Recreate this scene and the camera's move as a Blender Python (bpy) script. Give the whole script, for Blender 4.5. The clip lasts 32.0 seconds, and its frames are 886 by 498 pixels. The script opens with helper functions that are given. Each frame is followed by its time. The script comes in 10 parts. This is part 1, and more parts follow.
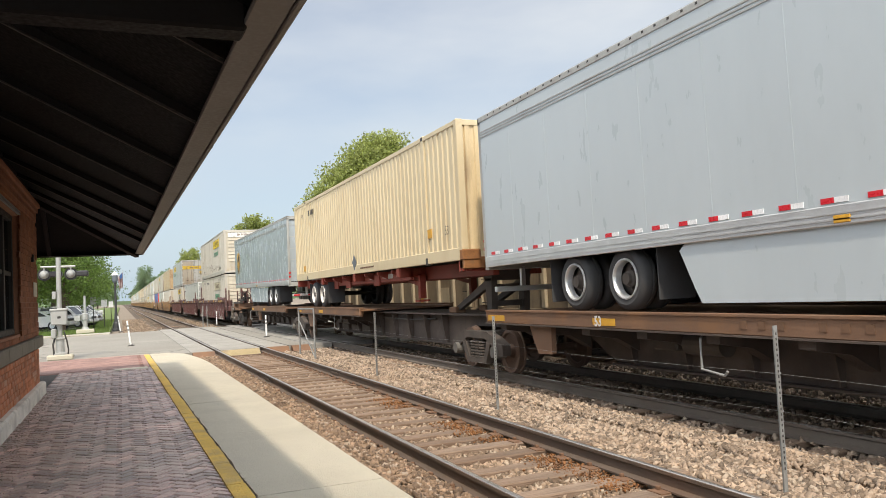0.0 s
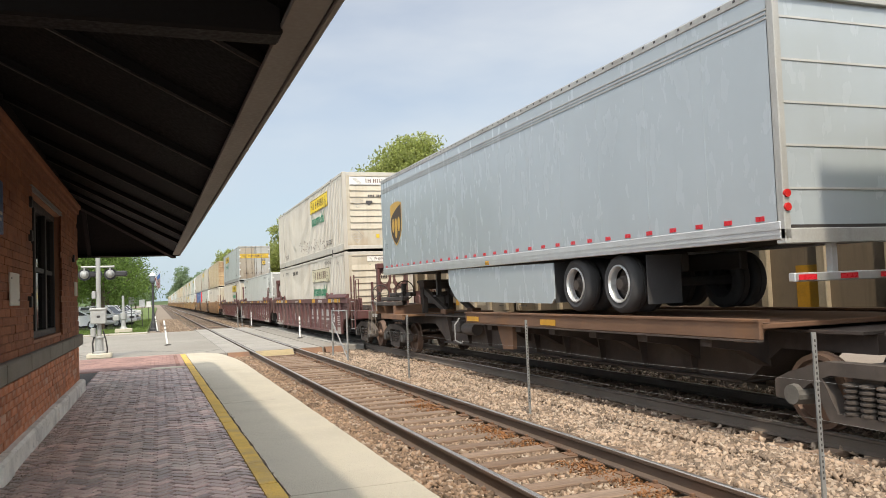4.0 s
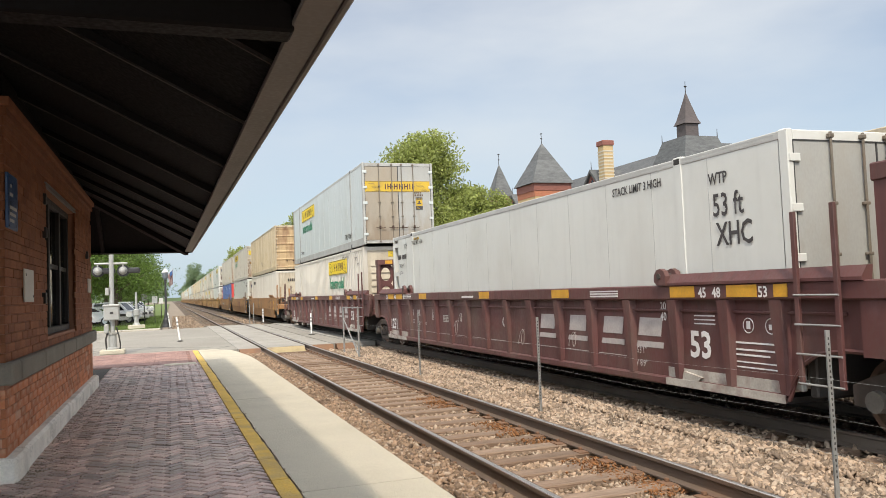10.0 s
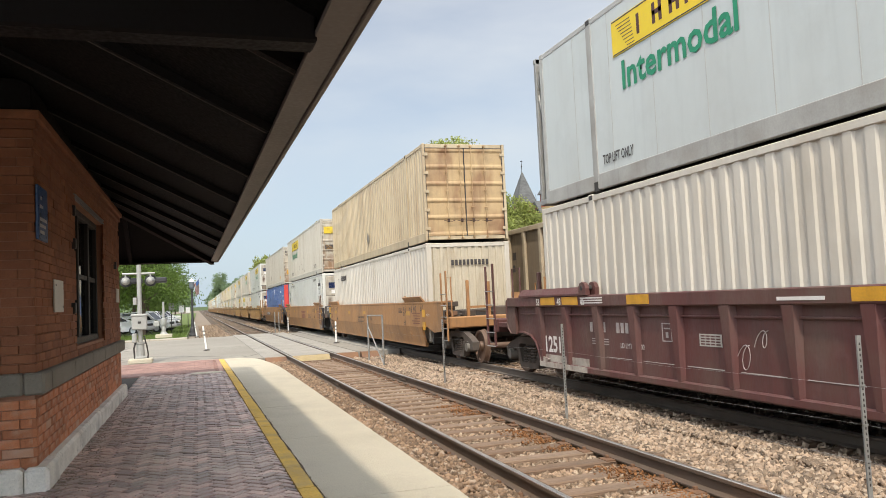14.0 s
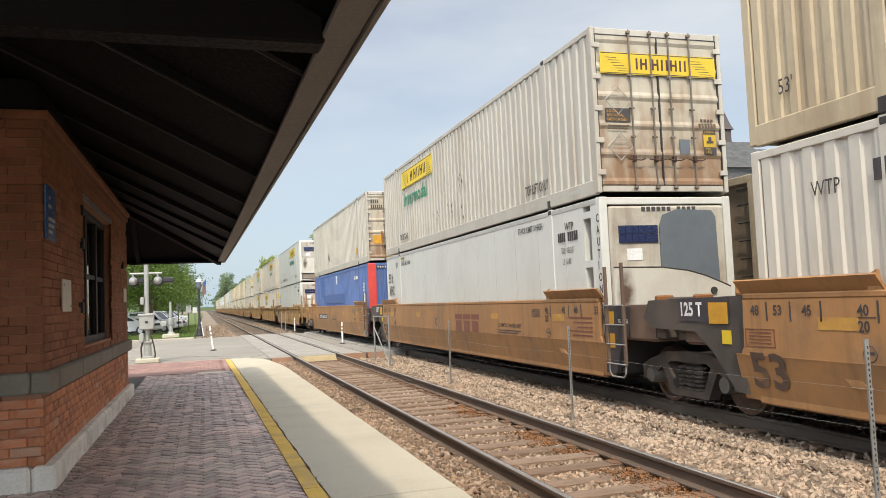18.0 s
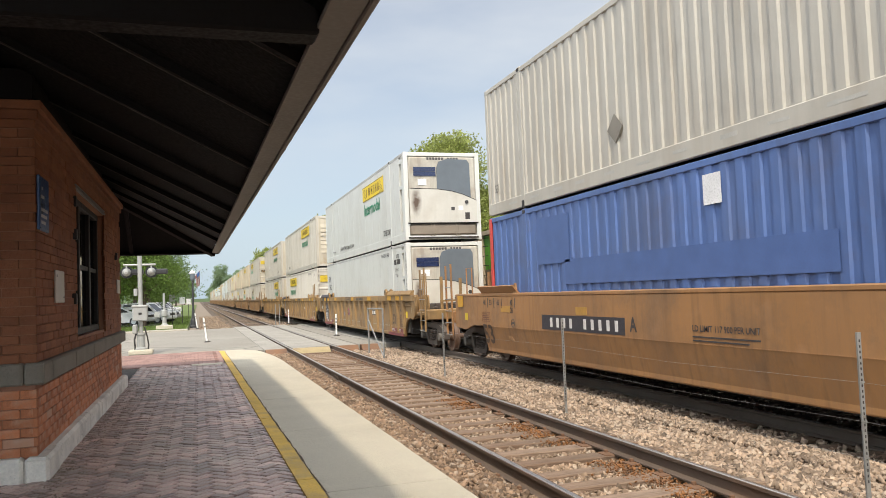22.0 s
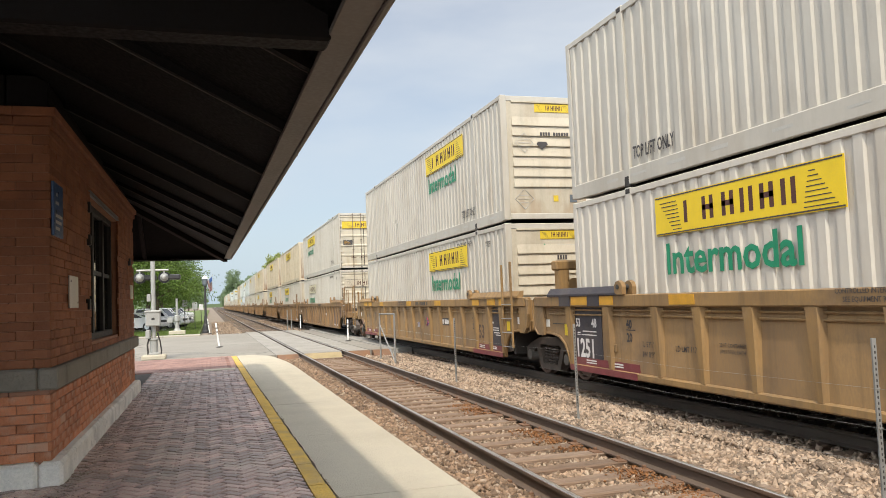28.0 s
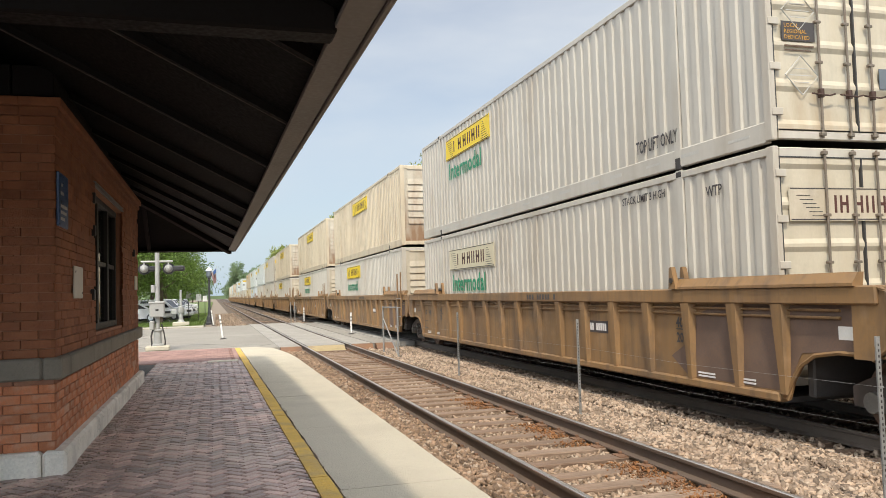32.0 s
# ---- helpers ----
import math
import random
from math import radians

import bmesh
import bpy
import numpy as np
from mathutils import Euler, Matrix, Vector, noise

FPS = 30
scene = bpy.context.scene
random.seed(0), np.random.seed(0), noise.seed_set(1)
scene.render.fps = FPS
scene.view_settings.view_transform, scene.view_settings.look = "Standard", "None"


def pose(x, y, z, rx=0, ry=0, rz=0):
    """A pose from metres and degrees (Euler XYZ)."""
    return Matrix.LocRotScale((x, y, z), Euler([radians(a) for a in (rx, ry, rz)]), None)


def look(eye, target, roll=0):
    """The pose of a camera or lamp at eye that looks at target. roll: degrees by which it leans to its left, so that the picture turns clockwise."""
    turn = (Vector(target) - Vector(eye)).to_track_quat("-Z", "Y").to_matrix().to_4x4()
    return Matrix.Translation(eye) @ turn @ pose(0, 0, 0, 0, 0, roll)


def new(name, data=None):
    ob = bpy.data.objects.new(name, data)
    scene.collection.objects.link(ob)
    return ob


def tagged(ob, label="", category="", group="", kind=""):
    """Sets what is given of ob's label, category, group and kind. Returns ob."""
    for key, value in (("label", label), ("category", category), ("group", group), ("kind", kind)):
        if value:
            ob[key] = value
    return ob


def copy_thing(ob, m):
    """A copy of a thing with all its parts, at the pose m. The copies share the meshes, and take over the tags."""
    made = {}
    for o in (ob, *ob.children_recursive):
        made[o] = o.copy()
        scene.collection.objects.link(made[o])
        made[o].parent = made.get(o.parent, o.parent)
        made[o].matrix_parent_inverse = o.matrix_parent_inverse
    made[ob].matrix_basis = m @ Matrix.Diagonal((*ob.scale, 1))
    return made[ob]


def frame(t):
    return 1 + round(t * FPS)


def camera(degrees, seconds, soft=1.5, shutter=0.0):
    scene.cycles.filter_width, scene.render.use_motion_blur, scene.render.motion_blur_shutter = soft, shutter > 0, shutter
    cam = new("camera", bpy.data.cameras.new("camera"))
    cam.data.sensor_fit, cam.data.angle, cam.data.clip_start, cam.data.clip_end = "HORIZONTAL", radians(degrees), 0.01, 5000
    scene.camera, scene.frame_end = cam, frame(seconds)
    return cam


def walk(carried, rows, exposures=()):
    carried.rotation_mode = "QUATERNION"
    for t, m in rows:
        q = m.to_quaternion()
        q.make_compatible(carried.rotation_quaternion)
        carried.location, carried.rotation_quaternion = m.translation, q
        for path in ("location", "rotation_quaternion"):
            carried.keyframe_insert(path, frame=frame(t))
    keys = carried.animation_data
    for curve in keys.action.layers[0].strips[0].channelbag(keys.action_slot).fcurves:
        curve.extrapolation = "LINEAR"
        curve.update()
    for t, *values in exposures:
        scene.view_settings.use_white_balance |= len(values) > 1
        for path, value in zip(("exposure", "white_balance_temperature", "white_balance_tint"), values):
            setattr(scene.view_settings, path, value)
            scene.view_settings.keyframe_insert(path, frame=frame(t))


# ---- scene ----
EYE = (-3.659, 0.0, 1.699)
cam = camera(59.0, 32.0, 0.6)


def aim(yaw, pitch):
    """A point ahead of the eye: yaw to the right of the tracks, pitch above level, in degrees."""
    a, b = radians(yaw), radians(pitch)
    return Vector(EYE) + 10 * Vector((math.sin(a) * math.cos(b), math.cos(a) * math.cos(b), math.sin(b)))


walk(cam, [(t, look(EYE, aim(yaw, pitch), roll)) for t, yaw, pitch, roll in (
    (0, 22.446, 2.833, -2.854), (0.5, 22.265, 2.932, -2.901), (1, 22.037, 3.071, -2.868),
    (1.5, 21.721, 3.151, -2.732), (2, 21.384, 3.141, -2.582), (2.5, 20.986, 3.129, -2.422),
    (3, 20.597, 3.092, -2.360), (3.5, 20.243, 3.091, -2.324), (5.5, 19.852, 3.338, -2.469),
    (6, 19.762, 3.316, -2.434), (6.5, 19.609, 3.195, -2.353), (7, 19.453, 3.059, -2.289),
    (7.5, 19.363, 2.975, -2.223), (8, 19.320, 2.920, -2.245), (8.5, 19.324, 2.897, -2.272),
    (9, 19.338, 2.888, -2.296), (9.5, 19.317, 2.897, -2.289), (10, 19.232, 2.971, -2.267),
    (10.5, 19.078, 3.068, -2.282), (11, 18.946, 3.146, -2.269), (11.5, 18.800, 3.183, -2.307),
    (12, 18.614, 3.194, -2.373), (12.5, 18.400, 3.286, -2.455), (13, 18.080, 3.462, -2.550),
    (13.5, 17.754, 3.605, -2.644), (14, 17.528, 3.590, -2.684), (14.5, 17.437, 3.484, -2.705),
    (16.5, 17.160, 3.409, -2.534), (17, 17.100, 3.443, -2.509), (17.5, 17.067, 3.540, -2.430),
    (18, 17.050, 3.702, -2.407), (18.5, 17.024, 3.863, -2.349), (19, 17.073, 3.840, -2.403),
    (19.5, 17.171, 3.655, -2.417), (20, 17.338, 3.437, -2.460), (20.5, 17.463, 3.274, -2.491),
    (21, 17.561, 3.178, -2.456), (21.5, 17.552, 3.148, -2.357), (22, 17.445, 3.124, -2.223),
    (22.5, 17.233, 3.160, -2.094), (23, 16.985, 3.215, -2.076), (23.5, 16.807, 3.263, -2.074),
    (24, 16.792, 3.261, -2.219), (24.5, 16.908, 3.254, -2.265), (25, 17.026, 3.234, -2.327),
    (25.5, 17.128, 3.262, -2.322), (27.5, 16.764, 3.487, -2.283), (28, 16.621, 3.550, -2.221),
    (28.5, 16.538, 3.578, -2.226), (29, 16.458, 3.586, -2.168), (29.5, 16.352, 3.559, -2.107),
    (30, 16.268, 3.535, -1.995), (30.5, 16.225, 3.487, -1.880), (31, 16.239, 3.408, -1.774),
    (31.5, 16.314, 3.290, -1.737), (32, 16.320, 3.120, -1.660),
)], [(0, 0.35, 6620, 10), (32, 0.35, 6620, 10)])

# ---- light ----
SUN_FROM = Vector((-0.7, -2.0, 2.65)).normalized()
world = bpy.data.worlds.new("sky")
scene.world = world
world.use_nodes = True
wn, wl = world.node_tree.nodes, world.node_tree.links
sky = wn.new("ShaderNodeTexSky")
sky.sky_type, sky.sun_disc = "NISHITA", False
sky.sun_elevation = math.asin(SUN_FROM.z)
sky.sun_rotation = math.atan2(SUN_FROM.x, SUN_FROM.y)
sky.air_density, sky.dust_density, sky.ozone_density = 1.0, 0.9, 1.4
wco = wn.new("ShaderNodeTexCoord")
wmap = wn.new("ShaderNodeMapping")
wmap.inputs["Scale"].default_value = (1.0, 1.0, 3.2)
wnoise = wn.new("ShaderNodeTexNoise")
wnoise.inputs["Scale"].default_value, wnoise.inputs["Detail"].default_value = 1.7, 6.0
wramp = wn.new("ShaderNodeValToRGB")
wramp.color_ramp.elements[0].position, wramp.color_ramp.elements[1].position = 0.34, 0.72
wramp.color_ramp.elements[0].color, wramp.color_ramp.elements[1].color = (0.25, 0.25, 0.25, 1), (0.95, 0.95, 0.95, 1)
wmix = wn.new("ShaderNodeMix")
wmix.data_type = "RGBA"
# thin cloud, brighter round the veiled sun
wdot = wn.new("ShaderNodeVectorMath")
wdot.operation = "DOT_PRODUCT"
wdot.inputs[1].default_value = SUN_FROM
wglow = wn.new("ShaderNodeMapRange")
for key, value in zip(("From Min", "From Max", "To Min", "To Max"), (-0.1, 1.0, 1.0, 4.2)):
    wglow.inputs[key].default_value = value
wcloud = wn.new("ShaderNodeVectorMath")
wcloud.operation = "SCALE"
wtint = wn.new("ShaderNodeMix")
wtint.data_type = "RGBA"
wtint.inputs["A"].default_value, wtint.inputs["B"].default_value = (4.0, 5.05, 6.05, 1), (6.6, 6.75, 6.9, 1)
wl.new(wco.outputs["Generated"], wdot.inputs[0])
wl.new(wdot.outputs["Value"], wglow.inputs["Value"])
wl.new(wglow.outputs["Result"], wcloud.inputs["Scale"])
wl.new(wcloud.outputs["Vector"], wmix.inputs["B"])
wl.new(wco.outputs["Generated"], wmap.inputs["Vector"])
wl.new(wmap.outputs["Vector"], wnoise.inputs["Vector"])
wl.new(wnoise.outputs["Fac"], wramp.inputs["Fac"])
# bluer and evenly hazy towards the horizon
wsep = wn.new("ShaderNodeSeparateXYZ")
wlow = wn.new("ShaderNodeMapRange")
for key, value in zip(("From Min", "From Max", "To Min", "To Max"), (0.0, 0.4, 0.0, 1.0)):
    wlow.inputs[key].default_value = value
wveil = wn.new("ShaderNodeMath")
wveil.operation = "MAXIMUM"
wl.new(wco.outputs["Generated"], wsep.inputs["Vector"])
wl.new(wsep.outputs["Z"], wlow.inputs["Value"])
whaze = wn.new("ShaderNodeMapRange")
for key, value in zip(("From Min", "From Max", "To Min", "To Max"), (0.0, 1.0, 0.92, 0.0)):
    whaze.inputs[key].default_value = value
wl.new(wlow.outputs["Result"], wtint.inputs["Factor"])
wl.new(wtint.outputs["Result"], wcloud.inputs[0])
wl.new(wlow.outputs["Result"], whaze.inputs["Value"])
wl.new(whaze.outputs["Result"], wveil.inputs[0])
wl.new(wramp.outputs["Color"], wveil.inputs[1])
wl.new(wveil.outputs["Value"], wmix.inputs["Factor"])
wl.new(sky.outputs["Color"], wmix.inputs["A"])
wback = wn["Background"]
wl.new(wmix.outputs["Result"], wback.inputs["Color"])
wback.inputs["Strength"].default_value = 0.105
sun = new("sun", bpy.data.lights.new("sun", "SUN"))
sun.data.energy, sun.data.angle, sun.data.color = 2.9, radians(2.4), (1.0, 0.89, 0.73)
sun.matrix_world = look(SUN_FROM * 60, (0, 0, 0))

# ---- materials ----
def material(name, colour, rough=0.7, metal=0.0, vary=0.12, scale=3.0, grain=40.0, bump=0.0, bump_scale=60.0, stain=None, stain_amount=0.0,
             stain_scale=1.2, stretch=(1, 1, 1), per_piece=0.0, crack=0.0, speck=0.0, pale=None, pale_share=0.1, grime=0.0, stain_from=0.5, wash=None):
    """A surface with two scales of variation, optional stains and relief."""
    m = bpy.data.materials.new(name)
    m.use_nodes = True
    n, l = m.node_tree.nodes, m.node_tree.links
    b = n["Principled BSDF"]
    b.inputs["Roughness"].default_value, b.inputs["Metallic"].default_value = rough, metal
    co = n.new("ShaderNodeTexCoord")
    mp = n.new("ShaderNodeMapping")
    mp.inputs["Scale"].default_value = stretch
    l.new(co.outputs["Object"], mp.inputs["Vector"])

    def noise_node(size, detail=4.0):
        t = n.new("ShaderNodeTexNoise")
        t.inputs["Scale"].default_value, t.inputs["Detail"].default_value = size, detail
        l.new(mp.outputs["Vector"], t.inputs["Vector"])
        return t

    def mix(kind, fac, a, c):
        x = n.new("ShaderNodeMix")
        x.data_type, x.blend_type = "RGBA", kind
        for key, value in (("Factor", fac), ("A", a), ("B", c)):
            if isinstance(value, (int, float)):
                x.inputs[key].default_value = value
            elif isinstance(value, tuple):
                x.inputs[key].default_value = (*value, 1)
            else:
                l.new(value, x.inputs[key])
        return x.outputs["Result"]

    def ramp(sock, p0, p1, lo, hi):
        r = n.new("ShaderNodeMapRange")
        for key, value in zip(("From Min", "From Max", "To Min", "To Max"), (p0, p1, lo, hi)):
            r.inputs[key].default_value = value
        l.new(sock, r.inputs["Value"])
        return r.outputs["Result"]

    big, fine = noise_node(scale), noise_node(grain, 6.0)
    tone = n.new("ShaderNodeMath")
    tone.operation = "MULTIPLY"
    l.new(ramp(big.outputs["Fac"], 0.25, 0.75, 1 - vary, 1 + vary), tone.inputs[0])
    l.new(ramp(fine.outputs["Fac"], 0.25, 0.75, 1 - vary * 0.7, 1 + vary * 0.7), tone.inputs[1])
    shade = tone.outputs["Value"]
    if per_piece:
        oi = n.new("ShaderNodeObjectInfo")
        ge = n.new("ShaderNodeNewGeometry")
        add = n.new("ShaderNodeMath")
        add.operation = "ADD"
        l.new(oi.outputs["Random"], add.inputs[0])
        l.new(ge.outputs["Random Per Island"], add.inputs[1])
        fr = n.new("ShaderNodeMath")
        fr.operation = "FRACT"
        l.new(add.outputs["Value"], fr.inputs[0])
        t2 = n.new("ShaderNodeMath")
        t2.operation = "MULTIPLY"
        l.new(shade, t2.inputs[0])
        l.new(ramp(fr.outputs["Value"], 0, 1, 1 - per_piece, 1 + per_piece), t2.inputs[1])
        shade = t2.outputs["Value"]
    col = mix("MULTIPLY", 1.0, tuple(colour), shade)
    if grime:
        gm = n.new("ShaderNodeMapping")
        gm.inputs["Scale"].default_value = (1.0, 1.0, 0.07)
        l.new(co.outputs["Object"], gm.inputs["Vector"])
        run = n.new("ShaderNodeTexNoise")
        run.inputs["Scale"].default_value, run.inputs["Detail"].default_value = 7.0, 7.0
        l.new(gm.outputs["Vector"], run.inputs["Vector"])
        col = mix("MIX", ramp(run.outputs["Fac"], 0.52, 0.7, 0.0, grime), col, tuple(c * 0.45 + 0.01 for c in colour))
        blot = n.new("ShaderNodeTexNoise")
        blot.inputs["Scale"].default_value, blot.inputs["Detail"].default_value, blot.inputs["Roughness"].default_value = 0.9, 9.0, 0.7
        l.new(co.outputs["Object"], blot.inputs["Vector"])
        col = mix("MIX", ramp(blot.outputs["Fac"], 0.5, 0.68, 0.0, grime), col, (0.1, 0.075, 0.055))
        dust = n.new("ShaderNodeTexNoise")
        dust.inputs["Scale"].default_value, dust.inputs["Detail"].default_value = 2.6, 8.0
        l.new(co.outputs["Object"], dust.inputs["Vector"])
        col = mix("MIX", ramp(dust.outputs["Fac"], 0.58, 0.75, 0.0, grime * 0.7), col, tuple(min(1.0, c * 1.2 + 0.06) for c in colour))
    if pale and per_piece:
        col = mix("MIX", ramp(fr.outputs["Value"], 1 - pale_share, 1.001 - pale_share, 0.0, 0.7), col, tuple(pale))
    if speck:
        sk = noise_node(grain * 2.2, 2.0)
        col = mix("MIX", ramp(sk.outputs["Fac"], 0.62, 0.72, 0.0, speck), col, tuple(min(1.0, c * 1.9 + 0.05) for c in colour))
        sd = noise_node(grain * 1.3, 2.0)
        col = mix("MIX", ramp(sd.outputs["Fac"], 0.64, 0.74, 0.0, speck), col, tuple(c * 0.4 for c in colour))
    if crack:
        vo = n.new("ShaderNodeTexVoronoi")
        vo.feature = "DISTANCE_TO_EDGE"
        vo.inputs["Scale"].default_value = crack
        wob = noise_node(crack * 3.0, 5.0)
        va = n.new("ShaderNodeVectorMath")
        va.operation = "ADD"
        l.new(mp.outputs["Vector"], va.inputs[0])
        l.new(wob.outputs["Color"], va.inputs[1])
        l.new(va.outputs["Vector"], vo.inputs["Vector"])
        gate_n = noise_node(crack * 0.8, 3.0)
        gap = n.new("ShaderNodeMath")
        gap.operation = "MULTIPLY"
        l.new(ramp(vo.outputs["Distance"], 0.0, 0.012, 0.75, 0.0), gap.inputs[0])
        l.new(ramp(gate_n.outputs["Fac"], 0.48, 0.54, 0.0, 1.0), gap.inputs[1])
        col = mix("MIX", gap.outputs["Value"], col, tuple(c * 0.3 for c in colour))
    if stain:
        st = noise_node(stain_scale, 8.0)
        col = mix("MIX", ramp(st.outputs["Fac"], stain_from, stain_from + 0.22, 0.0, stain_amount), col, tuple(stain))
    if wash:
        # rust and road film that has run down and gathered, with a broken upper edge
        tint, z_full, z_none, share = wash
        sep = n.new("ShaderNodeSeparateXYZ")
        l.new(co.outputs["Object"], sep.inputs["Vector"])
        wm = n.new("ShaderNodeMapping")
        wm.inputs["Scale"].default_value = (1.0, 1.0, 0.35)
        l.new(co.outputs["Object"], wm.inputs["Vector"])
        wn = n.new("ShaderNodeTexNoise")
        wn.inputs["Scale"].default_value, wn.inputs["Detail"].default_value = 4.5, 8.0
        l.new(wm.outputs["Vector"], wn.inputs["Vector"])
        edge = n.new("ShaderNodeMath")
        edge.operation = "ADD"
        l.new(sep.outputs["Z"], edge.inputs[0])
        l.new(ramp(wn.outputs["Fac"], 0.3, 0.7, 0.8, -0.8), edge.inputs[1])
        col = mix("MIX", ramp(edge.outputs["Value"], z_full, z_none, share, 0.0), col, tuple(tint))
    l.new(col, b.inputs["Base Color"])
    l.new(ramp(fine.outputs["Fac"], 0.3, 0.7, max(0.02, rough - 0.12), min(1.0, rough + 0.12)), b.inputs["Roughness"])
    if bump:
        bn = noise_node(bump_scale, 5.0)
        bp = n.new("ShaderNodeBump")
        bp.inputs["Strength"].default_value, bp.inputs["Distance"].default_value = bump, 0.02
        l.new(bn.outputs["Fac"], bp.inputs["Height"])
        l.new(bp.outputs["Normal"], b.inputs["Normal"])
    return m


STREAK = (1.0, 1.0, 0.12)
paint_white = material("white container paint", (0.455, 0.43, 0.373), 0.5, vary=0.07, scale=0.6, grain=14, stain=(0.31, 0.245, 0.17), stain_amount=0.4, stain_scale=2.0, stretch=(1, 1, 0.16), grime=0.13)
paint_fresh = material("clean white container paint", (0.52, 0.49, 0.43), 0.5, vary=0.06, scale=0.6, grain=14, stain=(0.36, 0.3, 0.22), stain_amount=0.35, stain_scale=2.0, stretch=(1, 1, 0.16), grime=0.1)
paint_cream = material("cream container paint", (0.52, 0.45, 0.33), 0.5, vary=0.07, scale=0.6, grain=14, stain=(0.3, 0.2, 0.12), stain_amount=0.45, stain_scale=1.8, stretch=(1, 1, 0.16), grime=0.3)
paint_tan = material("tan container paint", (0.46, 0.38, 0.255), 0.5, vary=0.09, scale=0.6, stain=(0.25, 0.16, 0.085), stain_amount=0.5, stain_scale=2.0, stretch=STREAK, grime=0.25)
paint_beige = material("beige container paint", (0.57, 0.475, 0.305), 0.45, vary=0.05, scale=0.6, stain=(0.4, 0.26, 0.12), stain_amount=0.25, stain_scale=2.0, stretch=STREAK)
paint_smooth = material("white smooth panel", (0.585, 0.59, 0.555), 0.4, vary=0.025, scale=0.5, grain=8, stain=(0.42, 0.4, 0.35), stain_amount=0.3, stain_scale=0.9, stretch=(1, 1, 0.4), grime=0.08)
paint_bluegrey = material("pale green grey panel", (0.5, 0.535, 0.525), 0.4, vary=0.025, scale=0.5, grain=8, stain=(0.37, 0.37, 0.34), stain_amount=0.3, stain_scale=0.9, stretch=(1, 1, 0.4), grime=0.1)
paint_trailer = material("grey trailer skin", (0.44, 0.485, 0.505), 0.36, vary=0.03, scale=0.5, grain=5, stain=(0.36, 0.39, 0.4), stain_amount=0.14, stain_scale=0.8, stretch=(1, 1, 0.35))
paint_trailer_dark = material("dark grey trailer skin", (0.37, 0.415, 0.44), 0.22, vary=0.03, scale=0.5, grain=5, stain=(0.23, 0.26, 0.27), stain_amount=0.14, stain_scale=0.8, stretch=(1, 1, 0.35))
pale_yellow = material("faded pale yellow panel", (0.55, 0.5, 0.35), 0.55, vary=0.12, scale=1.5)
paint_blue = material("blue container paint", (0.085, 0.15, 0.35), 0.5, vary=0.14, scale=0.8, grain=14, stain=(0.1, 0.125, 0.2), stain_amount=0.5, stain_scale=1.3, stretch=(1, 1, 0.2), grime=0.3)
paint_red = material("red corner paint", (0.55, 0.06, 0.05), 0.5)
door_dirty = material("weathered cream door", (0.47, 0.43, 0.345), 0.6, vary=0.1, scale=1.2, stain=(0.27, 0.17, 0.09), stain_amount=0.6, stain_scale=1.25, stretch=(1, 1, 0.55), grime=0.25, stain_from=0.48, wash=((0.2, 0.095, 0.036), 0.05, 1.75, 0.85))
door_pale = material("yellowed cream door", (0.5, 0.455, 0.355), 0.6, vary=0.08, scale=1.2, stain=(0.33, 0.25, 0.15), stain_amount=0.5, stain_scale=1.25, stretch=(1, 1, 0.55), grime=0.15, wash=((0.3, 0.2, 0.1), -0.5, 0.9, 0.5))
door_tan = material("rusty tan door", (0.45, 0.32, 0.17), 0.6, vary=0.14, scale=1.2, stain=(0.17, 0.075, 0.035), stain_amount=1.0, stain_scale=1.25, stretch=(1, 1, 0.55), grime=0.4, stain_from=0.44)
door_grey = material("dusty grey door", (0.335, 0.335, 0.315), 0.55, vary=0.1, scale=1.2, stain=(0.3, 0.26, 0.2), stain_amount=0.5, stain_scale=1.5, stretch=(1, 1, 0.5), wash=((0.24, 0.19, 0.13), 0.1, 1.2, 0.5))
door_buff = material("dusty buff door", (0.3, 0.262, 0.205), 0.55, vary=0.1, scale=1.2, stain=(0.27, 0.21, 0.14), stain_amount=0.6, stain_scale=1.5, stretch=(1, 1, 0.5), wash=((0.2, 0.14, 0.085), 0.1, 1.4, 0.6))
maroon = material("maroon well paint", (0.1, 0.037, 0.034), 0.6, vary=0.16, scale=0.8, stain=(0.13, 0.09, 0.075), stain_amount=0.5, stain_scale=1.4, stretch=(1, 1, 0.3), grime=0.5)
ochre = material("brown yellow well paint", (0.335, 0.17, 0.066), 0.6, vary=0.12, scale=0.7, stain=(0.19, 0.11, 0.06), stain_amount=0.5, stain_scale=1.1, stretch=(1, 1, 0.3), grime=0.45)
yellow_panel = material("dust filmed yellow side wall", (0.29, 0.18, 0.08), 0.7, vary=0.18, scale=0.7, stain=(0.15, 0.1, 0.065), stain_amount=0.6, stain_scale=0.9, stretch=(1, 1, 0.35), grime=0.5)
yellow_car = material("faded yellow well paint", (0.275, 0.166, 0.064), 0.62, vary=0.16, scale=0.7, stain=(0.15, 0.095, 0.05), stain_amount=0.6, stain_scale=1.3, stretch=(1, 1, 0.3), grime=0.6)
rust_car = material("rusty brown well paint", (0.235, 0.135, 0.055), 0.65, vary=0.16, scale=0.7, stain=(0.08, 0.052, 0.04), stain_amount=0.6, stain_scale=1.2, stretch=(1, 1, 0.3), grime=0.6)
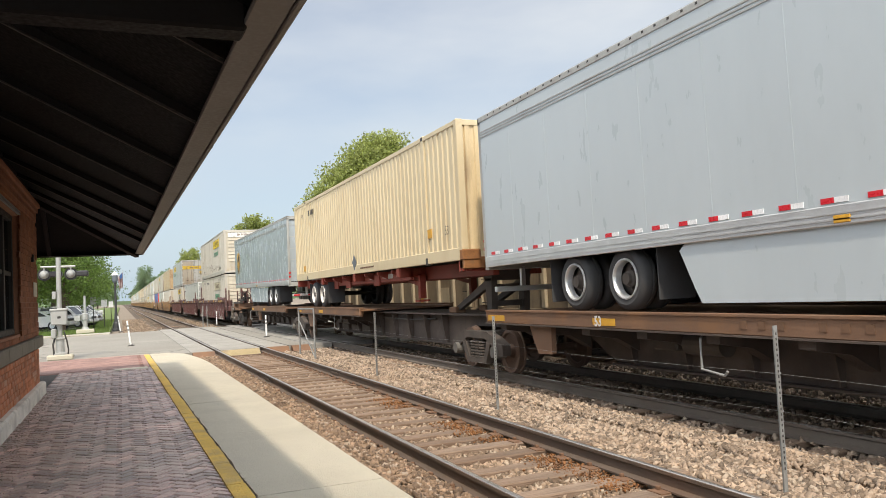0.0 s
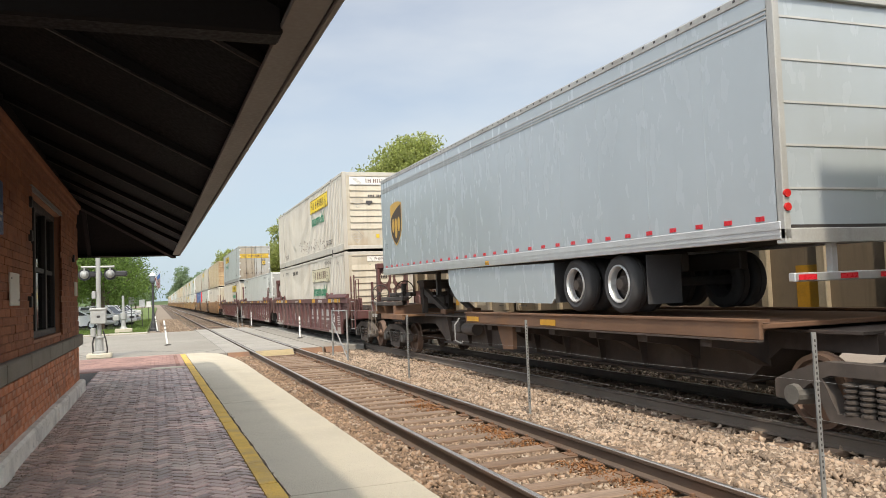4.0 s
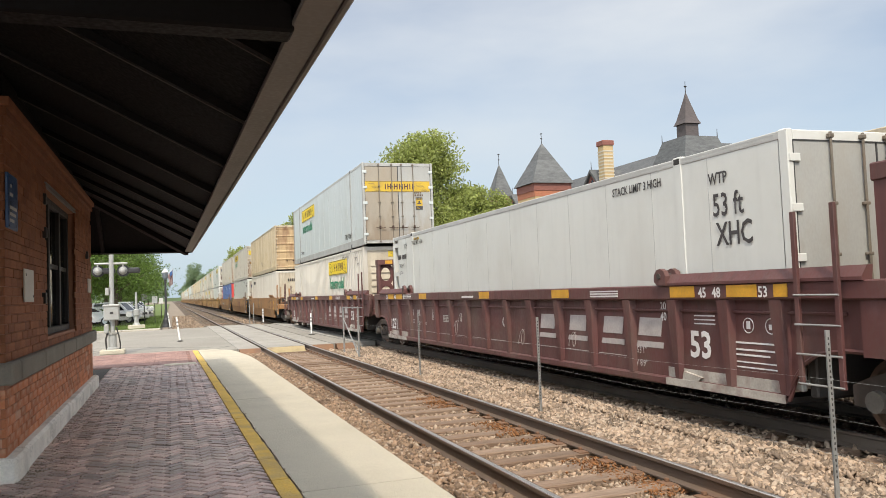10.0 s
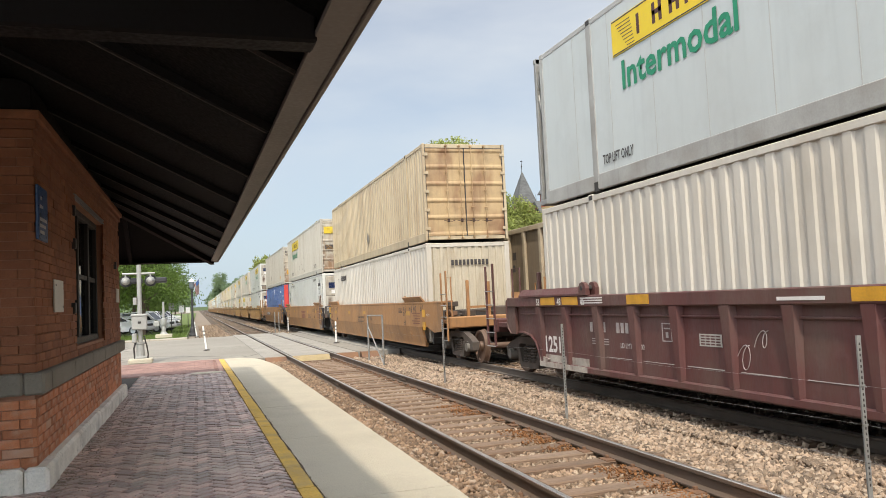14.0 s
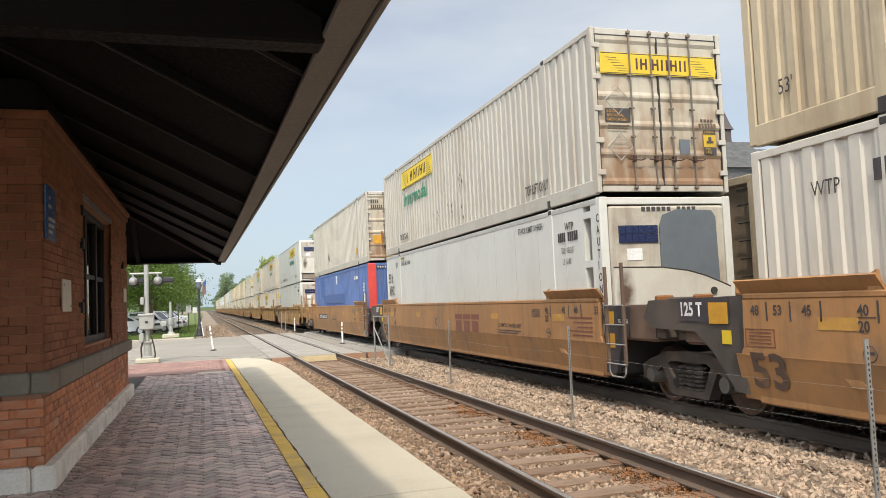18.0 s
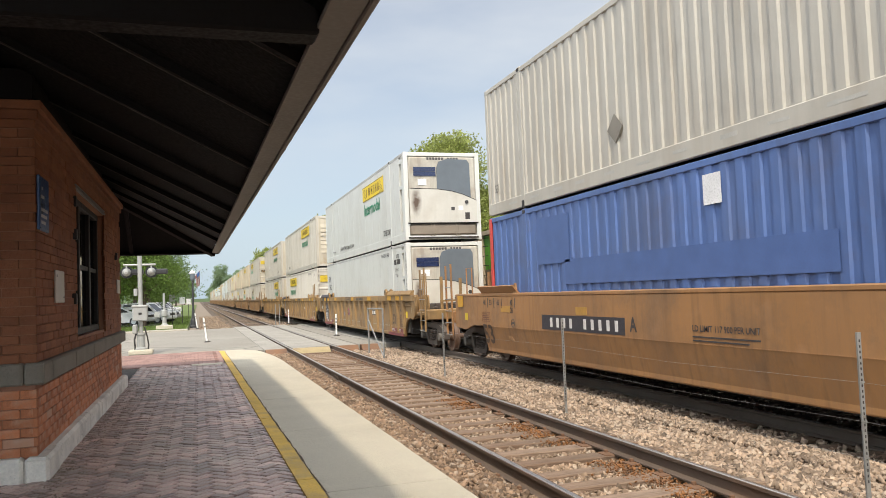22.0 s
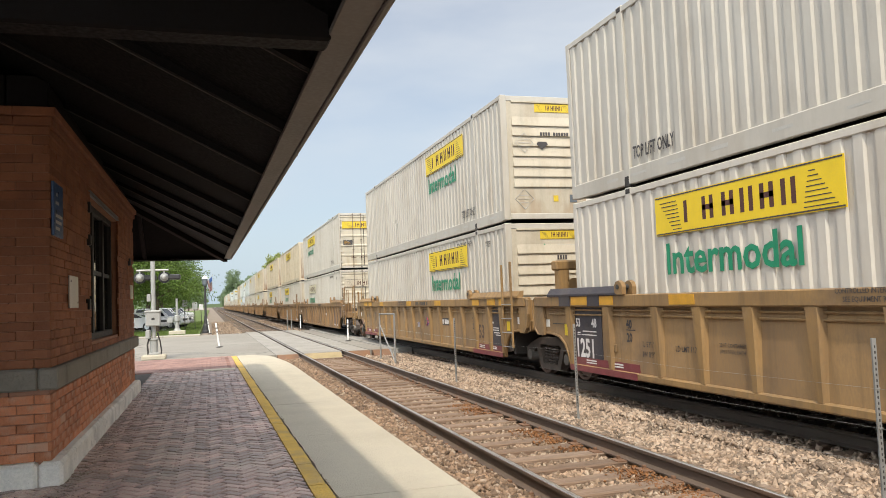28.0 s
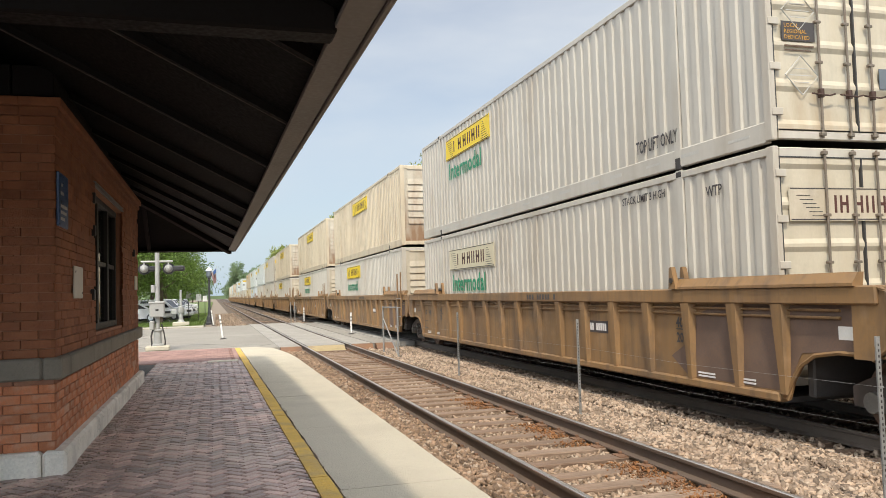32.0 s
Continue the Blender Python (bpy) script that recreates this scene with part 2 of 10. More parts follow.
flat_rust = material("rusted flat car steel", (0.155, 0.085, 0.05), 0.75, vary=0.22, scale=1.0, stain=(0.27, 0.125, 0.045), stain_amount=0.5, stain_scale=1.5)
chassis_red = material("red oxide chassis", (0.22, 0.035, 0.02), 0.6, vary=0.15, scale=1.5, stain=(0.12, 0.05, 0.03), stain_amount=0.5)
dark_steel = material("grimy dark steel", (0.035, 0.032, 0.03), 0.7, vary=0.25, scale=2.0, stain=(0.09, 0.07, 0.05), stain_amount=0.5)
truck_steel = material("dusty truck casting", (0.06, 0.048, 0.04), 0.85, vary=0.3, scale=3.0, stain=(0.13, 0.1, 0.08), stain_amount=0.6, stain_scale=2.0)
wheel_steel = material("worn wheel steel", (0.135, 0.085, 0.06), 0.6, metal=0.3, vary=0.2)
black_paint = material("black paint", (0.03, 0.03, 0.032), 0.5)
dark_letter = material("dark lettering", (0.05, 0.045, 0.045), 0.6)
name_brown = material("dark maroon lettering", (0.075, 0.028, 0.022), 0.6)
white_letter = material("white lettering", (0.62, 0.6, 0.58), 0.6)
green_letter = material("green lettering", (0.01, 0.22, 0.11), 0.5)
brown_letter = material("faded brown lettering", (0.17, 0.06, 0.04), 0.6)
yellow_sign = material("yellow panel", (0.72, 0.52, 0.02), 0.5, vary=0.06)
orange_sign = material("orange yellow marker", (0.52, 0.27, 0.025), 0.55, vary=0.18, scale=4)
aluminium = material("dull aluminium", (0.6, 0.61, 0.61), 0.4, metal=0.6, vary=0.08)
galvanised = material("galvanised steel", (0.26, 0.26, 0.25), 0.55, metal=0.3, vary=0.2, grain=120)
rubber = material("tyre rubber", (0.045, 0.045, 0.046), 0.85, vary=0.15)
maroon_patch = material("faded maroon patch", (0.17, 0.035, 0.04), 0.6, vary=0.2, scale=3, stain=(0.2, 0.1, 0.07), stain_amount=0.5)
purple_dark = material("worn dark data panel", (0.04, 0.035, 0.042), 0.6, vary=0.25, scale=2, stain=(0.12, 0.09, 0.06), stain_amount=0.45)
reefer_white = material("stained cream machine cover", (0.46, 0.43, 0.365), 0.5, vary=0.08, scale=1.0, stain=(0.26, 0.2, 0.14), stain_amount=0.6, stain_scale=1.6, grime=0.45, wash=((0.2, 0.14, 0.09), 0.3, 1.9, 0.5))
# copy of yellow_sign, darkened because sunlit ends come out too bright
end_yellow = material("worn yellow panel", (0.6, 0.43, 0.025), 0.55, vary=0.1, scale=2.5)
dusty_yellow = material("dusty yellow panel", (0.5, 0.33, 0.025), 0.55, vary=0.12, scale=2.5, stain=(0.33, 0.22, 0.06), stain_amount=0.5, stain_scale=2.0)
frame_grey = material("grimy grey frame", (0.36, 0.36, 0.34), 0.55, vary=0.12, stain=(0.17, 0.14, 0.105), stain_amount=0.5, stain_scale=1.5, grime=0.25)
tank_metal = material("dusty aluminium tank", (0.26, 0.215, 0.165), 0.5, metal=0.35, vary=0.15, stain=(0.17, 0.13, 0.09), stain_amount=0.6, stain_scale=1.6)
# an exhaust stain with soft edges on the lower machine cover
sooty_cover = material("sooty cream machine cover", (0.52, 0.5, 0.445), 0.5, vary=0.06, scale=1.0, stain=(0.38, 0.33, 0.26), stain_amount=0.4, stain_scale=1.6, grime=0.12)
nt = sooty_cover.node_tree
base_in = nt.nodes["Principled BSDF"].inputs["Base Color"]
clean = base_in.links[0].from_socket
tc, mv, blob, wob = (nt.nodes.new(k) for k in ("ShaderNodeTexCoord", "ShaderNodeMapping", "ShaderNodeTexGradient", "ShaderNodeTexNoise"))
mv.inputs["Scale"].default_value = (1 / 0.2, 0, 1 / 0.5)
mv.inputs["Location"].default_value = (0.92 / 0.2, 0, -1.22 / 0.5)
wob.inputs["Scale"].default_value = 6.0
blob.gradient_type = "SPHERICAL"
nt.links.new(tc.outputs["Object"], mv.inputs["Vector"])
nt.links.new(tc.outputs["Object"], wob.inputs["Vector"])
nt.links.new(mv.outputs["Vector"], blob.inputs["Vector"])
mul, mixer = nt.nodes.new("ShaderNodeMath"), nt.nodes.new("ShaderNodeMix")
mul.operation, mul.use_clamp = "MULTIPLY", True
nt.links.new(blob.outputs["Fac"], mul.inputs[0])
nt.links.new(wob.outputs["Fac"], mul.inputs[1])
gain = nt.nodes.new("ShaderNodeMath")
gain.operation, gain.use_clamp = "MULTIPLY", True
gain.inputs[1].default_value = 2.6
nt.links.new(mul.outputs["Value"], gain.inputs[0])
mixer.data_type = "RGBA"
nt.links.new(gain.outputs["Value"], mixer.inputs["Factor"])
nt.links.new(clean, mixer.inputs["A"])
mixer.inputs["B"].default_value = (0.1, 0.065, 0.045, 1)
nt.links.new(mixer.outputs["Result"], base_in)
scorched = material("scorched beige end wall", (0.6, 0.47, 0.28), 0.55, vary=0.1, scale=1.0, stain=(0.11, 0.06, 0.035), stain_amount=0.95, stain_scale=0.75, stretch=(2.2, 1, 0.45), stain_from=0.46)
rust_fleck = material("dark rust", (0.055, 0.03, 0.022), 0.8, vary=0.3)
worn_orange = material("worn orange rust", (0.24, 0.1, 0.03), 0.7, vary=0.3, scale=4, stain=(0.13, 0.07, 0.04), stain_amount=0.8, stain_scale=4)
stencil_brown = material("worn dark stencil", (0.1, 0.065, 0.045), 0.7, vary=0.25, scale=5, stain=(0.24, 0.13, 0.06), stain_amount=0.5, stain_scale=5)
faint_label = material("faint weathered label", (0.44, 0.43, 0.39), 0.6, vary=0.1)
sill_brown = material("grimy brown centre sill", (0.055, 0.04, 0.033), 0.75, vary=0.25, scale=1.0, stain=(0.11, 0.08, 0.06), stain_amount=0.5, grime=0.5)
sill_film = material("brown grime film", (0.125, 0.08, 0.058), 0.75, vary=0.25, scale=1.5, stain=(0.2, 0.12, 0.06), stain_amount=0.5, stain_scale=1.6)
faded_mark = material("faded white mark", (0.4, 0.365, 0.35), 0.7, vary=0.2, scale=3, stain=(0.2, 0.12, 0.11), stain_amount=0.5, stain_scale=3)
end_cream = material("yellowed white end wall", (0.475, 0.425, 0.33), 0.55, vary=0.08, scale=1.0, stain=(0.33, 0.25, 0.155), stain_amount=0.6, stain_scale=1.4, stretch=(1, 1, 0.5), grime=0.2, wash=((0.3, 0.2, 0.11), -0.3, 0.8, 0.5))
rod_steel = material("grimy lock rod steel", (0.17, 0.145, 0.115), 0.6, metal=0.2, vary=0.25, stain=(0.12, 0.06, 0.03), stain_amount=0.5, stain_scale=3.0)
dusty_white = material("dusty white scuffs", (0.36, 0.33, 0.29), 0.85, vary=0.25, scale=3, stain=(0.16, 0.09, 0.08), stain_amount=0.8, stain_scale=4)
placard_grey = material("weathered grey placard", (0.22, 0.2, 0.165), 0.6, vary=0.15)
seam_grey = material("grey panel seam", (0.42, 0.42, 0.4), 0.6, vary=0.1)
white_rim = material("white painted wheel disc", (0.66, 0.64, 0.6), 0.5, vary=0.12, scale=6, stain=(0.3, 0.26, 0.22), stain_amount=0.5, stain_scale=5)
hitch_grey = material("dusty dark hitch steel", (0.06, 0.05, 0.043), 0.8, vary=0.25, scale=2.0, stain=(0.12, 0.09, 0.07), stain_amount=0.5)
bearing_grey = material("dusty bearing cap steel", (0.13, 0.12, 0.105), 0.7, metal=0.2, vary=0.25, scale=5)
faint_orange = material("worn away orange marker", (0.43, 0.235, 0.05), 0.65, vary=0.2, scale=3, stain=(0.335, 0.17, 0.066), stain_amount=0.8, stain_scale=5)
red_tape = material("red reflective tape", (0.55, 0.02, 0.03), 0.3)
white_tape = material("white reflective tape", (0.75, 0.75, 0.75), 0.3)
coal_paint = material("taupe gondola paint", (0.225, 0.176, 0.12), 0.6, vary=0.12, scale=0.6, stain=(0.14, 0.105, 0.075), stain_amount=0.5, stain_scale=1.2, stretch=(1, 1, 0.3), grime=0.4)
coal_rib = material("pale gondola rib", (0.42, 0.35, 0.25), 0.6, vary=0.15, scale=1.0, grime=0.3)
coal = material("coal load", (0.02, 0.02, 0.022), 0.6, vary=0.3, bump=1.0, bump_scale=12)
green_patch = material("green end panel", (0.1, 0.36, 0.03), 0.5)
# bricks above the ledge: the eaves' shade is put into this darker base
brick_shaded = material("orange red wall brick", (0.285, 0.11, 0.052), 0.85, vary=0.18, scale=5, grain=60, per_piece=0.18, bump=0.4, bump_scale=70, stain=(0.17, 0.065, 0.04), stain_amount=0.4, stain_scale=2.0)
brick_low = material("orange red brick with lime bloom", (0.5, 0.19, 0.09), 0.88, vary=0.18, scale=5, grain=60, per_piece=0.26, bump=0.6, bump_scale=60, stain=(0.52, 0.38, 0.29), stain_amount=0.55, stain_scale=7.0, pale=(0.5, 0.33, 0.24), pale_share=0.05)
mortar_red = material("red tinted mortar", (0.36, 0.18, 0.115), 0.9, vary=0.15, bump=0.3)
sandstone = material("grey sandstone", (0.24, 0.215, 0.175), 0.85, vary=0.12, scale=2.5, bump=0.5, bump_scale=45, stain=(0.13, 0.12, 0.1), stain_amount=0.4)
plinth_stone = material("pale limestone plinth", (0.78, 0.745, 0.67), 0.9, vary=0.16, scale=2.0, bump=1.0, bump_scale=14, stain=(0.34, 0.31, 0.27), stain_amount=0.6, stain_scale=2.2, crack=1.3, speck=0.3)
paver = material("purple red clay paver", (0.47, 0.335, 0.29), 0.36, vary=0.2, scale=1.5, grain=50, per_piece=0.42, bump=0.5, bump_scale=60, stain=(0.43, 0.38, 0.33), stain_amount=0.55, stain_scale=0.8, speck=0.3)
paver_joint = material("sandy paver joint", (0.05, 0.042, 0.036), 0.95, vary=0.2, bump=0.4)
red_paving = material("red paver apron", (0.265, 0.16, 0.137), 0.85, vary=0.2, scale=1.5, per_piece=0.22, bump=0.3)
concrete = material("worn platform concrete", (0.5, 0.455, 0.36), 0.9, vary=0.14, scale=0.8, grain=55, bump=0.9, bump_scale=90, stain=(0.36, 0.33, 0.27), stain_amount=0.6, stain_scale=0.8, speck=0.35)
yellow_line = material("worn yellow tactile paint", (0.6, 0.385, 0.08), 0.8, vary=0.18, scale=2.5, bump=0.7, bump_scale=40, stain=(0.36, 0.27, 0.13), stain_amount=0.7, stain_scale=3.0)
ramp_paint = material("pale yellow worn concrete", (0.33, 0.26, 0.14), 0.9, vary=0.2, scale=3, bump=0.6, stain=(0.2, 0.15, 0.1), stain_amount=0.7, stain_scale=3)
asphalt = material("pale worn road surface", (0.25, 0.235, 0.205), 0.9, vary=0.14, scale=0.25, grain=40, bump=0.4, bump_scale=90, stain=(0.22, 0.2, 0.175), stain_amount=0.65, stain_scale=0.3, crack=0.16, speck=0.3)
footway = material("dusty footway concrete", (0.36, 0.33, 0.275), 0.9, vary=0.14, scale=0.6, grain=50, bump=0.5, bump_scale=90, stain=(0.26, 0.24, 0.2), stain_amount=0.6, stain_scale=0.6, crack=0.3, speck=0.25)
panel_concrete = material("grey crossing panel", (0.29, 0.275, 0.245), 0.85, vary=0.14, scale=0.7, bump=0.4, stain=(0.2, 0.185, 0.165), stain_amount=0.6, stain_scale=0.9, crack=0.5, speck=0.25)
ballast_base = material("ballast bed", (0.09, 0.067, 0.048), 0.95, vary=0.25, scale=1.2, grain=25, bump=1.0, bump_scale=28, stain=(0.1, 0.062, 0.04), stain_amount=0.5, stain_scale=0.6)
ballast_stone = material("mixed ballast stone", (0.31, 0.232, 0.168), 0.93, vary=0.26, scale=2, grain=40, per_piece=0.62, stain=(0.2, 0.13, 0.08), stain_amount=0.45, stain_scale=0.7, pale=(0.38, 0.315, 0.245), pale_share=0.13)
ballast_old = material("dirty brown ballast stone", (0.235, 0.158, 0.103), 0.95, vary=0.26, scale=2, grain=40, per_piece=0.6, stain=(0.12, 0.075, 0.045), stain_amount=0.6, stain_scale=0.9, pale=(0.36, 0.3, 0.235), pale_share=0.1)
ballast_mid = material("brown ballast stone", (0.255, 0.18, 0.122), 0.93, vary=0.26, scale=2, grain=40, per_piece=0.6, stain=(0.14, 0.088, 0.055), stain_amount=0.5, stain_scale=0.8, pale=(0.4, 0.335, 0.26), pale_share=0.13)
tie_wood = material("weathered timber sleeper", (0.15, 0.12, 0.093), 0.92, vary=0.6, scale=2, grain=36, per_piece=0.35, bump=1.0, bump_scale=30, stretch=(0.1, 1, 1), stain=(0.26, 0.115, 0.045), stain_amount=0.6, stain_scale=0.9)
rail_rust = material("rusty rail web", (0.11, 0.078, 0.057), 0.75, vary=0.2, scale=2, stain=(0.13, 0.065, 0.035), stain_amount=0.5, stain_scale=1.0)
rail_dark = material("dark rail web", (0.12, 0.098, 0.08), 0.8, vary=0.2, scale=2, stain=(0.09, 0.055, 0.035), stain_amount=0.5, stain_scale=1.0)
rail_head = material("polished rail head", (0.5, 0.47, 0.44), 0.36, metal=0.9, vary=0.1)
spike_rust = material("orange rust", (0.14, 0.075, 0.042), 0.85, vary=0.25)
# near-black, below any brown paint: shade under the canopy is in these colours
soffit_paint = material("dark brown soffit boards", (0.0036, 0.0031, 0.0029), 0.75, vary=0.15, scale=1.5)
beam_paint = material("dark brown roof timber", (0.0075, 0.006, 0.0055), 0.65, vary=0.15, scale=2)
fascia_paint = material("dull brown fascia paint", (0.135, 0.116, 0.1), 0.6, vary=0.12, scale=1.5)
gutter_paint = material("brown gutter metal", (0.07, 0.056, 0.048), 0.45, metal=0.3, vary=0.12)
roof_tile = material("dark roof tile", (0.07, 0.05, 0.045), 0.8, vary=0.2, per_piece=0.2)
window_frame_paint = material("black green window paint", (0.016, 0.017, 0.017), 0.6)
grass_ground = material("mown grass ground", (0.11, 0.155, 0.04), 0.95, vary=0.2, scale=0.6, bump=0.6, bump_scale=30)
grass_blade = material("grass blades", (0.13, 0.19, 0.045), 0.8, vary=0.2, per_piece=0.35)
dirt = material("dusty gravel ground", (0.22, 0.18, 0.14), 0.95, vary=0.15, scale=0.5, grain=20, bump=0.6, bump_scale=20)
bark = material("grey brown bark", (0.09, 0.065, 0.05), 0.95, vary=0.2, bump=0.8, bump_scale=15)
leaf_mid = material("maple leaves", (0.105, 0.17, 0.03), 0.6, vary=0.15, per_piece=0.5)
leaf_light = material("light green leaves", (0.275, 0.315, 0.088), 0.6, vary=0.15, per_piece=0.4)
# far foliage: the haze of distance is mixed into this paler green
leaf_hazed = material("distant leaves", (0.2, 0.275, 0.15), 0.9, vary=0.15, per_piece=0.22)
slate = material("grey slate", (0.085, 0.088, 0.088), 0.6, vary=0.35, scale=1.2, grain=9, per_piece=0.15, stretch=(1, 1, 3.5), stain=(0.14, 0.145, 0.14), stain_amount=0.5, stain_scale=3.0)
belfry_brown = material("weathered brown shingles", (0.075, 0.062, 0.06), 0.75, vary=0.25, scale=3, stretch=(1, 1, 3))
hall_brick = material("orange red hall brick", (0.34, 0.13, 0.07), 0.85, vary=0.15, scale=8)
buff_brick = material("buff brick", (0.45, 0.33, 0.17), 0.85, vary=0.12, scale=8)
terra = material("red terracotta trim", (0.2, 0.075, 0.055), 0.7, vary=0.12)
silver_paint = material("silver signal paint", (0.33, 0.335, 0.32), 0.5, metal=0.2, vary=0.12)
white_plastic = material("white plastic", (0.75, 0.75, 0.73), 0.5, vary=0.06)
notice_paper = material("cream notice", (0.7, 0.68, 0.62), 0.7, vary=0.08)
blue_sign = material("blue enamel sign", (0.02, 0.07, 0.2), 0.35, vary=0.08)
car_white = material("white car paint", (0.7, 0.7, 0.7), 0.25, vary=0.03)
car_silver = material("silver car paint", (0.4, 0.42, 0.44), 0.25, metal=0.4, vary=0.03)
car_dark = material("dark car paint", (0.05, 0.055, 0.07), 0.2, vary=0.03)
solar = material("blue solar cells", (0.02, 0.03, 0.08), 0.25, vary=0.1)
grille = material("grey reefer grille", (0.11, 0.13, 0.15), 0.6, vary=0.1)
shield_brown = material("dark brown emblem", (0.05, 0.03, 0.015), 0.5)
shield_gold = material("gold emblem", (0.5, 0.3, 0.055), 0.4)
graffiti = material("purple paint mark", (0.1, 0.05, 0.14), 0.6)
tail_red = material("red lamp lens", (0.5, 0.02, 0.02), 0.2)
glass = bpy.data.materials.new("dark window glass")
glass.use_nodes = True
gb = glass.node_tree.nodes["Principled BSDF"]
gb.inputs["Base Color"].default_value, gb.inputs["Roughness"].default_value = (0.012, 0.014, 0.016, 1), 0.06
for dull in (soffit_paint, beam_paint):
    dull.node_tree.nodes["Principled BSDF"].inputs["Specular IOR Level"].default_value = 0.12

# thin leaves let some light through
for leafy in (leaf_mid, leaf_light, leaf_hazed, grass_blade):
    ln, ll = leafy.node_tree.nodes, leafy.node_tree.links
    lb, lo = ln["Principled BSDF"], ln["Material Output"]
    tr, mx = ln.new("ShaderNodeBsdfTranslucent"), ln.new("ShaderNodeMixShader")
    ll.new(lb.inputs["Base Color"].links[0].from_socket, tr.inputs["Color"])
    mx.inputs["Fac"].default_value = 0.42
    ll.new(lb.outputs["BSDF"], mx.inputs[1])
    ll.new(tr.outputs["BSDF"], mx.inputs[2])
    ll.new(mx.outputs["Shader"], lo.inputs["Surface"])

# ---- building blocks ----
class Shape:
    """Collects vertices and faces of one mesh."""

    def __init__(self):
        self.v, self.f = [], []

    def add(self, verts, faces):
        o = len(self.v)
        self.v += [tuple(p) for p in verts]
        self.f += [tuple(o + i for i in q) for q in faces]
        return self

    def box(self, x0, x1, y0, y1, z0, z1, c=0.0):
        if c <= 0:
            vs = [(x, y, z) for x in (x0, x1) for y in (y0, y1) for z in (z0, z1)]
            return self.add(vs, [(0, 1, 3, 2), (4, 6, 7, 5), (0, 4, 5, 1), (2, 3, 7, 6), (0, 2, 6, 4), (1, 5, 7, 3)])
        lo, hi = (x0, y0, z0), (x1, y1, z1)
        c = min(c, (x1 - x0) * 0.45, (y1 - y0) * 0.45, (z1 - z0) * 0.45)
        vs, ids = [], {}
        for s in [(a, b, d) for a in (0, 1) for b in (0, 1) for d in (0, 1)]:
            for k in range(3):
                p = [(hi if s[j] else lo)[j] + (0 if j == k else (-c if s[j] else c)) for j in range(3)]
                ids[s, k] = len(vs)
                vs.append(p)
        fs = []
        for k in range(3):
            a, b = (k + 1) % 3, (k + 2) % 3
            for sk in (0, 1):
                q = []
                for sa, sb in ((0, 0), (1, 0), (1, 1), (0, 1)):
                    s = [0, 0, 0]
                    s[k], s[a], s[b] = sk, sa, sb
                    q.append(ids[tuple(s), k])
                fs.append(tuple(q if sk else q[::-1]))
            for sa in (0, 1):
                for sb in (0, 1):
                    s0, s1 = [0, 0, 0], [0, 0, 0]
                    s0[a] = s1[a] = sa
                    s0[b] = s1[b] = sb
                    s1[k] = 1
                    q = [ids[tuple(s0), a], ids[tuple(s1), a], ids[tuple(s1), b], ids[tuple(s0), b]]
                    fs.append(tuple(q if sa != sb else q[::-1]))
        for s in [(a, b, d) for a in (0, 1) for b in (0, 1) for d in (0, 1)]:
            q = [ids[s, k] for k in range(3)]
            fs.append(tuple(q if sum(s) % 2 else q[::-1]))
        return self.add(vs, fs)

    def tube(self, p0, p1, r0, r1=None, n=10, caps=True):
        p0, p1 = Vector(p0), Vector(p1)
        r1 = r0 if r1 is None else r1
        d = (p1 - p0).normalized()
        u = d.cross(Vector((0, 0, 1)) if abs(d.z) < 0.9 else Vector((1, 0, 0))).normalized()
        w = d.cross(u)
        vs = []
        for p, r in ((p0, r0), (p1, r1)):
            vs += [p + (u * math.cos(a) + w * math.sin(a)) * r for a in [2 * math.pi * i / n for i in range(n)]]
        fs = [(i, (i + 1) % n, n + (i + 1) % n, n + i) for i in range(n)]
        if caps:
            fs += [tuple(range(n))[::-1], tuple(range(n, 2 * n))]
        return self.add(vs, fs)

    def path(self, pts, r, n=6):
        """One continuous rod along the points."""
        pts = [Vector(p) for p in pts]
        rows = []
        for i, p in enumerate(pts):
            d = (pts[min(i + 1, len(pts) - 1)] - pts[max(i - 1, 0)]).normalized()
            u = d.cross(Vector((0.123, 0.37, 1)) if abs(d.z) < 0.9 else Vector((1, 0.2, 0.1))).normalized()
            w = d.cross(u)
            rows.append([p + (u * math.cos(a) + w * math.sin(a)) * r for a in [2 * math.pi * k / n for k in range(n)]])
        fs = [(i * n + j, i * n + (j + 1) % n, (i + 1) * n + (j + 1) % n, (i + 1) * n + j) for i in range(len(pts) - 1) for j in range(n)]
        fs += [tuple(range(n))[::-1], tuple(range((len(pts) - 1) * n, len(pts) * n))]
        return self.add([v for q in rows for v in q], fs)

    def lathe(self, profile, axis="z", centre=(0, 0, 0), n=16, caps=True):
        """profile: (radius, height) pairs; the two ends are closed with flat caps where asked."""
        vs, cx = [], Vector(centre)
        for r, h in profile:
            for i in range(n):
                a = 2 * math.pi * i / n
                c, s = r * math.cos(a), r * math.sin(a)
                vs.append(cx + Vector({"z": (c, s, h), "x": (h, c, s), "y": (s, h, c)}[axis]))
        fs = []
        for k in range(len(profile) - 1):
            for i in range(n):
                j = (i + 1) % n
                fs.append((k * n + i, k * n + j, (k + 1) * n + j, (k + 1) * n + i))
        if caps:
            fs += [tuple(range(n))[::-1], tuple(range((len(profile) - 1) * n, len(profile) * n))]
        return self.add(vs, fs)

    def prism(self, outline, axis, a, b):
        """An outline in the two other axes (in x, y, z order), pushed from a to b along axis."""
        n, vs = len(outline), []
        for w in (a, b):
            for p, q in outline:
                vs.append({"x": (w, p, q), "y": (p, w, q), "z": (p, q, w)}[axis])
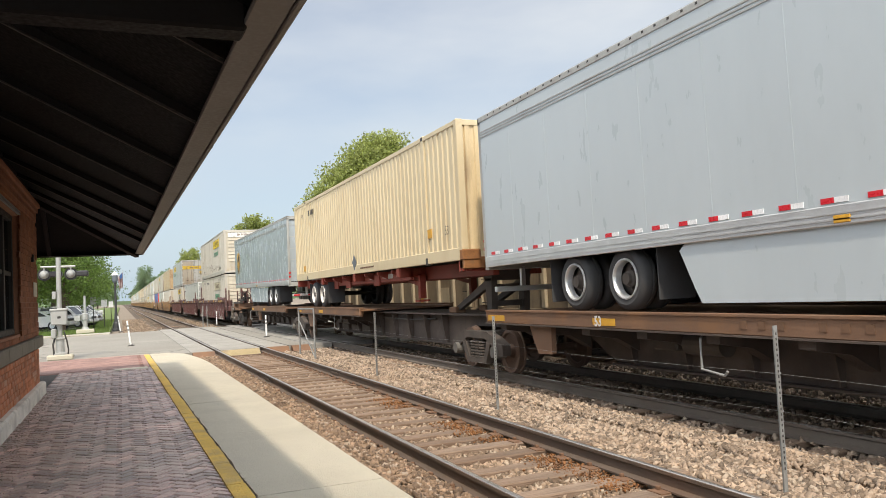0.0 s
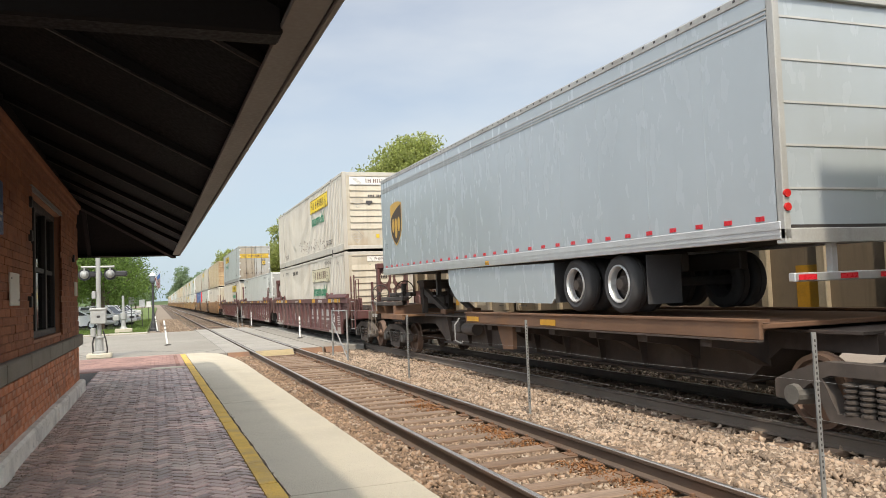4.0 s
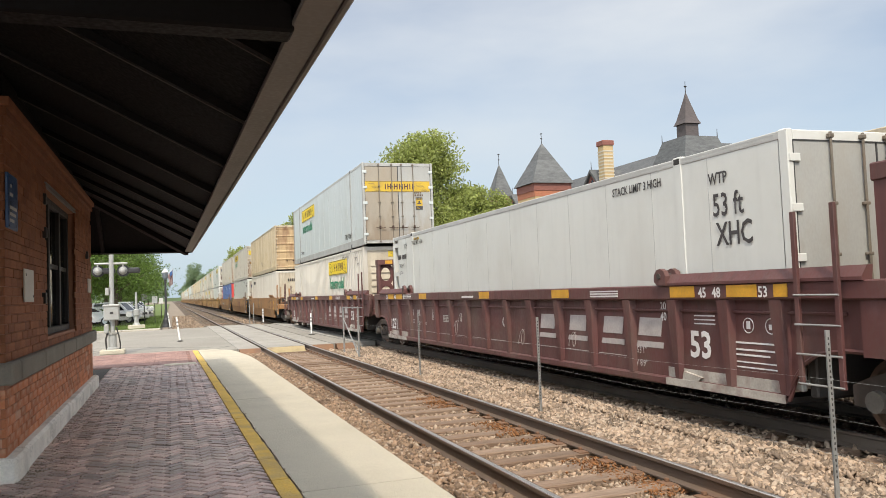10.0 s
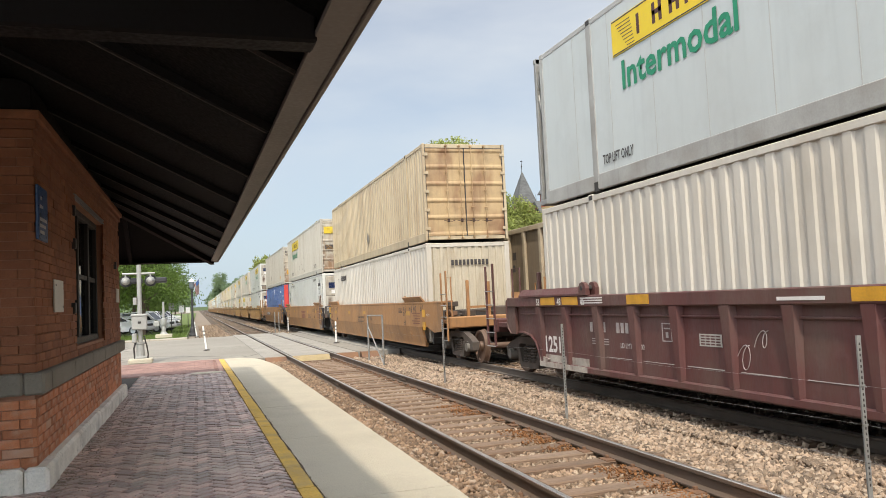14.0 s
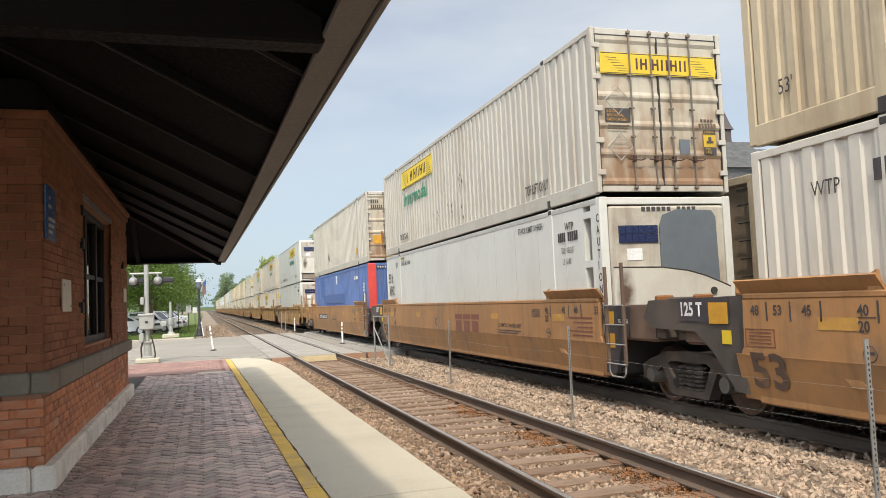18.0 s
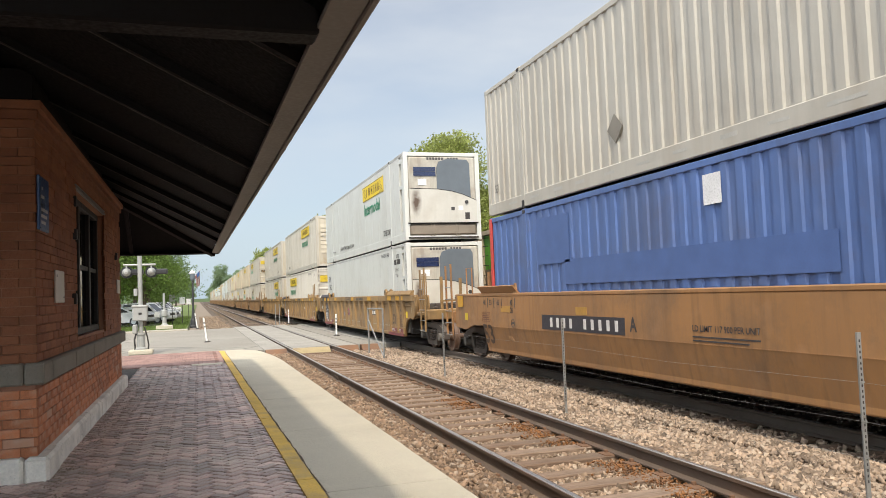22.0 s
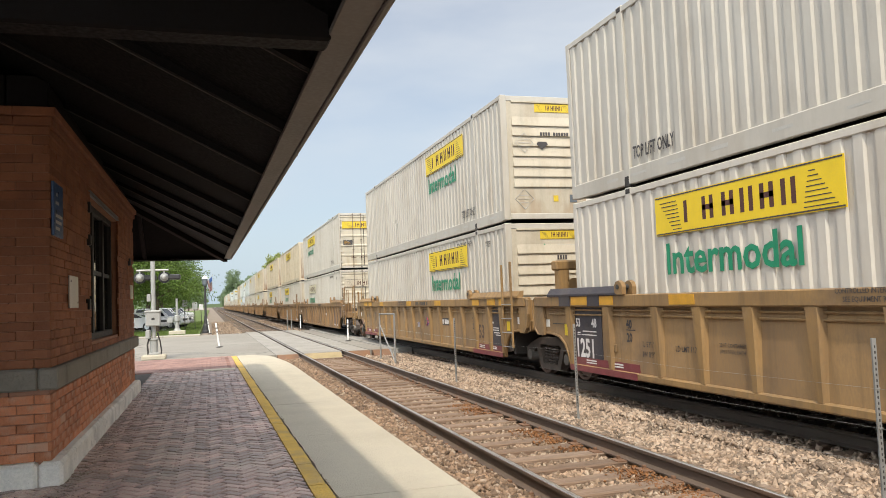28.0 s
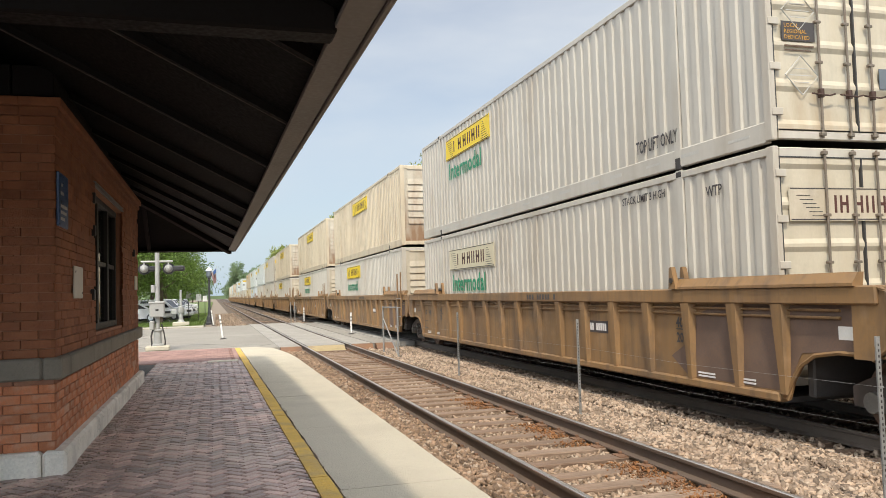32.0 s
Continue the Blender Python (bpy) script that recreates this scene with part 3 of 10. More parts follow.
        fs = [tuple(range(n)), tuple(range(n, 2 * n))[::-1]] + [(i, n + i, n + (i + 1) % n, (i + 1) % n) for i in range(n)]
        return self.add(vs, fs)

    def sheet(self, rows):
        """A skin through rows of equally many points."""
        m = len(rows[0])
        vs = [p for r in rows for p in r]
        return self.add(vs, [(i * m + j, i * m + j + 1, (i + 1) * m + j + 1, (i + 1) * m + j) for i in range(len(rows) - 1) for j in range(m - 1)])

    def mesh(self, name, mat, smooth=False):
        me = bpy.data.meshes.new(name)
        me.from_pydata(self.v, [], self.f)
        bm = bmesh.new()
        bm.from_mesh(me)
        bmesh.ops.recalc_face_normals(bm, faces=bm.faces)
        bm.to_mesh(me)
        bm.free()
        me.materials.append(mat)
        if smooth:
            me.shade_smooth()
            me.set_sharp_from_angle(angle=radians(40))
        return me


def thing(name, label, category, group="", kind="", at=(0, 0, 0)):
    ob = new(name)
    ob.empty_display_size = 0.2
    ob.matrix_basis = Matrix.Translation(at)
    return tagged(ob, label, category, group, kind)


def part(name, shape, mat, parent, label="", smooth=False):
    ob = new(name, shape.mesh(name, mat, smooth))
    ob.parent = parent
    return tagged(ob, label)


def piece(name, mesh, parent, at):
    ob = new(name, mesh)
    ob.parent = parent
    ob.matrix_basis = at
    return ob


def solid(name, shape, mat, label, category, kind="", group="", smooth=False):
    return tagged(new(name, shape.mesh(name, mat, smooth)), label, category, group, kind)


def lettering(text, size, mat, parent, m, name="lettering", thick=0.0, squeeze=1.0):
    """Flat letters in the x-y plane of m, standing 3 mm proud."""
    cu = bpy.data.curves.new(name, "FONT")
    cu.body, cu.size, cu.resolution_u, cu.offset = text, size, 2, thick
    tmp = bpy.data.objects.new(name, cu)
    me = bpy.data.meshes.new_from_object(tmp)
    bpy.data.objects.remove(tmp)
    me.transform(m @ Matrix.Diagonal((squeeze, 1, 1, 1)))
    me.materials.clear()
    me.materials.append(mat)
    ob = new(name, me)
    ob.parent = parent
    return ob


def bulk(name, verts, faces, mat, label, category, kind="stuff", parent=None):
    """Many small alike bodies in one mesh, from numpy arrays of quads or triangles."""
    me = bpy.data.meshes.new(name)
    nv, nf, k = len(verts), len(faces), faces.shape[1]
    me.vertices.add(nv)
    me.vertices.foreach_set("co", np.asarray(verts, dtype=np.float32).ravel())
    me.loops.add(nf * k)
    me.loops.foreach_set("vertex_index", np.asarray(faces, dtype=np.int32).ravel())
    me.polygons.add(nf)
    me.polygons.foreach_set("loop_start", np.arange(0, nf * k, k, dtype=np.int32))
    me.update(calc_edges=True)
    me.validate()
    me.materials.append(mat)
    ob = new(name, me)
    ob.parent = parent
    return tagged(ob, label, category, "", kind)


def scatter(base_v, base_f, places, sizes, rng, squash=(1, 1, 1), wobble=0.0, flat_turn=False):
    """Copies of one small body at places, randomly turned and sized: arrays of vertices and faces."""
    n, m = len(places), len(base_v)
    q = rng.normal(size=(n, 4))
    if flat_turn:
        q[:, 1:3] *= 0.25
    q /= np.linalg.norm(q, axis=1)[:, None]
    w, x, y, z = q.T
    rot = np.stack([1 - 2 * (y * y + z * z), 2 * (x * y - z * w), 2 * (x * z + y * w), 2 * (x * y + z * w), 1 - 2 * (x * x + z * z),
                    2 * (y * z - x * w), 2 * (x * z - y * w), 2 * (y * z + x * w), 1 - 2 * (x * x + y * y)], -1).reshape(n, 3, 3)
    v = np.repeat(np.asarray(base_v, float)[None] * np.asarray(squash), n, 0)
    if wobble:
        v *= 1 + rng.uniform(-wobble, wobble, size=v.shape)
    v = np.einsum("nij,nmj->nmi", rot, v * np.asarray(sizes)[:, None, None]) + np.asarray(places)[:, None]
    f = (np.asarray(base_f)[None] + (np.arange(n) * m)[:, None, None]).reshape(-1, len(base_f[0]))
    return v.reshape(-1, 3), f


ROCK_V = [(-1, -.8, -.6), (.9, -1, -.5), (1, .8, -.7), (-.8, 1, -.5), (-.7, -.6, .7), (.6, -.7, .6), (.7, .6, .5), (-.5, .7, .8)]
ROCK_F = [(3, 2, 1, 0), (4, 5, 6, 7), (0, 1, 5, 4), (1, 2, 6, 5), (2, 3, 7, 6), (3, 0, 4, 7)]

PLATFORM_Z = 0.15
TRACK_X = (0.0, 4.02, 8.05)
ROAD_Y = (27.2, 50.0)

# ---- ground ----
solid("ground", Shape().box(-2500, 2500, -600, 4500, -1.2, -0.34), dirt, "dusty gravel ground reaching the horizon", "ground", "structure")
bed = Shape()
for cx in TRACK_X:
    bed.prism([(cx - 2.05, -0.36), (cx - 1.5, -0.236), (cx + 1.5, -0.236), (cx + 2.05, -0.36)], "y", -60, ROAD_Y[0] - 0.3)
    bed.prism([(cx - 2.05, -0.36), (cx - 1.5, -0.2), (cx + 1.5, -0.2), (cx + 2.05, -0.36)], "y", ROAD_Y[1] + 0.3, 1500)
solid("ballast_bed", bed, ballast_base, "brown grey ballast bed under the tracks", "ballast bed", "structure")
road = Shape().prism([(-60, -0.33), (-60, -0.03), (-1.6, -0.02), (-1.6, -0.33)], "y", *ROAD_Y)
road.prism([(9.8, -0.33), (9.8, -0.03), (60, -0.03), (60, -0.33)], "y", *ROAD_Y)
road.prism([(1.65, -0.33), (1.65, -0.02), (2.35, -0.02), (2.35, -0.33)], "y", *ROAD_Y)
road.prism([(5.7, -0.33), (5.7, -0.02), (6.35, -0.02), (6.35, -0.33)], "y", *ROAD_Y)
solid("road", road, asphalt, "pale worn asphalt road over the level crossing", "road", "structure")
walkway = Shape().box(-40, -2.2, 25.25, 27.4, -0.1, 0.03, 0.02).box(-40, -4.3, 49.2, 50.8, -0.1, 0.05, 0.02)
solid("pavement", walkway, footway, "pale concrete footway along the road", "pavement", "structure")
curb = Shape().box(-40, -2.25, 25.21, 25.33, -0.2, 0.1, 0.02)
solid("kerb", curb, footway, "concrete kerb at the edge of the road", "kerb", "structure")
lawn = Shape().box(-60, -4.4, 51.0, 420, -0.3, -0.02)
solid("lawn", lawn, grass_ground, "mown green lawn beside the tracks", "lawn", "structure")
solid("car_park", Shape().box(-40, -6.2, 63, 122, -0.2, 0.0), asphalt, "grey asphalt car park beside the lawn", "car park", "structure")
rng = np.random.default_rng(3)
n = 26000
gp = np.stack([rng.uniform(-9.5, -4.45, n), 51 + 45 * rng.random(n) ** 1.6, np.full(n, -0.02)], -1)
gv, gf = scatter([(-.16, 0, 0), (.16, 0, 0), (0.05, .1, 1)], [(0, 1, 2)], gp, rng.uniform(0.05, 0.12, n), rng, flat_turn=True)
bulk("grass", gv, gf, grass_blade, "short green grass blades on the lawn", "grass")

# crossing panels between and beside the rails
for cx in TRACK_X:
    panels = thing("crossing_panels", "grey concrete crossing panels set between the rails", "crossing", "crossing panels", "structure", (cx, 0, 0))
    k, y = 0, ROAD_Y[0]
    while y < ROAD_Y[1] - 0.1:
        part("panel", Shape().box(-0.66, 0.66, y, y + 2.4, -0.25, -0.012, 0.012), panel_concrete, panels)
        for s in (-1, 1):
            part("panel", Shape().box(*sorted((s * 0.86, s * 1.58)), y, y + 2.4, -0.25, -0.012, 0.012), panel_concrete, panels)
        y += 2.42
wedge = Shape()
for cx in (0.0,):
    wedge.prism([(ROAD_Y[0] - 0.45, -0.2), (ROAD_Y[0] - 0.02, -0.2), (ROAD_Y[0] - 0.02, -0.03)], "x", -0.62, 0.62)
solid("crossing_ramp", wedge, ramp_paint, "worn pale yellow ramp at the end of the crossing", "ramp", "structure")
rw = Shape()
for a, b in ((-1.55, -0.86), (0.86, 1.58), (1.7, 2.3)):
    rw.prism([(ROAD_Y[0] - 0.5, -0.2), (ROAD_Y[0] - 0.02, -0.2), (ROAD_Y[0] - 0.02, -0.02), (ROAD_Y[0] - 0.3, -0.02)], "x", a, b)
solid("crossing_edge", rw, flat_rust, "rusty steel edge of the crossing", "crossing edge", "structure")

# ---- tracks ----
RAIL = [(-0.07, -0.17), (0.07, -0.17), (0.07, -0.155), (0.014, -0.135), (0.012, -0.05), (0.036, -0.037), (0.036, -0.009), (-0.036, -0.009), (-0.036, -0.037), (-0.012, -0.05), (-0.014, -0.135), (-0.07, -0.155)]
tie_mesh = Shape().box(-1.3, 1.3, -0.115, 0.115, -0.36, -0.175, 0.012).mesh("sleeper", tie_wood)
plate_mesh = Shape().box(-0.18, 0.18, -0.095, 0.095, -0.175, -0.162).mesh("tie_plate", spike_rust)
spike_mesh = Shape().box(-0.02, 0.02, -0.02, 0.02, -0.165, -0.13, 0.006).mesh("spike", spike_rust)
for k, cx in enumerate(TRACK_X):
    track = thing("track", "standard gauge track with steel rails on timber sleepers", "railway track", "tracks", "structure", (cx, 0, 0))
    for s in (-0.753, 0.753):
        part("rail", Shape().prism([(s + a, b) for a, b in RAIL], "y", -60, 1500), rail_dark if k else rail_rust, track)
        part("rail_head", Shape().prism([(s - 0.024, -0.009), (s + 0.024, -0.009), (s + 0.016, -0.002), (s - 0.016, -0.002)], "y", -60, 1500), rail_head, track, "polished steel running surface")
    near = 44 if k == 0 else 30
    y0 = 3.0 if k == 0 else 5.0
    rr = random.Random(k)
    for i in range(near):
        y = y0 + i * 0.545
        if y > ROAD_Y[0] - 0.7:
            break
        piece("sleeper", tie_mesh, track, pose(rr.uniform(-0.04, 0.04), y, rr.uniform(-0.012, 0.006), 0, 0, rr.uniform(-1.2, 1.2)))
        if k == 0:
            for s in (-0.753, 0.753):
                piece("tie_plate", plate_mesh, track, pose(s, y, 0))
                for a, b in ((-0.095, 0.05), (0.095, -0.05)):
                    piece("spike", spike_mesh, track, pose(s + a, y + b, 0))
    rest = Shape()
    for j in range(-20, 700):
        y = y0 + j * 0.545
        if (0 <= j < near and y <= ROAD_Y[0] - 0.7) or ROAD_Y[0] - 0.7 < y < ROAD_Y[1] + 0.5 or (k and y > 200):
            continue
        rest.box(-1.3, 1.3, y - 0.115, y + 0.115, -0.36, -0.178)
    tagged(part("sleepers", rest, tie_wood, track, "weathered timber sleepers"), kind="stuff")
# rail joint bars and anchors on the near track
bars = thing("joint_bars", "rusty bolted rail joint bars", "rail joint", "", "structure")
for s in (-0.753, 0.753):
    for y in (17.4,):
        part("joint_bar", Shape().box(s - 0.034, s - 0.012, y - 0.3, y + 0.3, -0.12, -0.06, 0.008), rail_rust, bars)

# ballast stones
n = 135000
yy = 3.2 + 24.0 * rng.random(n) ** 1.7
xx = rng.uniform(-1.74, 2.6, n)
zz = np.full(n, -0.215)
between = np.abs(xx) < 1.32
zz[(xx > 1.5)] = -0.25
zz[between] = -0.238
gone = between & (np.abs(((yy - 3.0) / 0.545) % 1.0 - 0.5) > 0.275 + 0.05 * rng.random(n))
rail_near = (np.abs(np.abs(xx) - 0.753) < 0.09)
keep = ~(gone | rail_near)
sp = np.stack([xx, yy, zz + rng.uniform(-0.02, 0.025, n)], -1)[keep]
sizes = (0.014 + 0.031 * rng.random(len(sp)) ** 1.6) * np.where(between[keep], 0.78, 1.0)
old = sp[:, 0] < -0.8
inner = np.abs(sp[:, 0]) <= 0.8
for pick, mat, words in ((old, ballast_old, "dirty brown ballast stones beside the platform"), (inner, ballast_mid, "brown ballast stones between the rails"), (~(old | inner), ballast_stone, "loose brown and grey ballast stones")):
    sv, sf = scatter(ROCK_V, ROCK_F, sp[pick], sizes[pick] * (0.85 if mat is ballast_old else 1.05), rng, (1.15, 0.95, 0.66), 0.3)
    bulk("ballast_stones", sv, sf, mat, words, "ballast")
n = 3500
sp = np.stack([0.5 + 0.13 * rng.standard_normal(n), 4.2 + 9.0 * rng.random(n), -0.172 + rng.uniform(-0.01, 0.004, n)], -1)
sp = sp[(sp[:, 0] < 0.66) & (np.sin(sp[:, 1] * 2.1) + 0.6 * np.sin(sp[:, 1] * 5.3) > -0.2)]
sv, sf = scatter(ROCK_V, ROCK_F, sp, 0.004 + 0.008 * rng.random(len(sp)) ** 2.0, rng, (1.6, 1.6, 0.4), 0.26)
bulk("rust_scale", sv, sf, worn_orange, "orange rust scale on the sleepers inside the rail", "ballast")
n = 30000
sp = np.stack([rng.uniform(-1.7, -0.84, n), 2.5 + 24.2 * rng.random(n) ** 1.6, -0.172 + rng.uniform(-0.03, 0.012, n)], -1)
sv, sf = scatter(ROCK_V, ROCK_F, sp, 0.014 + 0.026 * rng.random(n) ** 2.0, rng, (1.15, 0.95, 0.66), 0.26)
bulk("ballast_stones", sv, sf, ballast_old, "dirty brown ballast stones over the sleeper ends", "ballast")
n = 14000
xx = rng.uniform(-1.74, 2.6, n)
yy = rng.uniform(-6.0, 3.3, n)
keep = ~(((np.abs(xx) < 1.32) & (np.abs(((yy - 3.0) / 0.545) % 1.0 - 0.5) > 0.34)) | (np.abs(np.abs(xx) - 0.753) < 0.09))
sp = np.stack([xx, yy, -0.226 + rng.uniform(-0.02, 0.02, n)], -1)[keep]
sv, sf = scatter(ROCK_V, ROCK_F, sp, 0.014 + 0.029 * rng.random(len(sp)) ** 2.0, rng, (1.15, 0.95, 0.66), 0.26)
bulk("ballast_stones", sv, sf, ballast_stone, "loose ballast stones beside the platform", "ballast")
n = 17000
sp = np.stack([rng.uniform(2.3, 2.8, n), 3.5 + 23.0 * rng.random(n) ** 1.6, -0.185 + rng.uniform(-0.03, 0.012, n)], -1)
sv, sf = scatter(ROCK_V, ROCK_F, sp, 0.016 + 0.028 * rng.random(n) ** 2.0, rng, (1.15, 0.95, 0.66), 0.26)
bulk("ballast_stones", sv, sf, ballast_stone, "loose brown ballast stones along the second track", "ballast")
n = 9000
sp = np.stack([rng.uniform(2.5, 6.2, n), 4 + 24 * rng.random(n) ** 1.3, -0.21 + rng.uniform(-0.02, 0.03, n)], -1)
sv, sf = scatter(ROCK_V, ROCK_F, sp, rng.uniform(0.02, 0.045, n), rng, (1.1, 0.9, 0.7), 0.28)
bulk("ballast_stones", sv, sf, ballast_stone, "loose ballast stones under the train", "ballast")
n = 14000
sp = np.stack([rng.uniform(-3.6, 2.6, n), 50.6 + 50 * rng.random(n) ** 1.5, -0.2 + rng.uniform(-0.1, 0.0, n)], -1)
sv, sf = scatter(ROCK_V, ROCK_F, sp, rng.uniform(0.02, 0.042, n), rng, (1.15, 0.95, 0.6), 0.26)
bulk("ballast_stones", sv, sf, ballast_stone, "loose ballast stones beyond the crossing", "ballast")

# ---- platform ----
EDGE_X = -1.69


def strip_x(y):
    """The middle of the yellow strip, which runs a little askew."""
    return -2.91 - 0.0105 * (y - 15)


solid("platform_base", Shape().box(-14, EDGE_X - 0.06, -30, 22.0, -0.34, PLATFORM_Z - 0.07), concrete, "concrete platform foundation", "platform", "structure")
edge = thing("platform_edge", "pale worn concrete platform edge in long slabs", "platform edge", "", "structure")
erng = random.Random(12)
y = -12.0
while y < 25.2:
    y1 = min(y + 3.05, 25.2)
    left, right = [], []
    m = 16
    for k in range(m + 1):
        yy = y + 0.006 + (y1 - y - 0.012) * k / m
        left.append((strip_x(yy) + 0.095 + erng.uniform(-0.012, 0.012), yy))
        back = max(0.0, yy - 19.6) / 5.6
        right.append((EDGE_X - 0.42 * back ** 2.0 - (0.4 * max(0.0, back - 0.86) / 0.14 if back > 0.86 else 0.0) + erng.uniform(-0.004, 0.004), yy))
    part("slab", Shape().prism(left + right[::-1], "z", PLATFORM_Z - 0.13, PLATFORM_Z + erng.uniform(-0.003, 0.002)), concrete, edge)
    y += 3.05
strip = thing("tactile_strip", "worn yellow warning strip along the platform", "warning strip", "", "structure")
y = -6.0
while y < 25.0:
    y1 = min(y + 0.908, 25.1)
    pts = [(strip_x(y) - 0.072, y), (strip_x(y) + 0.072 + erng.uniform(-0.006, 0.006), y), (strip_x(y + 0.45) + 0.074 + erng.uniform(-0.008, 0.008), (y + y1) / 2), (strip_x(y1) + 0.072 + erng.uniform(-0.006, 0.006), y1), (strip_x(y1) - 0.072, y1)]
    part("plate", Shape().prism(pts, "z", PLATFORM_Z - 0.08, PLATFORM_Z + 0.008 + erng.uniform(-0.003, 0.003)), yellow_line, strip)
    y += 0.914
g = np.random.default_rng(31)
n = 1500
wy = 3 + 18 * g.random(n)
wp = np.stack([-2.91 - 0.0105 * (wy - 15) + 0.086 + g.normal(0, 0.008, n), wy, np.full(n, PLATFORM_Z - 0.006)], -1)
wv, wf = scatter([(-.3, 0, 0), (.3, 0, 0), (0.2, .2, 0.8)], [(0, 1, 2)], wp, g.uniform(0.012, 0.035, n), g)
bulk("joint_weeds", wv, wf, dirt, "dry weeds and dirt in the joint beside the strip", "weeds")

# herringbone pavers of the platform
bed = Shape().add([(-14, -12, 0), (strip_x(-12) + 0.09, -12, 0), (strip_x(25.6) + 0.09, 25.2, 0), (-14, 25.2, 0)], [(0, 1, 2, 3)])
bed.v = [(p[0], p[1], PLATFORM_Z - 0.075) for p in bed.v] + [(p[0], p[1], PLATFORM_Z - 0.014) for p in bed.v]
bed.f = [(0, 1, 2, 3), (4, 5, 6, 7), (0, 1, 5, 4), (1, 2, 6, 5), (2, 3, 7, 6), (3, 0, 4, 7)]
pavement = solid("platform_paving", bed, paver_joint, "purple red clay pavers laid in herringbone", "paving", "structure")
W, L = 0.102, 0.204
pav_mesh = Shape().box(0.008, L - 0.008, 0.008, W - 0.008, PLATFORM_Z - 0.06, PLATFORM_Z, 0.007).mesh("paver", paver)
c45 = math.cos(radians(45))
spots = []
for i in range(-190, 130):
    for j in range(-80, 60):
        bx, by = (i + 2 * j) * W, (i - 2 * j) * W
        for px, py, turn in ((bx, by, 0), (bx + 2 * W, by - W, 90)):
            wx, wy = (px - py) * c45 - 6.0, (px + py) * c45 + 10.0
            if -7.6 < wx < strip_x(wy) and -5.0 < wy < 20.2 and wx > -5.1 - (0 if wy > 7.8 else 2.6):
                spots.append((wx, wy, turn))
spots.sort(key=lambda q: (q[0] + 4.0) ** 2 + (q[1] - 6.0) ** 2)
prng = random.Random(5)
many = Shape()
for k, (wx, wy, turn) in enumerate(spots):
    dz, lean = prng.uniform(-0.005, 0.005), prng.uniform(-0.9, 0.9)
    m = pose(wx, wy, dz, prng.uniform(-1.0, 1.0), lean, 45 + turn)
    if turn:
        m = m @ Matrix.Translation((0, -W, 0))
    edge_x = strip_x(wy) - 0.078
    reach = max((m @ Vector(p)).x for p in ((0, 0, 0), (L, 0, 0), (L, W, 0), (0, W, 0)))
    if min((m @ Vector(p)).x for p in ((0, 0, 0), (L, 0, 0), (L, W, 0), (0, W, 0))) > edge_x - 0.02:
        continue
    if k < 330 and reach < edge_x:
        piece("paver", pav_mesh, pavement, m)
    else:
        vs = [m @ Vector(p) for p in ((0.012, 0.012, PLATFORM_Z), (L - 0.012, 0.012, PLATFORM_Z), (L - 0.012, W - 0.012, PLATFORM_Z), (0.012, W - 0.012, PLATFORM_Z))]
        lo = [m @ Vector((p[0], p[1], PLATFORM_Z - 0.012)) for p in ((0.009, 0.009), (L - 0.009, 0.009), (L - 0.009, W - 0.009), (0.009, W - 0.009))]
        for p in vs + lo:
            p.x = min(p.x, edge_x)
        many.add(vs + lo, [(0, 1, 2, 3), (0, 4, 5, 1), (1, 5, 6, 2), (2, 6, 7, 3), (3, 7, 4, 0)])
tagged(part("pavers", many, paver, pavement, "purple red clay pavers"), kind="stuff")
apron = thing("red_apron", "red paver apron at the end of the platform", "paving", "", "structure")
part("slab", Shape().box(-12, -3.07, 20.3, 25.2, PLATFORM_Z - 0.03, PLATFORM_Z + 0.004, 0.004), red_paving, apron)
ap = Shape()
for i in range(47):
    for j in range(44):
        x0 = -3.08 - 0.204 * (j + 1) + (0.1 if i % 2 else 0)
        if x0 < -3.3 or j > 0:
            ap.box(x0 + 0.003, min(x0 + 0.201, -3.075), 20.35 + i * 0.102 + 0.003, 20.35 + i * 0.102 + 0.099, PLATFORM_Z - 0.01, PLATFORM_Z + 0.012)
tagged(part("pavers", ap, red_paving, apron, "red clay pavers"), kind="stuff")
solid("threshold_slab", Shape().box(-3.85, -3.12, 19.9, 20.35, PLATFORM_Z - 0.02, PLATFORM_Z + 0.014, 0.005), concrete, "pale concrete slab let into the paving", "slab", "structure")
n = 1700
gy = 6.5 + 10 * g.random(n)
gp = np.stack([-4.96 + np.abs(g.normal(0, 0.22, n)) * (0.5 + g.random(n)), gy, np.full(n, PLATFORM_Z + 0.003)], -1)
gv, gf = scatter(ROCK_V, ROCK_F, gp, g.uniform(0.002, 0.007, n), g, (1.1, 0.9, 0.6), 0.28)
bulk("grit", gv, gf, dirt, "pale grit and dirt along the wall foot", "grit")

# ---- station building ----
WX, Y0, Y1 = -5.07, 7.95, 16.1
LEDGE = (1.0, 1.2)
WIN = (10.5, 13.5, 1.32, 3.12)
EAVE_X, EAVE_Z, EAVE_Y, PITCH = -3.02, 2.8, 19.0, 0.52


def soffit_z(x):
    return EAVE_Z + (EAVE_X - x) * PITCH


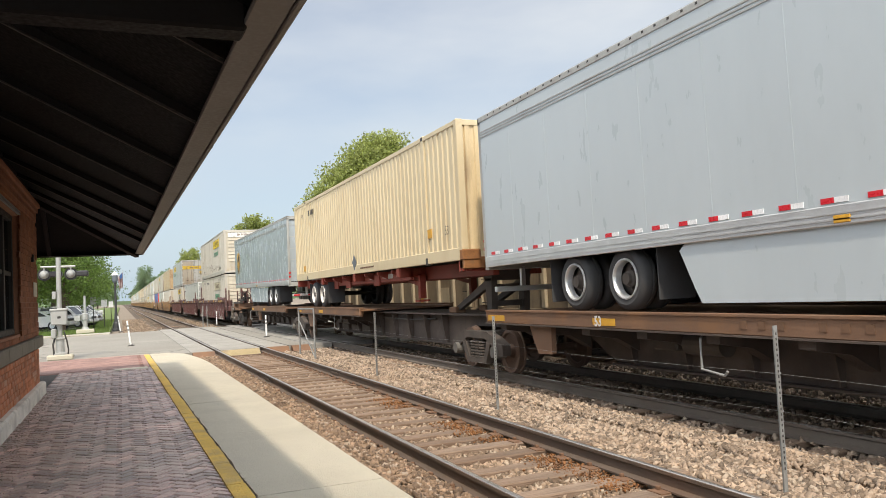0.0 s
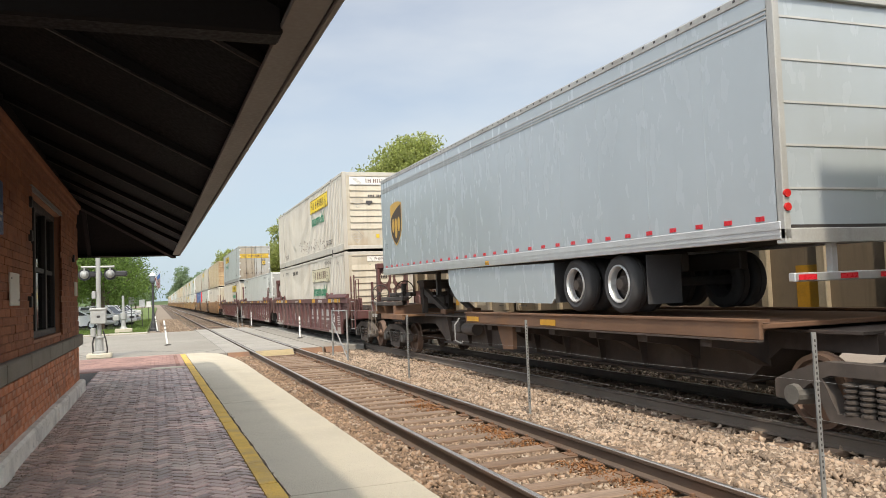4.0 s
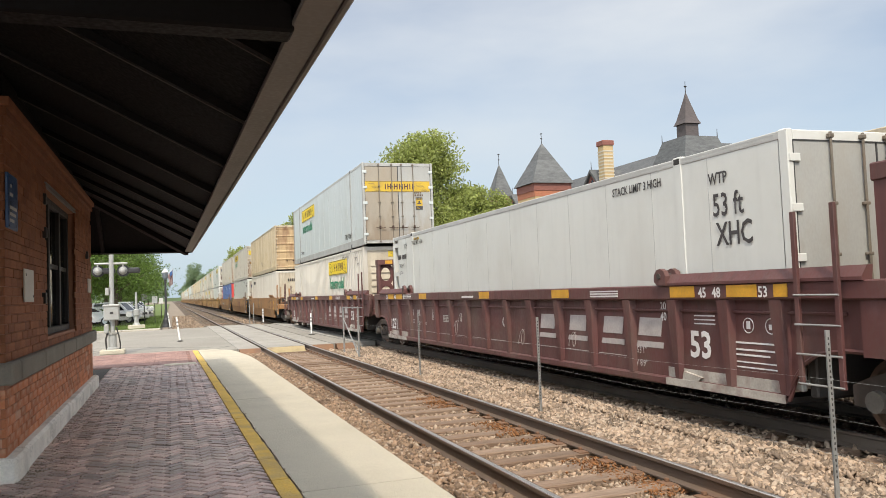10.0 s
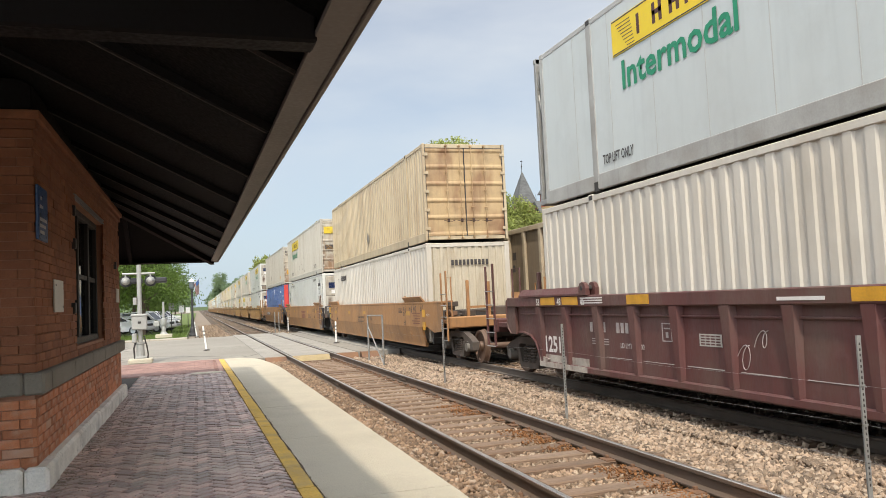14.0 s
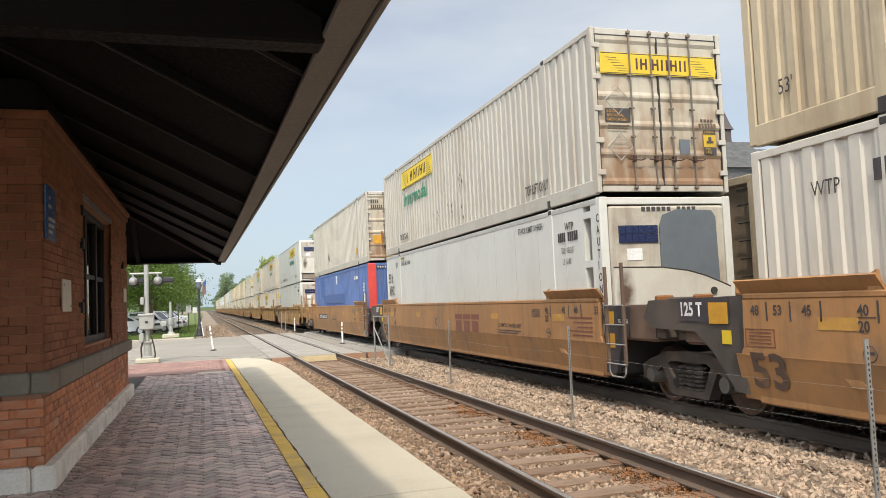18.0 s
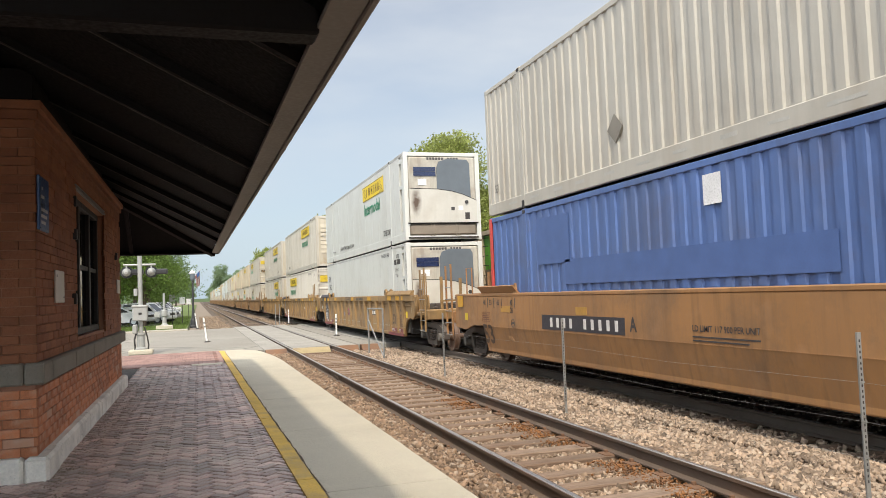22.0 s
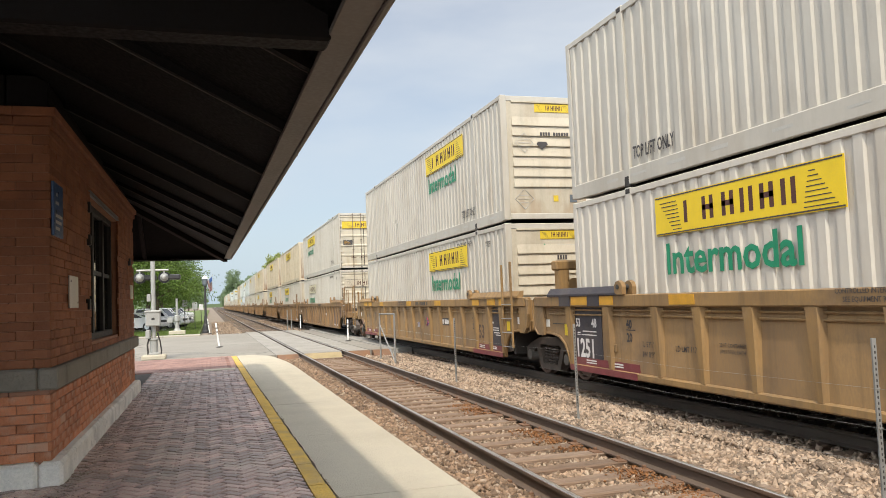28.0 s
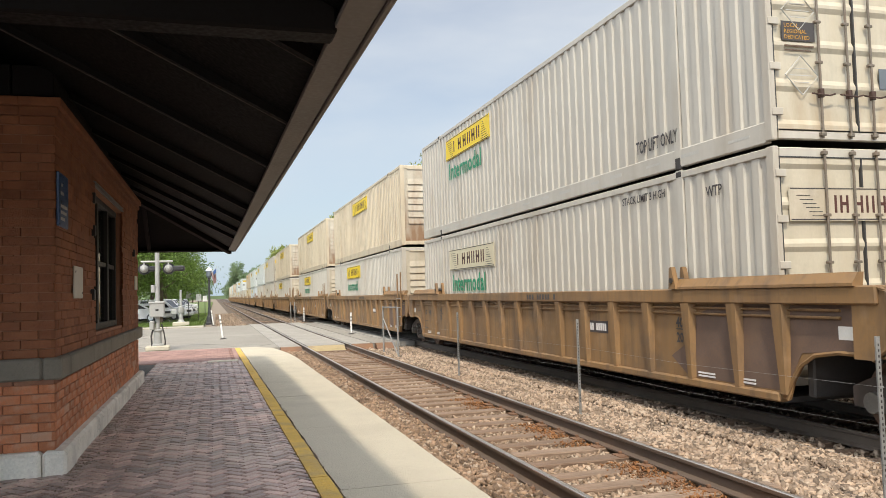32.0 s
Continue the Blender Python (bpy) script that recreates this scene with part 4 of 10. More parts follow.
core = Shape()
core.box(WX - 0.35, WX - 0.02, Y0 + 0.02, WIN[0], 0.1, 3.6).box(WX - 0.35, WX - 0.02, WIN[1], Y1 - 0.03, 0.1, 3.6)
core.box(WX - 0.35, WX - 0.02, WIN[0], WIN[1], 0.1, WIN[2]).box(WX - 0.35, WX - 0.02, WIN[0], WIN[1], WIN[3], 3.6)
wall_side = solid("wall_east", core, mortar_red, "orange red brick station wall facing the tracks", "wall", "structure")
wall_front = solid("wall_south", Shape().box(-9.5, WX - 0.36, Y0 + 0.02, Y0 + 0.33, 0.1, 3.6), mortar_red, "orange red brick end wall of the station", "wall", "structure")
solid("wall_north", Shape().box(-9.5, WX - 0.36, Y1 - 0.33, Y1 - 0.03, 0.1, 3.6), mortar_red, "brick far end wall of the station", "wall", "structure")
solid("wall_west", Shape().box(-9.8, -9.5, Y0 + 0.03, Y1 - 0.03, 0.1, 3.9), mortar_red, "brick street side wall of the station", "wall", "structure")
solid("room_back", Shape().box(-9.4, -9.2, Y0 + 0.4, Y1 - 0.4, 0.1, 3.8), beam_paint, "dark wall inside the waiting room", "wall", "structure")
brng = random.Random(8)
BL, BH = 0.292, 0.086
meshes = {}


def brick_mesh(w, recess, mat):
    key = (round(w, 3), recess, mat.name)
    if key not in meshes:
        meshes[key] = Shape().box(-0.04 - recess, 0.0 - recess, 0, w - 0.006, 0, BH - 0.007, 0.004).mesh("brick", mat)
    return meshes[key]


def lay(face, length, z0, z1, holes, wall, budget, mat=None):
    """Courses of bricks: face maps (along, z) to a pose; returns what did not become single pieces."""
    rows, rest = int((z1 - z0) / BH), Shape()
    todo = []
    for r in range(rows):
        z = z0 + r * BH
        a = -BL / 2 if r % 2 else 0.0
        recess = 0.016 if z > LEDGE[1] and r % 8 == 7 else 0.0
        while a < length - 0.02:
            s, e = max(a, 0.0), min(a + BL, length)
            for h0, h1, hz0, hz1 in holes:
                if z + BH > hz0 and z < hz1 and e > h0 and s < h1:
                    if s < h0:
                        e = min(e, h0)
                    else:
                        s = max(s, h1)
            if e - s > 0.05:
                todo.append((s, e - s, z, recess))
            a += BL
    todo.sort(key=lambda q: q[0] + abs(q[2] - 1.2) * 0.6)
    for k, (s, w, z, recess) in enumerate(todo):
        m = face(s, z) @ pose(brng.uniform(-0.003, 0.003), 0, 0)
        if k < budget:
            piece("brick", brick_mesh(w, recess, mat or brick_shaded), wall, m)
        else:
            tmp = Shape().box(-0.04 - recess, -recess, 0, w - 0.006, 0, BH - 0.007)
            rest.add([m @ Vector(p) for p in tmp.v], tmp.f)
    tagged(part("bricks", rest, mat or brick_shaded, wall, "orange red wall bricks"), kind="stuff")


hole = [(WIN[0] - Y0, WIN[1] - Y0, WIN[2], WIN[3])]
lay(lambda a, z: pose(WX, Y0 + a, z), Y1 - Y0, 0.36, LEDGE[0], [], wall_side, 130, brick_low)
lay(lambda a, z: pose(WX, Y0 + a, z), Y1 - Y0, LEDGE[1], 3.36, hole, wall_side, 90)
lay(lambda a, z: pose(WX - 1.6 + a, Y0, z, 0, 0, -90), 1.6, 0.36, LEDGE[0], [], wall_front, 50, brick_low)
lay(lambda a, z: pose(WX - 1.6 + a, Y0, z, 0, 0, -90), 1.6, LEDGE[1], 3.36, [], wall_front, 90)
# corbelled top courses
corb = Shape()
for k, out in enumerate((0.0, 0.03, 0.06)):
    z = 3.355 + k * 0.085
    corb.box(WX - 0.3, WX + out, Y0 - out, Y1 + out, z, z + 0.082, 0.006)
    corb.box(-8.0, WX - 0.302, Y0 - out, Y0 + 0.2, z + 0.001, z + 0.081, 0.006)
solid("brick_cornice", corb, brick_shaded, "stepped brick cornice under the eaves", "cornice", "structure")
ledge = thing("stone_ledge", "grey sandstone sill course round the station", "stone ledge", "", "structure")
y = Y0 - 0.07
for w in (0.42, 1.5, 1.62, 1.35, 1.7, 1.65):
    part("stone", Shape().box(WX - 0.1, WX + 0.075, y, min(y + w - 0.008, Y1 + 0.07), LEDGE[0], LEDGE[1], 0.018), sandstone, ledge)
    y += w
x = WX - 0.1
for w in (0.75, 0.9, 1.1):
    part("stone", Shape().box(x - w + 0.008, x - 0.004, Y0 - 0.075, Y0 + 0.1, LEDGE[0], LEDGE[1], 0.018), sandstone, ledge)
    x -= w
plinth = thing("stone_plinth", "pale limestone plinth blocks at the foot of the wall", "plinth", "", "structure")
y = Y0 - 0.1
for w in (0.62, 2.35, 1.2, 1.6, 1.3, 1.25):
    part("stone", Shape().box(WX - 0.1, WX + 0.1 + brng.uniform(-0.01, 0.01), y, min(y + w - 0.012, Y1 + 0.1), 0.08, 0.36, 0.03), plinth_stone, plinth)
    y += w
x = WX - 0.1
for w in (0.55, 0.9, 1.1):
    part("stone", Shape().box(x - w + 0.012, x - 0.006, Y0 - 0.11, Y0 + 0.1, 0.08, 0.36, 0.03), plinth_stone, plinth)
    x -= w
# window
window = thing("window_1", "dark sash window in the brick wall", "window", "", "structure")
fx0, fx1 = WX - 0.2, WX - 0.1
fr = Shape()
for a, b in ((WIN[0], WIN[0] + 0.1), (WIN[1] - 0.1, WIN[1]), (11.42, 11.54), (12.46, 12.58)):
    fr.box(fx0, fx1, a, b, WIN[2], WIN[3], 0.008)
for a, b in ((WIN[2], WIN[2] + 0.09), (WIN[3] - 0.09, WIN[3])):
    fr.box(fx0 - 0.004, fx1 + 0.006, WIN[0], WIN[1], a, b, 0.008)
part("window_frame", fr, window_frame_paint, window)
for a, b in ((WIN[0] + 0.1, 11.42), (11.54, 12.46), (12.58, WIN[1] - 0.1)):
    part("sash", Shape().box(fx0 + 0.02, fx1 - 0.02, a, b, 2.2, 2.26), window_frame_paint, window)
    for z0, z1 in ((WIN[2] + 0.09, 2.2), (2.26, WIN[3] - 0.09)):
        part("pane", Shape().box(fx0 + 0.04, fx0 + 0.048, a, b, z0, z1), glass, window)
part("window_head", Shape().box(WX - 0.12, WX + 0.012, WIN[0] - 0.05, WIN[1] + 0.05, WIN[3] + 0.015, WIN[3] + 0.035).box(WX - 0.12, WX + 0.012, WIN[0] - 0.05, WIN[1] + 0.05, WIN[3] + 0.06, WIN[3] + 0.072), galvanised, window, "bright metal flashing over the window")
# signs on the wall
sign = thing("station_sign", "blue enamel sign with white marks on the brick wall", "sign")
part("panel", Shape().box(WX + 0.002, WX + 0.03, 7.98, 8.45, 2.42, 2.93, 0.006), blue_sign, sign)
bars = Shape()
for z, a, b in ((2.80, 8.08, 8.14), (2.72, 8.05, 8.2), (2.60, 8.05, 8.38), (2.54, 8.05, 8.33), (2.48, 8.05, 8.25)):
    bars.box(WX + 0.03, WX + 0.033, a, b, z, z + 0.03)
part("writing", bars, white_letter, sign)
notice = thing("notice_board", "cream notice plate screwed to the brick wall", "notice")
part("plate", Shape().box(WX + 0.002, WX + 0.02, 8.86, 9.4, 1.74, 2.08, 0.005), notice_paper, notice)
for y, z in ((8.92, 2.02), (9.34, 1.8)):
    part("screw", Shape().tube((WX + 0.018, y, z), (WX + 0.026, y, z), 0.012, n=8), galvanised, notice)
plaque = thing("small_plaque", "small pale plaque on the brick wall", "plaque")
part("plate", Shape().box(WX + 0.002, WX + 0.02, 15.3, 15.75, 1.9, 2.15, 0.005), notice_paper, plaque)
blocks = Shape()
for y, z in ((8.05, 2.55), (10.28, 2.9), (10.28, 2.5), (10.2, 1.72), (15.2, 2.5)):
    blocks.box(WX - 0.02, WX + 0.03, y, y + 0.09, z, z + 0.13, 0.008)
solid("wall_brackets", blocks, black_paint, "dark iron wall anchors in the brick wall", "wall anchor", "structure")

# ---- canopy roof ----
XW, YW = -7.5, -2.5
sz = soffit_z(XW)
inner = EAVE_X - 0.13
XE = 2 * XW - EAVE_X
soff = Shape()
yr = EAVE_Y - (EAVE_X - XW)
soff.add([(inner, YW, soffit_z(inner)), (inner, EAVE_Y - 0.1, soffit_z(inner)), (XW, yr, sz), (XW, YW, sz)], [(0, 1, 2, 3)])
soff.add([(inner, EAVE_Y - 0.1, soffit_z(inner)), (XE, EAVE_Y - 0.1, soffit_z(inner)), (XW, yr, sz)], [(0, 1, 2)])
soff.add([(XW, YW, sz), (XW, yr, sz), (XE, EAVE_Y - 0.1, EAVE_Z), (XE, YW, EAVE_Z)], [(0, 1, 2, 3)])
soff.add([(p[0], p[1], p[2] + 0.06) for p in soff.v], soff.f[:])
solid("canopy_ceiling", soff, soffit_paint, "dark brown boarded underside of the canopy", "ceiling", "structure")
roof = Shape()
rx, ry = EAVE_X + 0.06, EAVE_Y + 0.06
roof.add([(rx, YW, EAVE_Z + 0.22), (rx, ry, EAVE_Z + 0.22), (XW, yr, sz + 0.3), (XW, YW, sz + 0.3)], [(0, 1, 2, 3)])
roof.add([(rx, ry, EAVE_Z + 0.22), (XE - 0.06, ry, EAVE_Z + 0.22), (XW, yr, sz + 0.3)], [(0, 1, 2)])
roof.add([(XW, YW, sz + 0.3), (XW, yr, sz + 0.3), (XE - 0.06, ry, EAVE_Z + 0.22), (XE - 0.06, YW, EAVE_Z + 0.22)], [(0, 1, 2, 3)])
roof.add([(p[0], p[1], p[2] + 0.04) for p in roof.v], roof.f[:])
solid("roof", roof, roof_tile, "dark tiled hipped station roof", "roof", "structure")
fascia = thing("canopy_fascia", "dull brown fascia boards and gutter of the canopy", "fascia", "", "structure")
part("underboard", Shape().box(EAVE_X - 0.15, EAVE_X - 0.006, YW, EAVE_Y - 0.006, EAVE_Z - 0.005, EAVE_Z + 0.02, 0.004), fascia_paint, fascia)
part("fascia_board", Shape().box(EAVE_X - 0.004, EAVE_X + 0.02, YW, EAVE_Y + 0.02, EAVE_Z - 0.02, EAVE_Z + 0.2, 0.004), fascia_paint, fascia)
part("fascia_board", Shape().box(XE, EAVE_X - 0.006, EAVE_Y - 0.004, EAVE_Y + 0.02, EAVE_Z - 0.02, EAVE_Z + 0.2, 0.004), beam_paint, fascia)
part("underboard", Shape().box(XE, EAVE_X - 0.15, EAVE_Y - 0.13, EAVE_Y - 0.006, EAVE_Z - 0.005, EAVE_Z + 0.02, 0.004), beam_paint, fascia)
gut = [(0.022, 0.06), (0.028, 0.02), (0.05, 0.0), (0.078, 0.02), (0.1, 0.1), (0.09, 0.1), (0.07, 0.03), (0.05, 0.012), (0.034, 0.03), (0.03, 0.06)]
part("gutter", Shape().prism([(EAVE_X + a, EAVE_Z + 0.05 + b) for a, b in gut], "y", YW, EAVE_Y + 0.1), gutter_paint, fascia)
for y in (1.0, 6.2, 11.4, 16.6):
    part("gutter_joint", Shape().prism([(EAVE_X + a * 1.03, EAVE_Z + 0.048 + b * 1.02) for a, b in gut], "y", y, y + 0.05), fascia_paint, fascia)
rafters = thing("canopy_rafters", "dark timber rafters under the canopy", "rafters", "", "structure")


def rafter(y0, top=4.3):
    s = Shape()
    a = (EAVE_X - 0.12, soffit_z(EAVE_X - 0.12))
    b = (EAVE_X - 0.12 - top, soffit_z(EAVE_X - 0.12 - top))
    s.prism([(a[0], a[1] - 0.06), (a[0], a[1]), (b[0], b[1]), (b[0], b[1] - 0.06)], "y", y0 - 0.03, y0 + 0.03)
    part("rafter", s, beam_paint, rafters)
    # paler strip drawn as a highlight where the lower edge catches light
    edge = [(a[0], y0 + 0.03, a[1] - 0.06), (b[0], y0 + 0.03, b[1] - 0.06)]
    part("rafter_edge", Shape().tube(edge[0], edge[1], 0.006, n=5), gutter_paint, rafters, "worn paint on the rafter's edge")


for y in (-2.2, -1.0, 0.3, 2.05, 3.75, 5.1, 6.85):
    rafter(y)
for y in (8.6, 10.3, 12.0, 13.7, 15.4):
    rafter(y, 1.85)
a = Vector((EAVE_X - 0.12, EAVE_Y - 0.12, soffit_z(EAVE_X - 0.12)))
for dx, dy in ((2.9, 2.9),):
    b = a + Vector((-dx, -dy, dx * PITCH))
    hip = Shape()
    off = Vector((1, -1, 0)).normalized() * 0.06
    hip.add([a + off, a - off, b - off, b + off, a + off + Vector((0, 0, -0.14)), a - off + Vector((0, 0, -0.14)), b - off + Vector((0, 0, -0.14)), b + off + Vector((0, 0, -0.14))],
            [(0, 1, 2, 3), (4, 7, 6, 5), (0, 4, 5, 1), (2, 6, 7, 3), (0, 3, 7, 4), (1, 5, 6, 2)])
    part("hip_rafter", hip, beam_paint, rafters)
for x in (-4.9, -6.4):
    s = Shape()
    top = min(2.4, EAVE_X - x)
    s.add([(x - 0.04, EAVE_Y - 0.1, EAVE_Z + 0.0), (x + 0.04, EAVE_Y - 0.1, EAVE_Z + 0.0), (x + 0.04, EAVE_Y - top, EAVE_Z + top * PITCH - 0.08), (x - 0.04, EAVE_Y - top, EAVE_Z + top * PITCH - 0.08),
           (x - 0.04, EAVE_Y - 0.1, EAVE_Z + 0.06), (x + 0.04, EAVE_Y - 0.1, EAVE_Z + 0.06), (x + 0.04, EAVE_Y - top, EAVE_Z + top * PITCH), (x - 0.04, EAVE_Y - top, EAVE_Z + top * PITCH)],
          [(0, 1, 2, 3), (4, 5, 6, 7), (0, 1, 5, 4), (1, 2, 6, 5), (2, 3, 7, 6), (3, 0, 4, 7)])
    part("rafter", s, beam_paint, rafters)
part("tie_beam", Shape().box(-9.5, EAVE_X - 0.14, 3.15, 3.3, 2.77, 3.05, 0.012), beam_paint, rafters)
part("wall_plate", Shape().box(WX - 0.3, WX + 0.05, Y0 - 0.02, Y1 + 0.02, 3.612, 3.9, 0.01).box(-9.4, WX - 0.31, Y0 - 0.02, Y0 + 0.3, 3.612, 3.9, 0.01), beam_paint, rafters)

# the canopy runs a little askew to the tracks, like the strip
ASKEW = pose(EAVE_X, 3.0, 0, 0, 0, 0.62) @ pose(-EAVE_X, -3.0, 0)
for ob in list(scene.objects):
    if ob.parent is None and ob.name in ("canopy_ceiling", "roof", "canopy_fascia", "canopy_rafters"):
        ob.matrix_basis = ASKEW

# ---- freight train ----
CL, CW, CH = 16.15, 2.59, 2.87
HW = CW / 2
TX = TRACK_X[1]
riders = []   # (thing, place along the train, x, z, tilt)
wheels = []   # (wheelset, radius)
SIDE = Matrix.Rotation(radians(-90), 4, "Z") @ Matrix.Rotation(radians(90), 4, "X")      # letters on the side facing -x
END = Matrix.Rotation(radians(90), 4, "X")                                               # letters on the end facing -y


def side_text(text, size, y, z, mat, parent, x=-HW, squeeze=0.8, thick=0.0, name="lettering"):
    """Letters that start at y and run towards the camera along the side, base at z."""
    return lettering(text, size, mat, parent, Matrix.Translation((x - 0.004, y, z)) @ SIDE, name, thick, squeeze)


def end_text(text, size, x, z, mat, parent, y=0.0, squeeze=0.8, thick=0.0):
    return lettering(text, size, mat, parent, Matrix.Translation((x, y - 0.004, z)) @ END, "lettering", thick, squeeze)


def bars_side(rows, mat, parent, x=-HW, name="marking"):
    """Bars in place of writing: (y0, y1, z0, z1) on the side."""
    s = Shape()
    for y0, y1, z0, z1 in rows:
        s.box(x - 0.006, x + 0.002, y0, y1, z0, z1)
    return tagged(part(name, s, mat, parent), kind="stuff")


def bars_end(rows, mat, parent, y=0.0, name="marking"):
    s = Shape()
    for x0, x1, z0, z1 in rows:
        s.box(x0, x1, y - 0.006, y + 0.002, z0, z1)
    return tagged(part(name, s, mat, parent), kind="stuff")


def corrugated(length, z0, z1, x, depth, pitch, outward):
    """A trapezoid-ribbed panel along y at x, ribs outward."""
    n = int(length / pitch)
    p = length / n
    low, high = [], []
    for i in range(n):
        for f, d in ((0.0, 0), (0.42, 0), (0.5, 1), (0.92, 1)):
            y = (i + f) * p
            low.append((x + outward * (d - 1) * depth, y, z0))
            high.append((x + outward * (d - 1) * depth, y, z1))
    low.append((x - outward * depth, length, z0))
    high.append((x - outward * depth, length, z1))
    return low, high


def shield(parent, y, z, w, h, x=-HW):
    """A plain shield emblem on the side: gold rim and crest, brown field, three gold blocks."""
    def outline(k):
        pts = [(-0.5, 0.44), (-0.3, 0.48), (0, 0.5), (0.3, 0.48), (0.5, 0.44), (0.5, -0.02), (0.47, -0.16), (0.38, -0.29), (0.2, -0.41), (0, -0.5), (-0.2, -0.41), (-0.38, -0.29), (-0.47, -0.16), (-0.5, -0.02)]
        return [(y + a * w * k, z + b * h * k) for a, b in pts]
    part("emblem", Shape().prism(outline(1.0), "x", x - 0.006, x), shield_gold, parent, "gold shield emblem")
    field = [(y + a * w, z + b * h) for a, b in ((0.46, 0.14), (0.25, 0.24), (0.0, 0.32), (-0.25, 0.38), (-0.46, 0.41), (-0.46, -0.02), (-0.43, -0.15), (-0.35, -0.27), (-0.18, -0.38), (0, -0.46), (0.18, -0.38), (0.35, -0.27), (0.43, -0.15), (0.46, -0.02))]
    part("emblem_field", Shape().prism(field, "x", x - 0.009, x - 0.004), shield_brown, parent, "dark brown shield field")
    for a, lo, hi in ((0.25, -0.18, 0.12), (0.0, -0.32, 0.12), (-0.26, -0.18, 0.14)):
        c, r = y + a * w, 0.1 * w
        pts = [(c - r, z + lo * h + r), (c - r * 0.4, z + lo * h), (c + r * 0.4, z + lo * h), (c + r, z + lo * h + r), (c + r, z + hi * h - r), (c + r * 0.4, z + hi * h), (c - r * 0.4, z + hi * h), (c - r, z + hi * h - r)]
        part("emblem_mark", Shape().prism(pts, "x", x - 0.013, x - 0.008), shield_gold, parent)


def haul_logo(parent, y, z=2.02, w=3.65, panel=None, word=True, x=-HW):
    """Yellow panel with dark bars for the haulier's name, green word below. y is its far edge, it runs to y - w."""
    h = w * 0.156
    part("logo_panel", Shape().box(x - 0.007, x + 0.003, y - w, y, z, z + h), panel or yellow_sign, parent, "name panel")
    edge = Shape()
    for z0 in (z + 0.012, z + h - 0.03):
        edge.box(x - 0.010, x - 0.004, y - w + 0.02, y - 0.02, z0, z0 + 0.018)
    for k in range(8):
        edge.box(x - 0.010, x - 0.004, y - w + (0.03 + 0.012 * k) * w, y - w + (0.17 - 0.004 * k) * w, z + 0.06 + k * h * 0.1, z + 0.072 + k * h * 0.1)
        edge.box(x - 0.010, x - 0.004, y - (0.18 - 0.004 * k) * w, y - (0.12 - 0.012 * k) * w, z + 0.06 + k * h * 0.1, z + 0.072 + k * h * 0.1)
    part("panel_border", edge, dark_letter, parent)
    name, t = Shape(), 0.075
    yy = y - 0.2 * w
    for k in range(6):
        cw = w * 0.066
        lo, hi = yy - cw, yy
        name.box(x - 0.010, x - 0.004, hi - t, hi, z + h * 0.24, z + h * 0.78)
        if k != 0:
            name.box(x - 0.010, x - 0.004, lo, lo + t, z + h * 0.24, z + h * 0.78)
        if k in (1, 2, 4):
            name.box(x - 0.010, x - 0.004, lo, hi, z + h * 0.46, z + h * 0.58)
        yy -= cw + w * (0.035 if k not in (0, 1) else 0.05)
    tagged(part("name_mark", name, name_brown, parent, "dark maroon bars of the name"), kind="stuff")
    if word:
        side_text("Intermodal", 0.62, y - 0.2, z - 0.56, green_letter, parent, x, 1.02, 0.014)


def diamond(ob, x, z, y, r=0.24):
    """A diamond placard holder of thin bars."""
    h = Shape().path([(x, y - 0.006, z - r), (x + r, y - 0.006, z), (x, y - 0.006, z + r), (x - r, y - 0.006, z), (x, y - 0.006, z - r)], 0.008, 4)
    for k in (-0.35, 0.0, 0.35):
        h.box(x - r * (1 - abs(k)) * 0.7, x + r * (1 - abs(k)) * 0.7, y - 0.005, y, z + k * r - 0.004, z + k * r + 0.004)
    part("placard_holder", h, seam_grey, ob, "diamond placard holder of thin bars")


